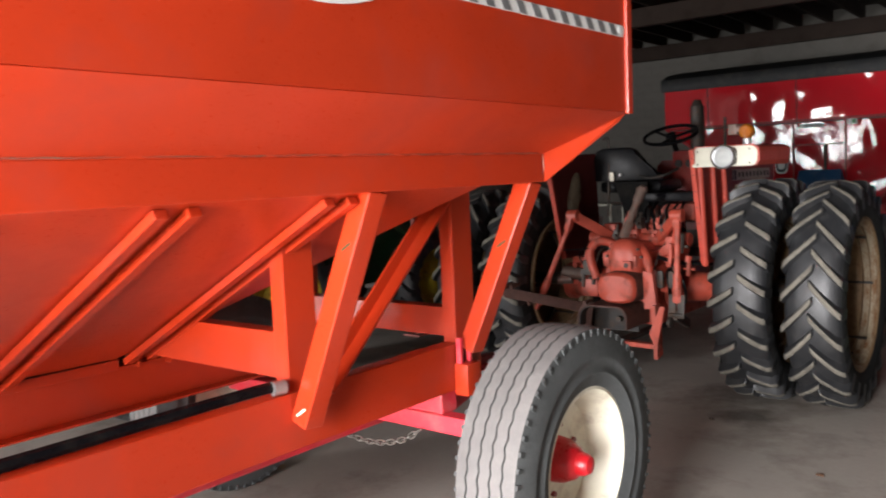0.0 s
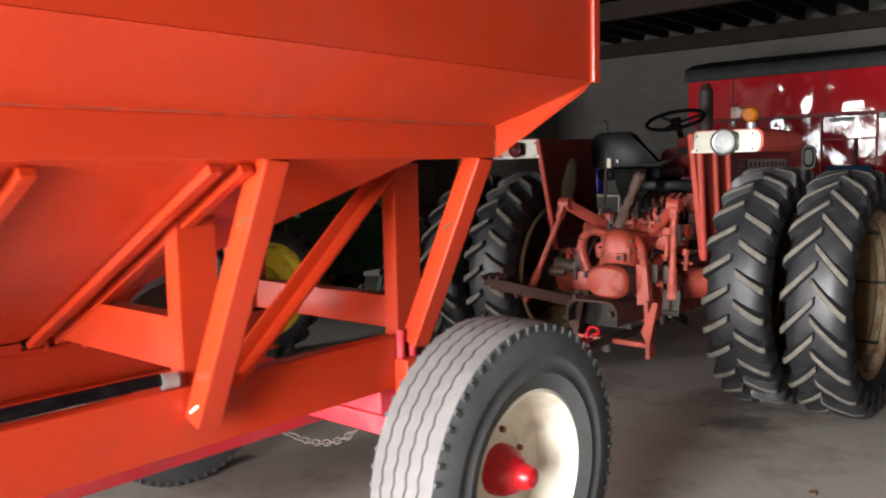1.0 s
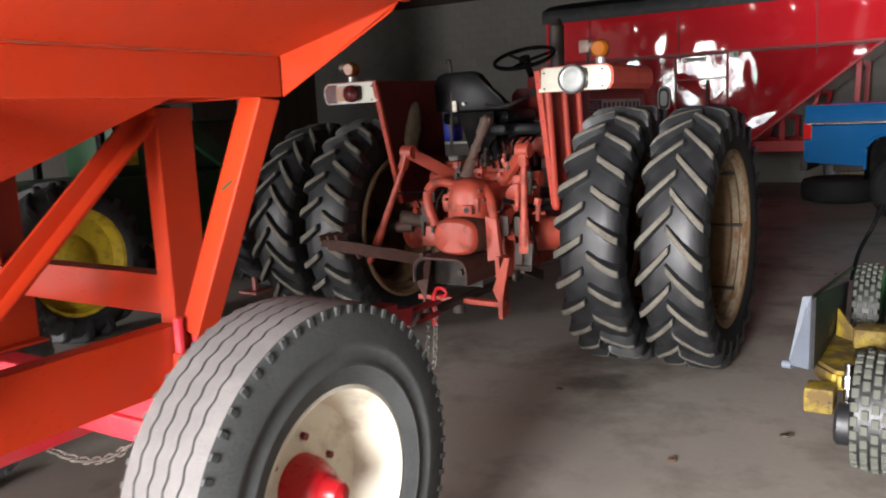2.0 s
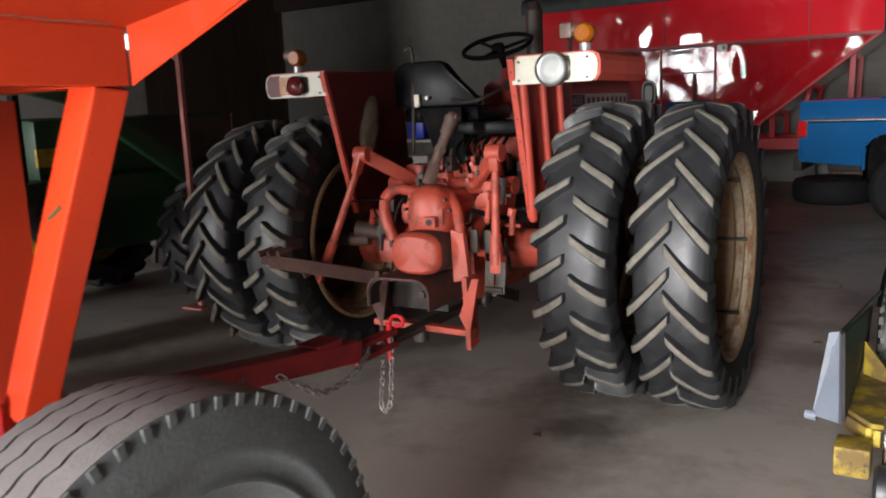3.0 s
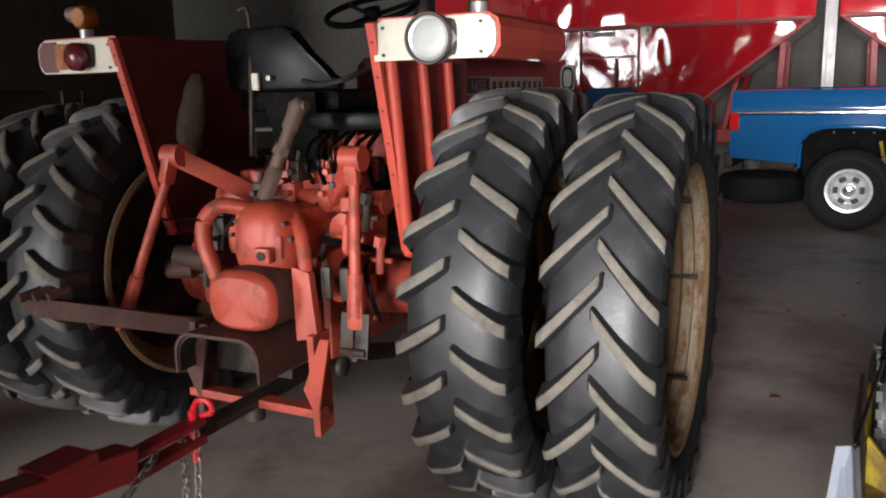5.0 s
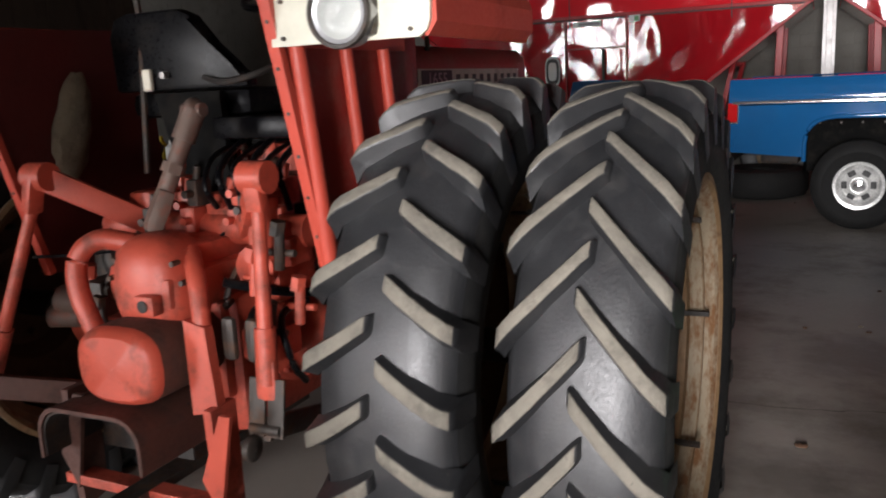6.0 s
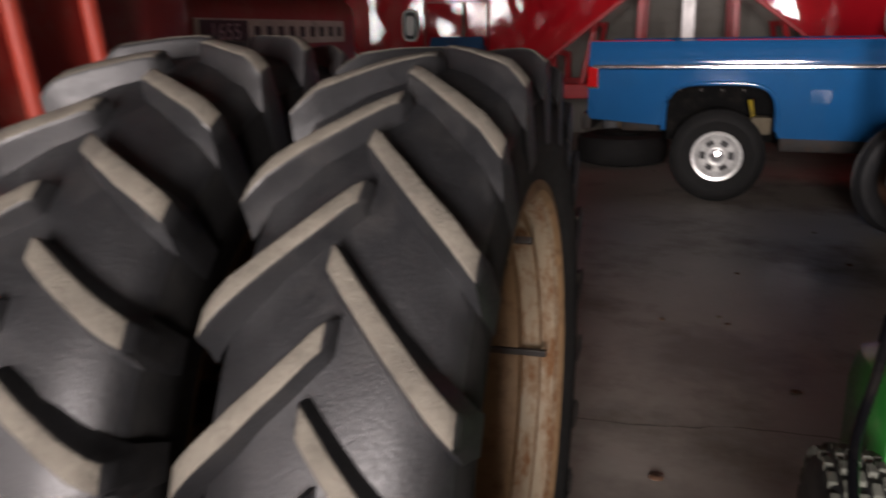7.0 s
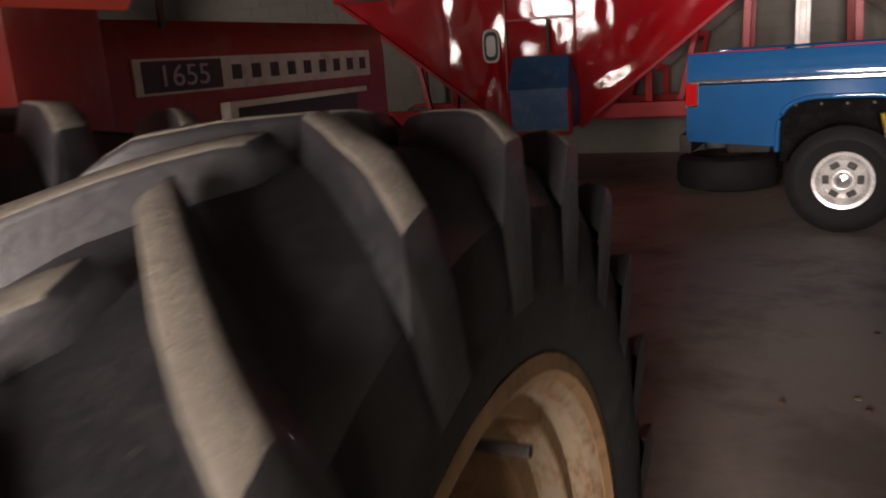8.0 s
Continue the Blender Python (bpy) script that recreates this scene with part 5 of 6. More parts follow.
# ---------------------------------------------------------------- the red gravity wagons along the back wall
def red_wagon(x0, label):
    """A glossy red wagon with its long side to the hall; x0 is its left end."""
    w = thing("red_grain_wagon", label, "grain wagon", (x0, 0, 0), group="red grain wagons")
    L, yf, yb = 5.95, 9.87, 12.0
    c, zt, zs = 3.0, 3.36, 2.56
    for y, nm in ((yf, "front_wall"), (yb, "back_wall")):
        bm = NB()
        plate(bm, [(0, y, zs), (L, y, zs), (L, y, zt), (0, y, zt)], 0.02)
        part(nm, bm, REDGLOSS, w)
    for x in (0.0, L):
        bm = NB()
        plate(bm, [(x, yf, zs), (x, yb, zs), (x, yb, zt), (x, yf, zt)], 0.02)
        part("end_wall", bm, REDGLOSS, w)
    bm = NB()
    beam(bm, (0, yf - 0.012, zs), (L, yf - 0.012, zs), 0.03, 0.05, 0.006)
    part("edge_rail", bm, REDFRAME, w)
    # Shadow gap under the edge rail, put in as a black strip.
    bm = NB()
    beam(bm, (0.02, yf - 0.004, zs - 0.036), (L - 0.02, yf - 0.004, zs - 0.036), 0.02, 0.02, 0.003)
    part("edge_gasket", bm, INK, w, "black strip for the shadow gap below the box edge")
    hp = [(0.02, zs), (L - 0.02, zs), (c + 0.50, 0.68), (c - 0.50, 0.68)]
    bm = NB()   # hopper front, three dented panels
    n, rows = 30, 14
    grid = []
    rr = random.Random(int(x0 * 10) + 50)
    for j in range(rows + 1):
        v = j / rows
        z = zs + (0.68 - zs) * v
        xl, xr = 0.02 + (c - 0.52) * v, L - 0.02 - (c - 0.52) * v
        grid.append([bm.verts.new((xl + (xr - xl) * i / n, yf + 0.02 + 0.05 * v + 0.012 * math.sin(i * 0.45 + j * 0.4) * math.sin(math.pi * v) * rr.uniform(0.6, 1.2), z)) for i in range(n + 1)])
    for a, b in zip(grid, grid[1:]):
        for i in range(n):
            bm.faces.new((a[i], a[i + 1], b[i + 1], b[i]))
    bmesh.ops.solidify(bm, geom=bm.faces[:], thickness=0.015)
    bmesh.ops.recalc_face_normals(bm, faces=bm.faces[:])
    part("hopper_front", bm, REDGLOSS, w, "dented glossy red hopper panel", True)
    for a, b in ((0.02, c - 0.5), (L - 0.02, c + 0.5)):
        bm = NB()
        plate(bm, [(a, yf + 0.02, zs), (a, yb, zs), (b, yb, 0.68), (b, yf + 0.06, 0.68)], 0.015)
        part("hopper_slope", bm, REDGLOSS, w)
        bm = NB()
        beam(bm, (a, yf + 0.0, zs), (b, yf + 0.04, 0.68), 0.04, 0.05, 0.006)
        part("hopper_edge", bm, REDFRAME, w)
    for x in (c - 0.46, c + 0.46):
        bm = NB()
        beam(bm, (x, yf - 0.0, zs - 0.02), (x, yf + 0.03, 0.7), 0.03, 0.04, 0.004)
        part("door_rail", bm, REDFRAME, w)
    bm = NB()
    beam(bm, (c - 0.46, yf - 0.005, 2.1), (c + 0.46, yf - 0.005, 2.1), 0.03, 0.03, 0.004)
    part("door_bar", bm, REDFRAME, w)
    bm = NB()
    span(bm, (c + 0.10, yf - 0.04, 1.5), (c + 0.14, yf - 0.01, 2.08), 0.004)
    part("door_lever", bm, IRON, w, "dark door lever")
    # tarp rolled over the top
    bm = NB()
    slab(bm, [(yf - 0.06, 3.33), (yf - 0.09, 3.45), (yf - 0.05, 3.58), (yf + 0.3, 3.70), ((yf + yb) / 2, 3.82), (yb - 0.2, 3.68), (yb + 0.05, 3.45), (yb + 0.05, 3.40), (yf - 0.03, 3.40)], L + 0.12, Matrix.Translation((L / 2, 0, 0)) @ YZ)
    bmesh.ops.recalc_face_normals(bm, faces=bm.faces[:])
    part("tarp", bm, TARP, w, "black roll tarp over the box", True)
    for x in (0.9, 2.6, 4.9):
        bm = NB()
        beam(bm, (x, yf - 0.02, 3.4), (x + 0.02, yf - 0.025, 2.4), 0.012, 0.006)
        part("tarp_strap", bm, INK, w)
    # plain marks where the maker's labels are
    for x, z, sx, sz, mt in ((c - 0.33, 2.42, 0.42, 0.07, GREYTAPE), (c + 0.50, 2.44, 0.16, 0.1, PAPER)):
        bm = NB()
        span(bm, (x, yf - 0.022, z), (x + sx, yf - 0.016, z + sz))
        lb = part("label_plate", bm, PAPER, w)
        bm = NB()
        span(bm, (x + 0.08, yf - 0.026, z + 0.015), (x + sx - 0.02, yf - 0.0225, z + sz - 0.015))
        part("label_bar", bm, mt if mt is GREYTAPE else GREEN, lb)
    bm = NB()   # oval mark
    prof = []
    for k in range(32):
        a = 2 * math.pi * k / 32
        ca, sa = math.cos(a), math.sin(a)
        prof.append((c - 0.67 + 0.12 * abs(ca) ** 0.6 * (1 if ca > 0 else -1), 1.79 + 0.22 * abs(sa) ** 0.6 * (1 if sa > 0 else -1)))
    slab(bm, prof, 0.006, Matrix.Translation((0, yf + 0.0, 0)) @ XZ)
    part("oval_mark", bm, PAPER, w, "white oval window mark with a dark rim", False)
    bm = NB()
    slab(bm, [(x * 0.82 + (c - 0.67) * 0.18, z * 0.86 + 1.79 * 0.14) for x, z in prof], 0.006, Matrix.Translation((0, yf - 0.006, 0)) @ XZ)
    part("oval_field", bm, INK, w)
    bm = NB()
    slab(bm, [(x * 0.55 + (c - 0.67) * 0.45, z * 0.62 + 1.79 * 0.38) for x, z in prof], 0.006, Matrix.Translation((0, yf - 0.012, 0)) @ XZ)
    part("oval_light", bm, PAPER, w)
    # blue chute below the door
    bm = NB()
    plate(bm, [(c - 0.28, 9.62, 1.62), (c + 0.44, 9.62, 1.62), (c + 0.50, 9.30, 1.22), (c - 0.28, 9.30, 1.22)], 0.02)
    plate(bm, [(c - 0.28, 9.30, 1.22), (c + 0.50, 9.30, 1.22), (c + 0.50, 9.35, 0.72), (c - 0.24, 9.35, 0.72)], 0.02)
    plate(bm, [(c + 0.50, 9.30, 1.22), (c + 0.44, 9.62, 1.62), (c + 0.50, 9.88, 1.2), (c + 0.50, 9.88, 0.72), (c + 0.50, 9.35, 0.72)], 0.02)
    plate(bm, [(c - 0.28, 9.30, 1.22), (c - 0.28, 9.62, 1.62), (c - 0.27, 9.88, 1.2), (c - 0.27, 9.88, 0.72), (c - 0.24, 9.35, 0.72)], 0.02)
    part("unloading_chute", bm, DULLBLUE, w, "dull blue steel unloading chute")
    bm = NB()
    for x in (c - 0.27, c + 0.51):
        beam(bm, (x, 9.30, 1.2), (x, 9.36, 0.66), 0.04, 0.04, 0.004)
    beam(bm, (c - 0.27, 9.35, 0.66), (c + 0.51, 9.35, 0.66), 0.04, 0.05, 0.004)
    part("chute_frame", bm, REDFRAME, w)
    # running gear and legs
    for y in (10.15, 11.75):
        bm = NB()
        beam(bm, (0.3, y, 0.86), (L - 0.3, y, 0.86), 0.14, 0.2, 0.01)
        part("frame_beam", bm, REDFRAME, w)
        for x0l, x1l in ((0.5, 0.45), (1.25, 0.9), (4.75, 5.1), (5.5, 5.55), (4.35, 4.35), (1.65, 1.65)):
            bm = NB()
            beam(bm, (x0l, y + 0.05, 0.95), (x1l, y + 0.02, 2.6 if abs(x1l - 3) > 2 else 1.7), 0.09, 0.07, 0.006)
            part("leg", bm, REDFRAME, w)
    for x in (0.42, 5.53):
        bm = NB()
        beam(bm, (x, 10.0, 0.5), (x, 11.85, 0.5), 0.12, 0.14, 0.01)
        beam(bm, (x, 10.15, 0.5), (x, 10.15, 0.8), 0.12, 0.12, 0.01)
        beam(bm, (x, 11.75, 0.5), (x, 11.75, 0.8), 0.12, 0.12, 0.01)
        part("axle", bm, IRON, w)
        for y in (10.07, 11.8):
            bm = NB()
            lathe(bm, [(-0.12, 0.25), (-0.15, 0.36), (-0.12, 0.45), (-0.06, 0.48), (0.06, 0.48), (0.12, 0.45), (0.15, 0.36), (0.12, 0.25)], 36, axis="y", closed=True)
            bmesh.ops.recalc_face_normals(bm, faces=bm.faces[:])
            ty = part("tyre", bm, RUBBER, w, "", True)
            ty.location = (x, y, 0.48)
            bm = NB()
            lathe(bm, [(-0.1, 0.255), (-0.06, 0.2), (-0.05, 0.08), (-0.09, 0.0)], 28, axis="y")
            part("rim", bm, CREAMRUST, ty, "", True)
    return w




DULLBLUE = material("dull_blue_paint", (0.03, 0.11, 0.24), 0.4, dirt=DUST, dirt_amount=0.35, scale=4)
red_wagon(-3.94, "glossy dark red gravity wagon with a black roll tarp")
red_wagon(2.34, "second glossy red gravity wagon standing behind the blue pickup")


# ---------------------------------------------------------------- the blue pickup
def pickup():
    t = thing("pickup_truck", "blue pickup truck with a chrome side strip, parked side-on", "pickup truck", (-0.137, 0, 0))
    y0 = 6.85
    zr = 1.585
    # near bed side with a wheel arch
    arch = []
    cx, ra = 2.67, 0.535
    for k in range(19):
        a = math.pi * k / 18
        sq = 0.5
        ca, sa = math.cos(a), math.sin(a)
        arch.append((cx - ra * abs(ca) ** sq * (1 if ca > 0 else -1), 0.70 + 0.47 * abs(sa) ** sq))
    low = [(1.37, 0.86), (1.40, 0.80), (2.125, 0.745)] + arch + [(3.22, 0.64), (4.30, 0.62), (4.30, 1.30), (1.385, 1.30)]
    upp = [(1.385, 1.31), (4.30, 1.31), (4.30, zr), (1.41, zr), (1.39, zr - 0.03)]
    for y, s in ((y0, 1), (8.75, -1)):
        bm = NB()
        slab(bm, low, 0.03, Matrix.Translation((0, y, 0)) @ XZ)
        for v in bm.verts:   # the side tucks in towards the sill
            v.co.y += s * 0.10 * (1.30 - v.co.z)
        bmesh.ops.recalc_face_normals(bm, faces=bm.faces[:])
        part("bed_side", bm, BLUE, t, "glossy blue bed side with a wheel arch")
        bm = NB()   # upper panel leans inward a little and has a rounded shoulder
        pr = [(0, 1.31), (-0.026, 1.33), (-0.030, 1.355), (-0.029, 1.385), (-0.022, 1.42), (-0.010, 1.48), (0.006, 1.54), (0.03, 1.575), (0.09, zr), (0.11, zr - 0.02), (0.11, 1.33)]
        slab(bm, [(y + s * a, z) for a, z in pr], 2.92, Matrix.Translation((2.845, 0, 0)) @ YZ)
        bmesh.ops.recalc_face_normals(bm, faces=bm.faces[:])
        part("bed_shoulder", bm, BLUE, t, "", True)
    bm = NB()
    span(bm, (1.42, y0 - 0.036, 1.315), (4.30, y0 - 0.02, 1.335), 0.004)
    part("trim_strip", bm, CHROME, t, "thin chrome side strip")
    bm = NB()
    span(bm, (1.42, y0 - 0.0362, 1.336), (4.30, y0 - 0.02, 1.348))
    part("trim_shadow", bm, INK, t)
    bm = NB()   # arch lip
    tube(bm, [Vector((x, y0 - 0.006 + 0.10 * (1.30 - z), z)) for x, z in arch], 0.024, 12)
    part("arch_lip", bm, BLUE, t, "", True)
    bm = NB()   # inner wheel housing
    rows = []
    for y in (y0 + 0.03, y0 + 0.5):
        rows.append([bm.verts.new((cx + (x - cx) * 1.0, y, z - 0.002 if z > 0.72 else 0.55)) for x, z in arch])
    for i in range(len(arch) - 1):
        bm.faces.new((rows[0][i], rows[0][i + 1], rows[1][i + 1], rows[1][i]))
    bm.faces.new(rows[1])
    part("wheel_housing", bm, BLACKSHEET, t, "dark dusty wheel housing")
    bm = NB()
    rod(bm, (3.0, y0 + 0.2, 0.75), (2.95, y0 + 0.15, 1.0), 0.02)
    part("yellow_strap", bm, YELLOW, t, "yellow strap in the wheel arch", True)
    bm = NB()
    span(bm, (2.96, y0 + 0.08, 0.66), (3.16, y0 + 0.3, 0.84), 0.04)
    part("feed_sack", bm, CANVAS, t, "pale sack behind the wheel", True)
    bm = NB()
    for k in range(5):
        rod(bm, (2.28 + 0.2 * k, y0 + 0.035, 1.10), (2.28 + 0.2 * k, y0 + 0.06, 1.10), 0.012, n=8)
    part("housing_bolt", bm, IRON, t)
    # fuel door
    bm = NB()
    span(bm, (3.48, y0 + 0.004, 0.98), (3.66, y0 + 0.014, 1.19), 0.003)
    part("fuel_door", bm, BLUE, t)
    # tailgate end, floor, front of the bed
    bm = NB()
    span(bm, (1.385, y0 + 0.016, 0.86), (1.43, 8.735, zr - 0.02), 0.008)
    part("tailgate", bm, BLUE, t)
    bm = NB()
    span(bm, (1.43, y0 + 0.53, 0.98), (4.28, 8.2, 1.02), 0.003)
    part("bed_floor", bm, IRON, t)
    bm = NB()
    span(bm, (4.24, y0 + 0.016, 1.02), (4.29, 8.73, zr - 0.02), 0.004)
    part("bed_front", bm, BLUE, t)
    bm = NB()
    span(bm, (1.372, y0 - 0.022, 1.13), (1.40, y0 + 0.10, 1.33), 0.006)
    span(bm, (1.372, y0 - 0.024, 1.13), (1.47, y0 - 0.014, 1.33), 0.004)
    tl = part("tail_lamp", bm, REDLENS, t, "red tail lamp in a chrome bezel")
    bm = NB()
    span(bm, (1.365, y0 - 0.026, 1.11), (1.48, y0 - 0.0145, 1.13), 0.003)
    span(bm, (1.472, y0 - 0.026, 1.13), (1.482, y0 - 0.0145, 1.335), 0.003)
    part("bezel", bm, CHROME, tl)
    # chassis rails
    bm = NB()
    for y in (7.55, 8.05):
        beam(bm, (1.45, y, 0.78), (7.4, y, 0.70), 0.07, 0.14, 0.006)
    part("chassis", bm, IRONDARK, t, "black chassis rails")
    block("rear_bumper", (1.27, y0 + 0.25, 0.66), (1.38, 8.5, 0.84), IRONDARK, t, 0.02, "dark steel rear bumper")
    block("fuel_tank", (1.65, y0 + 0.55, 0.62), (2.05, 8.3, 0.92), IRONDARK, t, 0.04)
    block("rocker", (3.25, y0 + 0.25, 0.48), (6.0, 8.3, 0.64), IRONDARK, t, 0.02)
    # cab beyond, with hood
    bm = NB()
    cab = [(4.36, 0.62), (6.1, 0.62), (7.4, 0.70), (7.45, 1.25), (6.1, 1.38), (5.75, 2.02), (4.55, 2.05), (4.38, 1.62)]
    slab(bm, cab, 1.84, Matrix.Translation((0, 7.8, 0)) @ XZ)
    bmesh.ops.recalc_face_normals(bm, faces=bm.faces[:])
    bmesh.ops.bevel(bm, geom=bm.edges[:], offset=0.05, segments=3, affect="EDGES")
    part("cab", bm, BLUE, t, "", True)
    bm = NB()
    slab(bm, [(4.6, 1.45), (5.75, 1.45), (5.55, 1.95), (4.65, 1.97)], 0.02, Matrix.Translation((0, 6.876, 0)) @ XZ)
    part("side_window", bm, GLASSY, t)
    for x, y, s in ((cx, y0 + 0.07, -1), (cx, 8.6, 1), (6.75, y0 + 0.07, -1), (6.75, 8.6, 1)):
        bm = NB()
        R = 0.458
        pr = [(-0.10, 0.235), (-0.125, 0.28), (-0.128, 0.34), (-0.132, 0.345), (-0.132, 0.37), (-0.11, 0.425), (-0.085, R - 0.008)]
        for k in range(4):
            a = -0.08 + 0.042 * k
            pr += [(a, R), (a + 0.032, R), (a + 0.034, R - 0.01), (a + 0.040, R - 0.01)]
        pr += [(0.085, R - 0.008), (0.11, 0.425), (0.132, 0.37), (0.132, 0.345), (0.128, 0.34), (0.125, 0.28), (0.10, 0.235)]
        lathe(bm, pr, 56, axis="y")
        bmesh.ops.recalc_face_normals(bm, faces=bm.faces[:])
        ty = part("tyre", bm, SIDEWALL, t, "black all-terrain tyre", True)
        ty.location = (x, y, R)
        bm = NB()
        lathe(bm, [(s * 0.105, 0.248), (s * 0.122, 0.243), (s * 0.118, 0.215), (s * 0.10, 0.20), (s * 0.06, 0.185), (s * 0.045, 0.16), (s * 0.06, 0.12), (s * 0.07, 0.10), (s * 0.05, 0.085), (s * 0.04, 0.0)], 48, axis="y")
        rm = part("rim", bm, WHEELWHITE, ty, "white-silver slotted wheel rim", True)
        for k in range(6):
            bm = NB()
            a = 2 * math.pi * k / 6
            m = Matrix.Rotation(a, 4, "Y") @ Matrix.Translation((0.135, s * 0.057, 0))
            box(bm, m.translation, (0.055, 0.022, 0.075), m.to_3x3().to_4x4(), 0.010)
            part("slot", bm, INK, rm)
        bm = NB()
        lathe(bm, [(s * 0.04, 0.075), (s * 0.10, 0.072), (s * 0.125, 0.05), (s * 0.13, 0.0)], 24, axis="y")
        part("hub_cap", bm, CHROME, rm, "chrome hub cap", True)
    t.matrix_basis = Matrix.Translation((2.53, y0, 0)) @ Matrix.Rotation(radians(-3.3), 4, "Z") @ Matrix.Translation((-2.667, -y0, 0))
    return t


WHEELWHITE = material("wheel_silver", (0.78, 0.78, 0.76), 0.25, metal=0.25, bump=0.02)
pickup()


def loose_tyre(at, tilt, label):
    bm = NB()
    lathe(bm, [(-0.09, 0.2), (-0.12, 0.27), (-0.10, 0.34), (-0.06, 0.36), (0.06, 0.36), (0.10, 0.34), (0.12, 0.27), (0.09, 0.2)], 40, axis="z", closed=True)
    bmesh.ops.recalc_face_normals(bm, faces=bm.faces[:])
    ob = part("loose_tyre", bm, SIDEWALL, None, "", True)
    ob.matrix_basis = Matrix.Translation(at) @ tilt
    return tagged(ob, label, "tyre", group="loose tyres")


loose_tyre((1.46, 9.25, 0.20), Matrix.Scale(1.62, 4), "large worn black tyre lying flat behind the pickup")


# ---------------------------------------------------------------- roof posts
def roof_post(x, y, mat, label):
    bm = NB()
    if y > 5:   # rolled H section
        for dx in (-0.062, 0.062):
            span(bm, (x + dx - 0.026, y - 0.09, 0.0), (x + dx + 0.022, y + 0.09, CEIL - 0.2), 0.004)
        span(bm, (x - 0.04, y - 0.012, 0.0), (x + 0.04, y + 0.012, CEIL - 0.2), 0.003)
    else:
        span(bm, (x - 0.022, y - 0.022, 0.0), (x + 0.022, y + 0.022, CEIL - 0.2), 0.004)
        beam(bm, (x - 0.035, y, 2.75), (x - 0.35, y, 3.1), 0.03, 0.03, 0.003)
        beam(bm, (x - 0.035, y, 2.2), (x - 0.30, y, 2.5), 0.025, 0.025, 0.003)
    span(bm, (x - 0.12, y - 0.12, 0.0), (x + 0.12, y + 0.12, 0.02), 0.003)
    return tagged(part("roof_post", bm, mat), label, "post", group="roof posts", kind="structure")


roof_post(2.22, 10.9, POSTPAINT, "pale painted steel roof post on the concrete floor")
roof_post(-2.92, 0.45, POSTRED, "red-brown painted steel roof post on the concrete floor")


# ---------------------------------------------------------------- the lawn tractor
def lawn_tyre(R, half, r0, parent, at, near):
    bm = NB()
    lathe(bm, [(-half * 0.8, r0), (-half, r0 + 0.04), (-half * 1.02, R - 0.06), (-half * 0.8, R - 0.015), (0, R - 0.01), (half * 0.8, R - 0.015), (half * 1.02, R - 0.06), (half, r0 + 0.04), (half * 0.8, r0)], 48)
    bmesh.ops.recalc_face_normals(bm, faces=bm.faces[:])
    ty = part("tyre", bm, RUBBER, parent, "grey-green knobbly turf tyre", True)
    ty.location = at
    knob = NB()
    box(knob, (0, 0, 0), (half * 0.29, 0.042, 0.026), None, 0.005)
    me = bpy.data.meshes.new("tread_block")
    knob.to_mesh(me)
    knob.free()
    me.materials.append(TURF)
    rest = NB()
    for j in range(5):
        for k in range(26):
            t = 2 * math.pi * (k + 0.5 * (j % 2)) / 26
            m = Matrix.Rotation(t, 4, "X") @ Matrix.Translation(((j - 2) * half * 0.40, 0, R - 0.008 - (0.012 if j in (0, 4) else 0)))
            if near:
                ob = new("tread_block", me)
                ob.parent = ty
                ob.matrix_basis = m
            else:
                box(rest, m.translation, (half * 0.29, 0.042, 0.026), m.to_3x3().to_4x4())
    if near:
        rest.free()
    else:
        part("tread_blocks", rest, TURF, ty)["kind"] = "stuff"
    return ty


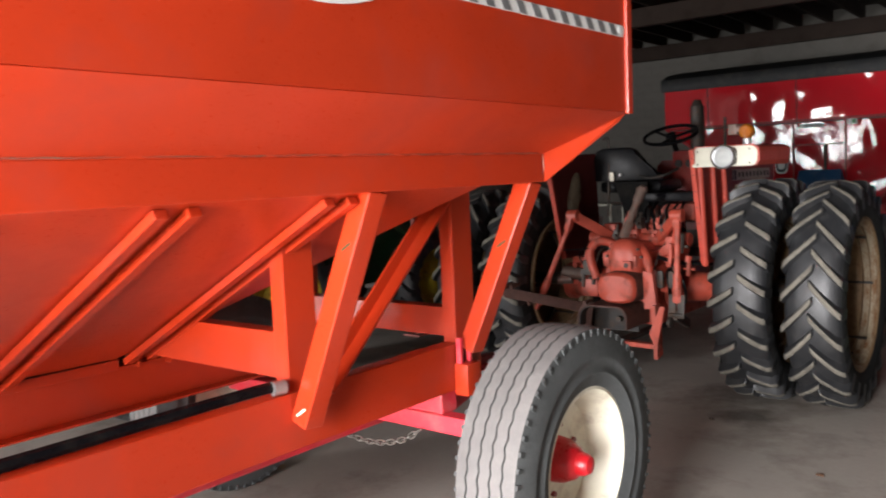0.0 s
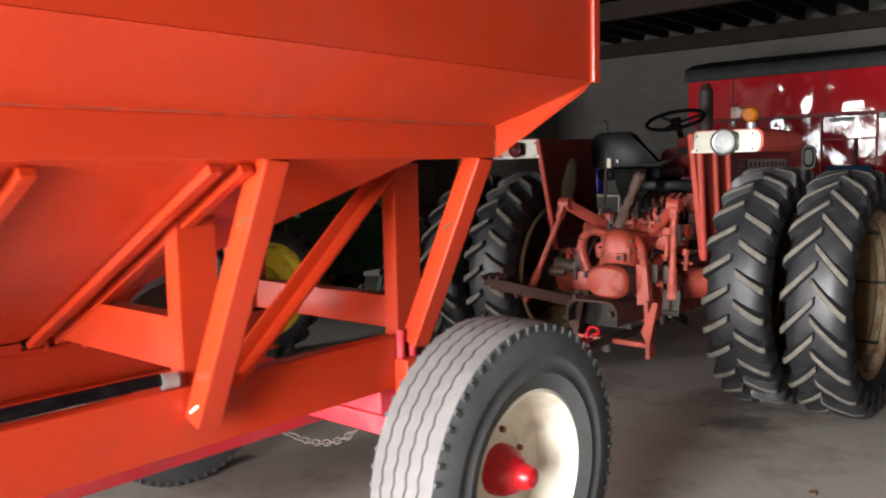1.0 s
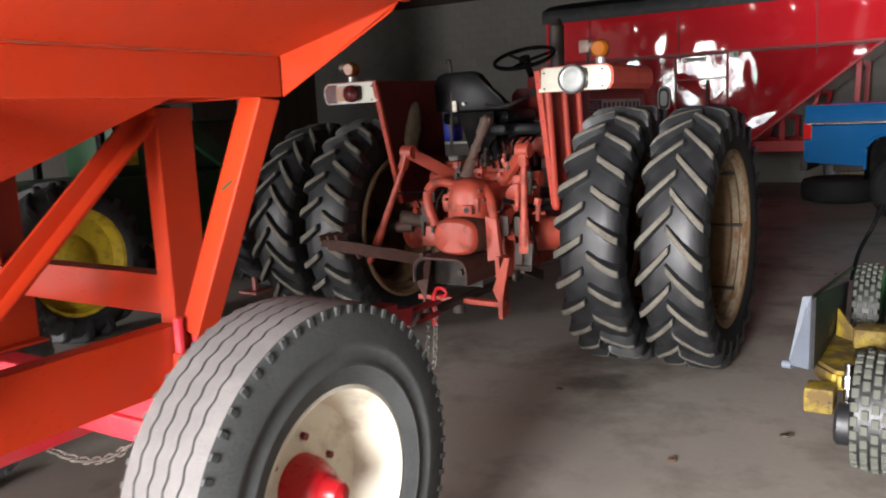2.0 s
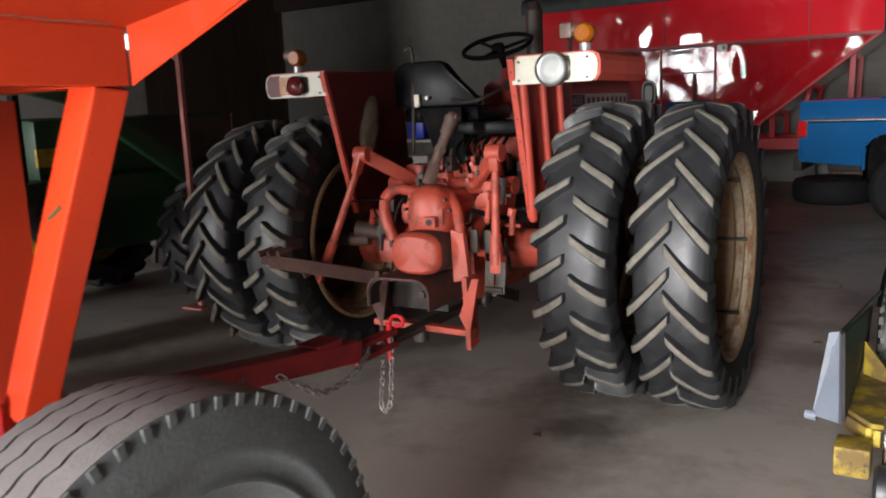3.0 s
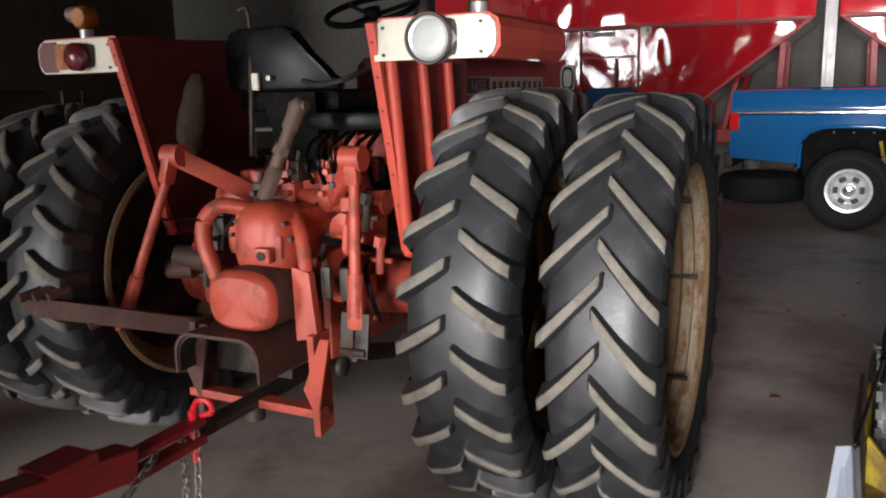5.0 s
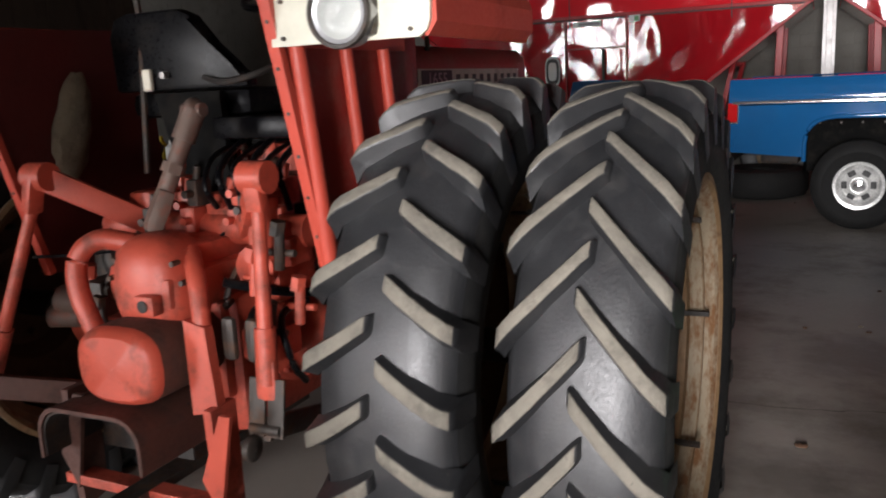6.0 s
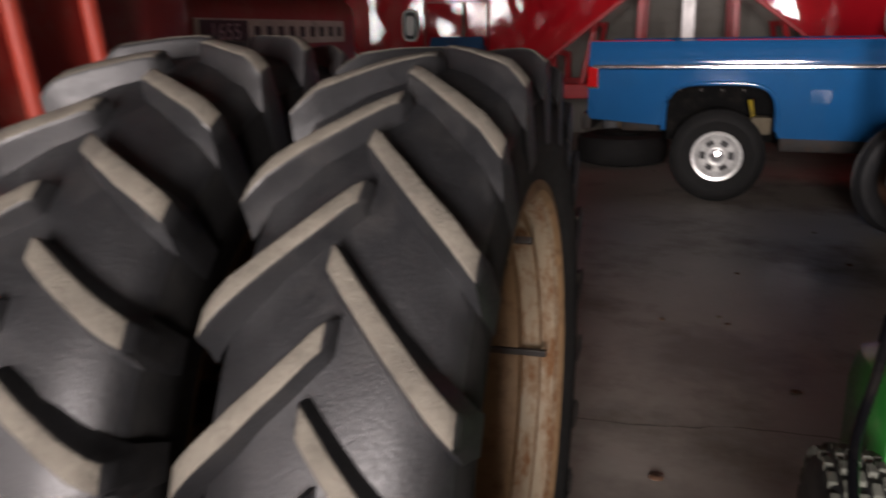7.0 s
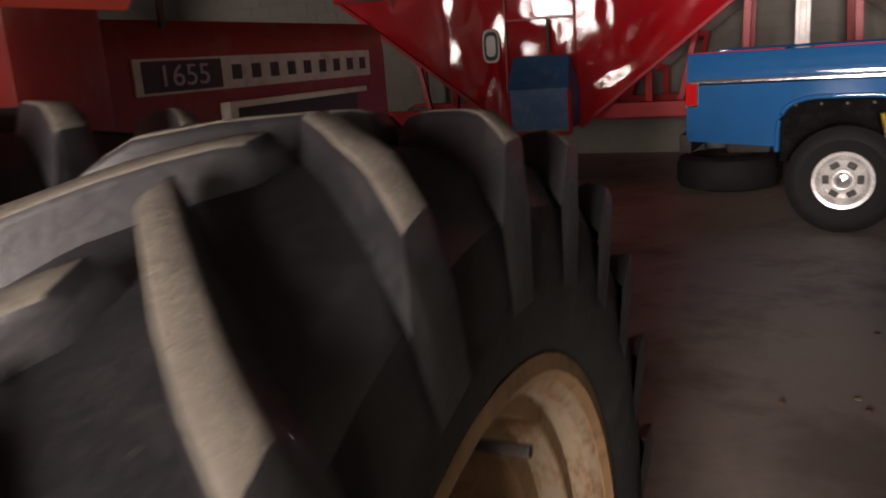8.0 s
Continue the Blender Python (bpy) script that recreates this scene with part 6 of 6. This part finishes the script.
def lawn_tractor():
    t = thing("lawn_tractor", "green and yellow riding mower with a grey discharge chute", "riding mower", (2.90, -0.35, 0))
    for x, y, R in ((-0.10, -1.05, 0.27), (0.75, -1.05, 0.27), (-0.29, 0.72, 0.31), (0.75, 0.72, 0.31)):
        ty = lawn_tyre(R, 0.105 if y < 0 else 0.08, 0.13, t, (x, y, R), x < 0)
        bm = NB()
        lathe(bm, [(-0.085, 0.135), (-0.06, 0.11), (-0.05, 0.03), (-0.07, 0.0)], 24)
        part("rim", bm, YELLOW, ty, "yellow wheel rim", True)
    bm = NB()   # deck
    deck = [(-0.52, -0.45), (-0.40, -0.62), (0.95, -0.62), (1.1, -0.3), (1.1, 0.25), (0.6, 0.42), (-0.25, 0.35), (-0.50, 0.05)]
    slab(bm, deck, 0.10, Matrix.Translation((0.06, 0, 0.25)))
    bmesh.ops.bevel(bm, geom=[e for e in bm.edges], offset=0.02, segments=2, affect="EDGES")
    bmesh.ops.recalc_face_normals(bm, faces=bm.faces[:])
    part("mower_deck", bm, MOWYELLOW, t, "yellow steel mower deck", True)
    bm = NB()
    span(bm, (-0.30, -0.18, 0.30), (-0.05, 0.02, 0.42), 0.03)
    plate(bm, [(-0.40, 0.05, 0.31), (-0.40, 0.10, 0.46), (-0.28, -0.02, 0.34), (-0.30, -0.05, 0.31)], 0.02)
    part("belt_cover", bm, MOWYELLOW, t, "", True)
    bm = NB()
    span(bm, (-0.46, -0.78, 0.12), (-0.32, -0.62, 0.25), 0.02)
    part("caster_bracket", bm, MOWYELLOW, t, "", True)
    block("caster_bracket", (-0.20, -0.80, 0.10), (-0.08, -0.60, 0.24), MOWYELLOW, t, 0.02)
    bm = NB()
    rod(bm, (-0.26, -0.74, 0.10), (-0.26, -0.72, 0.38), 0.022)
    rod(bm, (-0.26, -0.74, 0.26), (-0.26, -0.73, 0.32), 0.032)
    part("caster_stem", bm, CHROME, t, "bright steel caster stem", True)
    bm = NB()
    lathe(bm, [(-0.04, 0.03), (-0.045, 0.09), (-0.03, 0.105), (0.03, 0.105), (0.045, 0.09), (0.04, 0.03)], 24, closed=True)
    bmesh.ops.recalc_face_normals(bm, faces=bm.faces[:])
    cw = part("caster_wheel", bm, RUBBER, t, "", True)
    cw.location = (-0.26, -0.82, 0.105)
    for x, y, r in ((-0.20, -0.30, 0.075), (0.05, -0.42, 0.06), (0.30, -0.30, 0.085)):   # belt pulleys on the deck
        bm = NB()
        lathe(bm, [(0.30, 0.0), (0.30, r), (0.312, r), (0.318, r - 0.012), (0.324, r), (0.336, r), (0.336, 0.02), (0.36, 0.02), (0.36, 0.0)], 28, axis="z", c=(x, y, 0))
        bmesh.ops.recalc_face_normals(bm, faces=bm.faces[:])
        part("belt_pulley", bm, IRONDARK, t, "black greasy belt pulley", True)
    bm = NB()
    for a, b in (((-0.20, -0.375, 0.318), (0.05, -0.48, 0.318)), ((0.05, -0.48, 0.318), (0.30, -0.385, 0.318)), ((-0.20, -0.225, 0.318), (0.30, -0.215, 0.318))):
        beam(bm, a, b, 0.012, 0.010, 0.002)
    part("drive_belt", bm, BLACK, t, "black rubber drive belt")
    bm = NB()   # grey discharge flap folded up, a wedge with a dark inner face
    lo, hi, inner_lo, inner_hi = V(-0.555, -0.62, 0.31), V(-0.515, -0.46, 0.64), V(-0.445, -0.70, 0.32), V(-0.475, -0.45, 0.645)
    plate(bm, [lo, inner_lo, inner_hi, hi], 0.016)
    part("discharge_chute", bm, GREYPL, t, "grey plastic discharge flap folded up")
    bm = NB()
    plate(bm, [inner_lo + V(0.012, 0.01, 0), V(-0.425, 0.62, 0.28), V(-0.41, 0.62, 0.52), inner_hi + V(0.012, 0.01, -0.004)], 0.014)
    part("flap_side", bm, TARP, t, "dark side of the discharge flap")
    bm = NB()
    rod(bm, (-0.585, -0.61, 0.31), (-0.54, -0.62, 0.31), 0.022)
    part("flap_hinge", bm, GREYPL, t, "", True)
    bm = NB()
    beam(bm, (-0.47, -0.45, 0.645), (-0.36, 0.35, 0.66), 0.012, 0.02, 0.003)
    part("flap_edge", bm, BLACK, t)
    bm = NB()   # hand lever rising beside the cowl
    tube(bm, bend([(-0.36, 0.30, 0.60), (-0.34, 0.52, 0.74), (-0.28, 0.66, 0.88), (-0.25, 0.72, 0.97)]), 0.013, 8)
    rod(bm, (-0.255, 0.71, 0.94), (-0.24, 0.74, 1.0), 0.02)
    part("hand_lever", bm, BLACK, t, "black hand lever", True)
    bm = NB()
    span(bm, (-0.21, 0.84, 0.24), (0.62, 1.40, 0.74), 0.12)
    span(bm, (0.02, -0.2, 0.32), (0.66, 0.9, 0.48), 0.06)
    bmesh.ops.recalc_face_normals(bm, faces=bm.faces[:])
    part("body_cowl", bm, GREEN, t, "bright green moulded cowl", True)
    bm = NB()
    span(bm, (-0.12, 0.98, 0.70), (0.50, 1.36, 0.84), 0.06)
    part("engine_cap", bm, BLACK, t, "black cap on the cowl", True)
    bm = NB()
    span(bm, (-0.04, 0.83, 0.36), (0.45, 0.86, 0.48), 0.012)
    part("cowl_opening", bm, INK, t, "dark opening in the cowl")
    bm = NB()
    rod(bm, (0.04, 1.06, 0.84), (0.04, 1.06, 0.91), 0.03)
    part("cap_vent", bm, GALV, t, "", True)
    block("seat_cushion", (0.1, 0.0, 0.48), (0.6, 0.45, 0.58), BLACK, t, 0.05)
    bm = NB()
    span(bm, (0.0, -1.25, 0.2), (0.65, -0.3, 0.32), 0.02)
    part("frame", bm, IRON, t)
    return t


MOWYELLOW = material("dirty_yellow_paint", (0.42, 0.30, 0.02), 0.45, dirt=(0.10, 0.06, 0.02), dirt_amount=0.92, scale=4, dirt_scale=6, dirt_lo=0.34, dirt_w=0.2, bump=0.15, chips=((0.05, 0.04, 0.03), 30, 0.62))
TURF = material("turf_lug_rubber", (0.11, 0.115, 0.095), 0.85, bump=0.2, var=0.2)
lawn_tractor()


# ---------------------------------------------------------------- row-crop tractor near the pickup (only its wheels and post show)
def parked_tractor():
    t = thing("old_tractor", "old faded green tractor with rusty wheels and an upright steel post", "tractor", (4.0, 5.0, 0))
    for x, y, R in ((0.0, 0.66, 0.48), (0.18, -0.72, 0.48)):
        bm = NB()
        lathe(bm, [(-0.07, R - 0.17), (-0.10, R - 0.11), (-0.085, R - 0.03), (-0.03, R), (-0.02, R - 0.012), (0.02, R - 0.012), (0.03, R), (0.085, R - 0.03), (0.10, R - 0.11), (0.07, R - 0.17)], 56, axis="y", closed=True)
        bmesh.ops.recalc_face_normals(bm, faces=bm.faces[:])
        ty = part("tyre", bm, RUBBER, t, "thin black front tyre with a dusty tread", True)
        ty.location = (x, y, R)
        ty.rotation_euler = (0, 0, radians(16))
        bm = NB()
        lathe(bm, [(-0.075, R - 0.16), (-0.06, R - 0.18), (-0.02, R - 0.20), (0.02, 0.14), (-0.04, 0.10), (-0.07, 0.06), (-0.08, 0.0)], 36, axis="y")
        part("rim", bm, RUSTY, ty, "rusty brown rim", True)
    bm = NB()
    span(bm, (-0.06, -0.62, 0.42), (0.16, 0.55, 0.56), 0.02)
    span(bm, (-0.30, -0.12, 0.50), (0.1, 0.04, 0.72), 0.02)
    part("front_axle", bm, PALEGREEN, t, "pale worn green axle")
    bm = NB()
    span(bm, (-0.33, -0.06, 0.52), (-0.25, 0.04, 0.93), 0.008)
    span(bm, (-0.33, -0.02, 0.93), (-0.26, 0.06, 2.7), 0.006)
    part("upright_post", bm, PALEGREEN, t, "pale green upright post")
    bm = NB()
    span(bm, (-0.255, -0.05, 0.9), (-0.19, -0.035, 2.7), 0.003)
    span(bm, (-0.205, -0.034, 0.9), (-0.19, 0.05, 2.7), 0.003)
    part("angle_post", bm, DULLPLATE, t, "grey steel angle beside the post")
    for k in range(3):
        bm = NB()
        tube(bm, bend([(-0.17, 0.02, 1.05 - 0.03 * k), (-0.12, -0.04, 1.0 - 0.05 * k), (-0.08, -0.02, 0.85 - 0.03 * k), (-0.10, 0.02, 0.75)]), 0.005, 6)
        part("twine", bm, PAPER, t, "white twine", True)
    block("engine", (0.35, -0.42, 0.62), (2.0, 0.30, 1.35), DKGREEN, t, 0.08)
    block("hood", (0.30, -0.36, 1.35), (2.0, 0.24, 1.62), DKGREEN, t, 0.1)
    for y in (-1.0, 0.9):
        bm = NB()
        lathe(bm, [(-0.14, 0.42), (-0.18, 0.55), (-0.14, 0.70), (0, 0.74), (0.14, 0.70), (0.18, 0.55), (0.14, 0.42)], 48, axis="y", closed=True)
        bmesh.ops.recalc_face_normals(bm, faces=bm.faces[:])
        ty = part("rear_tyre", bm, RUBBER, t, "", True)
        ty.location = (2.6, y, 0.74)
        bm = NB()
        lathe(bm, [(-0.12, 0.43), (-0.04, 0.38), (0.0, 0.12), (-0.08, 0.0)], 36, axis="y")
        part("rear_rim", bm, RUSTY, ty, "", True)
    block("rear_housing", (2.0, -0.95, 0.6), (2.9, 0.85, 1.1), DKGREEN, t, 0.06)


parked_tractor()


# ---------------------------------------------------------------- dark machines along the left
def green_tractor():
    t = thing("green_tractor", "dark green tractor with yellow wheels in the shade", "tractor", (-3.1, -1.5, 0))
    for x, y, R in ((0.1, 0, 0.66), (0.1, 2.3, 0.6), (-1.6, 0, 0.66), (-1.6, 2.3, 0.6)):
        ty = part("tyre", lug_tyre(R, 0.19, R - 0.24, 18, 0.02, -0.25, 0.045), [RUBBER, RUBBER], t, "", 62)
        ty.location = (x, y, R - 0.01)
        bm = NB()
        s = 1 if x > 0 else -1
        lathe(bm, [(s * 0.15, R - 0.22), (s * 0.14, R - 0.25), (s * 0.05, R - 0.28), (s * 0.02, 0.22), (s * 0.08, 0.14), (s * 0.10, 0.0)], 40)
        part("rim", bm, YELLOW, ty, "yellow dished wheel", True)
    bm = NB()
    span(bm, (-1.35, -0.6, 0.6), (-0.25, 2.9, 1.25), 0.06)
    span(bm, (-1.2, 0.9, 1.2), (-0.4, 3.1, 1.75), 0.1)
    part("body", bm, DKGREEN, t, "dark green body", True)
    bm = NB()
    span(bm, (-0.42, 0.9, 1.35), (-0.393, 1.15, 1.5), 0.003)
    part("badge", bm, YELLOW, t, "small yellow and black badge")
    bm = NB()
    for a, b in (((-0.2, 1.2, 1.9), (-0.1, 2.6, 0.9)), ((-0.2, 0.4, 2.1), (-0.15, 1.2, 1.9)), ((-0.25, -0.4, 1.9), (-0.2, 0.4, 2.1))):
        beam(bm, a, b, 0.1, 0.16, 0.015)
    part("loader_arm", bm, DKGREEN, t, "dark green loader arm")
    for p, q in (((-1.3, -0.55, 1.25), (-1.3, -0.5, 2.4)), ((-0.3, -0.55, 1.25), (-0.3, -0.5, 2.4)), ((-1.3, 0.7, 1.25), (-1.3, 0.7, 2.4)), ((-0.3, 0.7, 1.25), (-0.3, 0.7, 2.4))):
        bar("cab_post", p, q, 0.06, 0.06, BLACK, t)
    block("cab_roof", (-1.4, -0.65, 2.4), (-0.2, 0.85, 2.52), DKGREEN, t, 0.04)


green_tractor()


def leaning_implement():
    t = thing("leaning_implement", "dark steel implement with yellow panels against the wall", "implement", (-5.6, 1.6, 0))
    for k in range(5):
        bar("upright", (-0.5 + 0.28 * k, 0.1 * k, 0.0), (-0.6 + 0.30 * k, 0.2 * k, 1.7 - 0.15 * (k % 2)), 0.07, 0.05, IRON if k % 2 else DKGREEN, t)
    bm = NB()
    span(bm, (0.0, 0.0, 0.75), (0.22, 0.06, 1.35), 0.02)
    part("yellow_panel", bm, YELLOW, t, "yellow metal panel")
    bar("cross_bar", (-0.6, 0.0, 0.25), (0.8, 0.4, 0.3), 0.1, 0.1, IRON, t)
    bar("cross_bar", (-0.6, 0.0, 1.1), (0.8, 0.4, 1.15), 0.07, 0.07, DKGREEN, t)


leaning_implement()


def storage_rack():
    """White rack with a blue jug, seen behind the tractor's seat."""
    r = thing("storage_rack", "white painted metal rack on the floor", "rack", (-2.2, 3.2, 0))
    for x in (-0.44, 0.44):
        for y in (-0.18, 0.18):
            bar("leg", (x, y, 0), (x, y, 1.34), 0.03, 0.03, WHITE, r)
    for z in (0.35, 0.95, 1.33):
        block("shelf", (-0.48, -0.21, z), (0.48, 0.21, z + 0.03), WHITE, r, 0.006)
    bm = NB()
    span(bm, (-0.11, -0.12, 0), (0.11, 0.12, 0.28), 0.04)
    rod(bm, (0, 0, 0.28), (0, 0, 0.36), 0.04)
    ob = part("blue_jug", bm, BRIGHTBLUE, None, "", True)
    ob.location = (-2.2, 3.2, 1.361)
    tagged(ob, "bright blue plastic jug on the white rack", "jug")
    bm = NB()
    span(bm, (-0.16, -0.14, 0), (0.16, 0.14, 0.2), 0.01)
    ob = part("carton", bm, PAPER, None)
    ob.location = (-2.2, 3.2, 0.981)
    tagged(ob, "pale cardboard carton on the white rack", "box")


storage_rack()


def work_bench():
    b = thing("work_bench", "dark timber bench with bottles and tools along the far wall", "bench", (-5.2, 5.2, 0))
    block("top", (-1.0, -0.4, 0.9), (1.0, 0.4, 0.96), OLDWOOD, b, 0.008)
    for x in (-0.9, 0.9):
        for y in (-0.32, 0.32):
            bar("leg", (x, y, 0), (x, y, 0.9), 0.08, 0.08, OLDWOOD, b)
    rr = random.Random(8)
    for k in range(6):
        h, r = rr.uniform(0.2, 0.36), rr.uniform(0.045, 0.09)
        bm = NB()
        lathe(bm, [(0, 0), (0, r), (h * 0.65, r), (h * 0.8, r * 0.45), (h, r * 0.4), (h, 0)], 20, axis="z")
        bmesh.ops.recalc_face_normals(bm, faces=bm.faces[:])
        ob = part("bottle", bm, (PAPER, GALV, DULLBLUE, YELLOW, PAPER, GALV)[k], None, "", True)
        ob.location = (-5.9 + 0.28 * k, 5.1 + rr.uniform(-0.15, 0.15), 0.961)
        tagged(ob, "plastic shop bottle standing on the bench", "bottle", group="bottles on the bench")


work_bench()


def west_bay():
    """Whitewashed part of the left wall with a strip lamp."""
    bm = NB()
    span(bm, (-7.6, -5.0, 0.0), (-7.5, 3.9, CEIL - 0.25), 0.0)
    tagged(part("wall_panel", bm, BLOCK), "pale whitewashed wall panel beside the dark boards", "wall", kind="structure")
    bm = NB()
    span(bm, (-7.497, 2.95, 2.74), (-7.46, 3.75, 2.95))
    g = part("window_1", bm, DAYPANE)
    tagged(g, "small bright window in the whitewashed wall", "window", kind="structure")


west_bay()


def floor_litter():
    rr = random.Random(12)
    spots = [(1.05, -1.0), (2.48, 3.1), (2.11, 3.1), (2.44, 3.22), (2.37, -1.2), (2.39, -1.17), (1.95, -1.72), (2.125, 1.24), (3.4, 4.6), (2.6, 4.2), (4.0, -2.6), (2.9, -3.9), (3.6, -3.2), (2.75, 2.2), (1.9, 8.6), (3.3, 5.6)]
    for x, y in spots:
        bm = NB()
        ball(bm, (0, 0, 0), 0.02 * rr.uniform(0.6, 1.3), (1.2, 0.8, 0.35), 5)
        for v in bm.verts:
            v.co += Vector((rr.uniform(-1, 1), rr.uniform(-1, 1), rr.uniform(-1, 1))) * 0.003
        ob = part("dirt_crumb", bm, rr.choice((IRON, RUSTY, CANVAS)), None, "", False)
        ob.location = (x, y, 0.006)
        tagged(ob, "small dry crumb of dirt on the concrete", "debris", group="crumbs on the floor")


floor_litter()


def spare_wheel():
    """A truck wheel standing on its tread behind the grain wagon."""
    t = thing("spare_wheel", "worn grey truck wheel with a red hub standing on the floor", "wheel", (-2.75, -3.2, 0))
    ty = part("tyre", ribbed_tyre(0.44, 0.14, 0.25), [TRUCKSIDE, TREAD], t, "", True)
    ty.location = (0, 0, 0.44)
    part("rim", wagon_rim(0.25, 0.14, 1), CREAM, ty, "", True)
    bm = NB()
    lathe(bm, [(-0.03, 0.1), (0.03, 0.09), (0.1, 0.06), (0.13, 0.0)], 24)
    part("hub", bm, HUBRED, ty, "red hub", True)


spare_wheel()


def shop_shelf():
    """Narrow shelf with bottles in the dark corner."""
    t = thing("shop_shelf", "dark narrow shop shelf against the whitewashed wall", "shelf", (-5.9, 3.45, 0))
    for x in (-0.45, 0.45):
        for y in (-0.14, 0.14):
            bar("upright", (x, y, 0), (x, y, 1.75), 0.04, 0.04, OLDWOOD, t)
    for z in (0.3, 0.72, 1.08, 1.36):
        block("shelf", (-0.5, -0.18, z), (0.5, 0.18, z + 0.025), OLDWOOD, t, 0.004)
    rr = random.Random(31)
    for k, (x, z, h, r, mt) in enumerate(((-0.08, 1.385, 0.30, 0.055, PAPER), (-0.28, 1.385, 0.14, 0.06, GALV), (0.14, 1.385, 0.16, 0.05, DULLBLUE), (-0.34, 1.105, 0.20, 0.07, GALV), (-0.18, 1.105, 0.22, 0.06, PAPER), (0.0, 1.105, 0.18, 0.06, DULLBLUE), (0.2, 1.105, 0.2, 0.07, GALV), (0.36, 1.385, 0.2, 0.05, YELLOW), (-0.2, 0.745, 0.22, 0.09, GALV), (0.15, 0.745, 0.2, 0.09, PAPER))):
        bm = NB()
        lathe(bm, [(0, 0), (0, r), (h * 0.65, r), (h * 0.8, r * 0.45), (h, r * 0.4), (h, 0)], 20, axis="z")
        bmesh.ops.recalc_face_normals(bm, faces=bm.faces[:])
        ob = part("bottle", bm, mt, None, "", True)
        ob.location = (-5.9 + x, 3.45 + rr.uniform(-0.05, 0.05), z + 0.001)
        tagged(ob, "plastic oil bottle standing on the shop shelf", "bottle", group="bottles on the shelf")


shop_shelf()
wall_blocks()
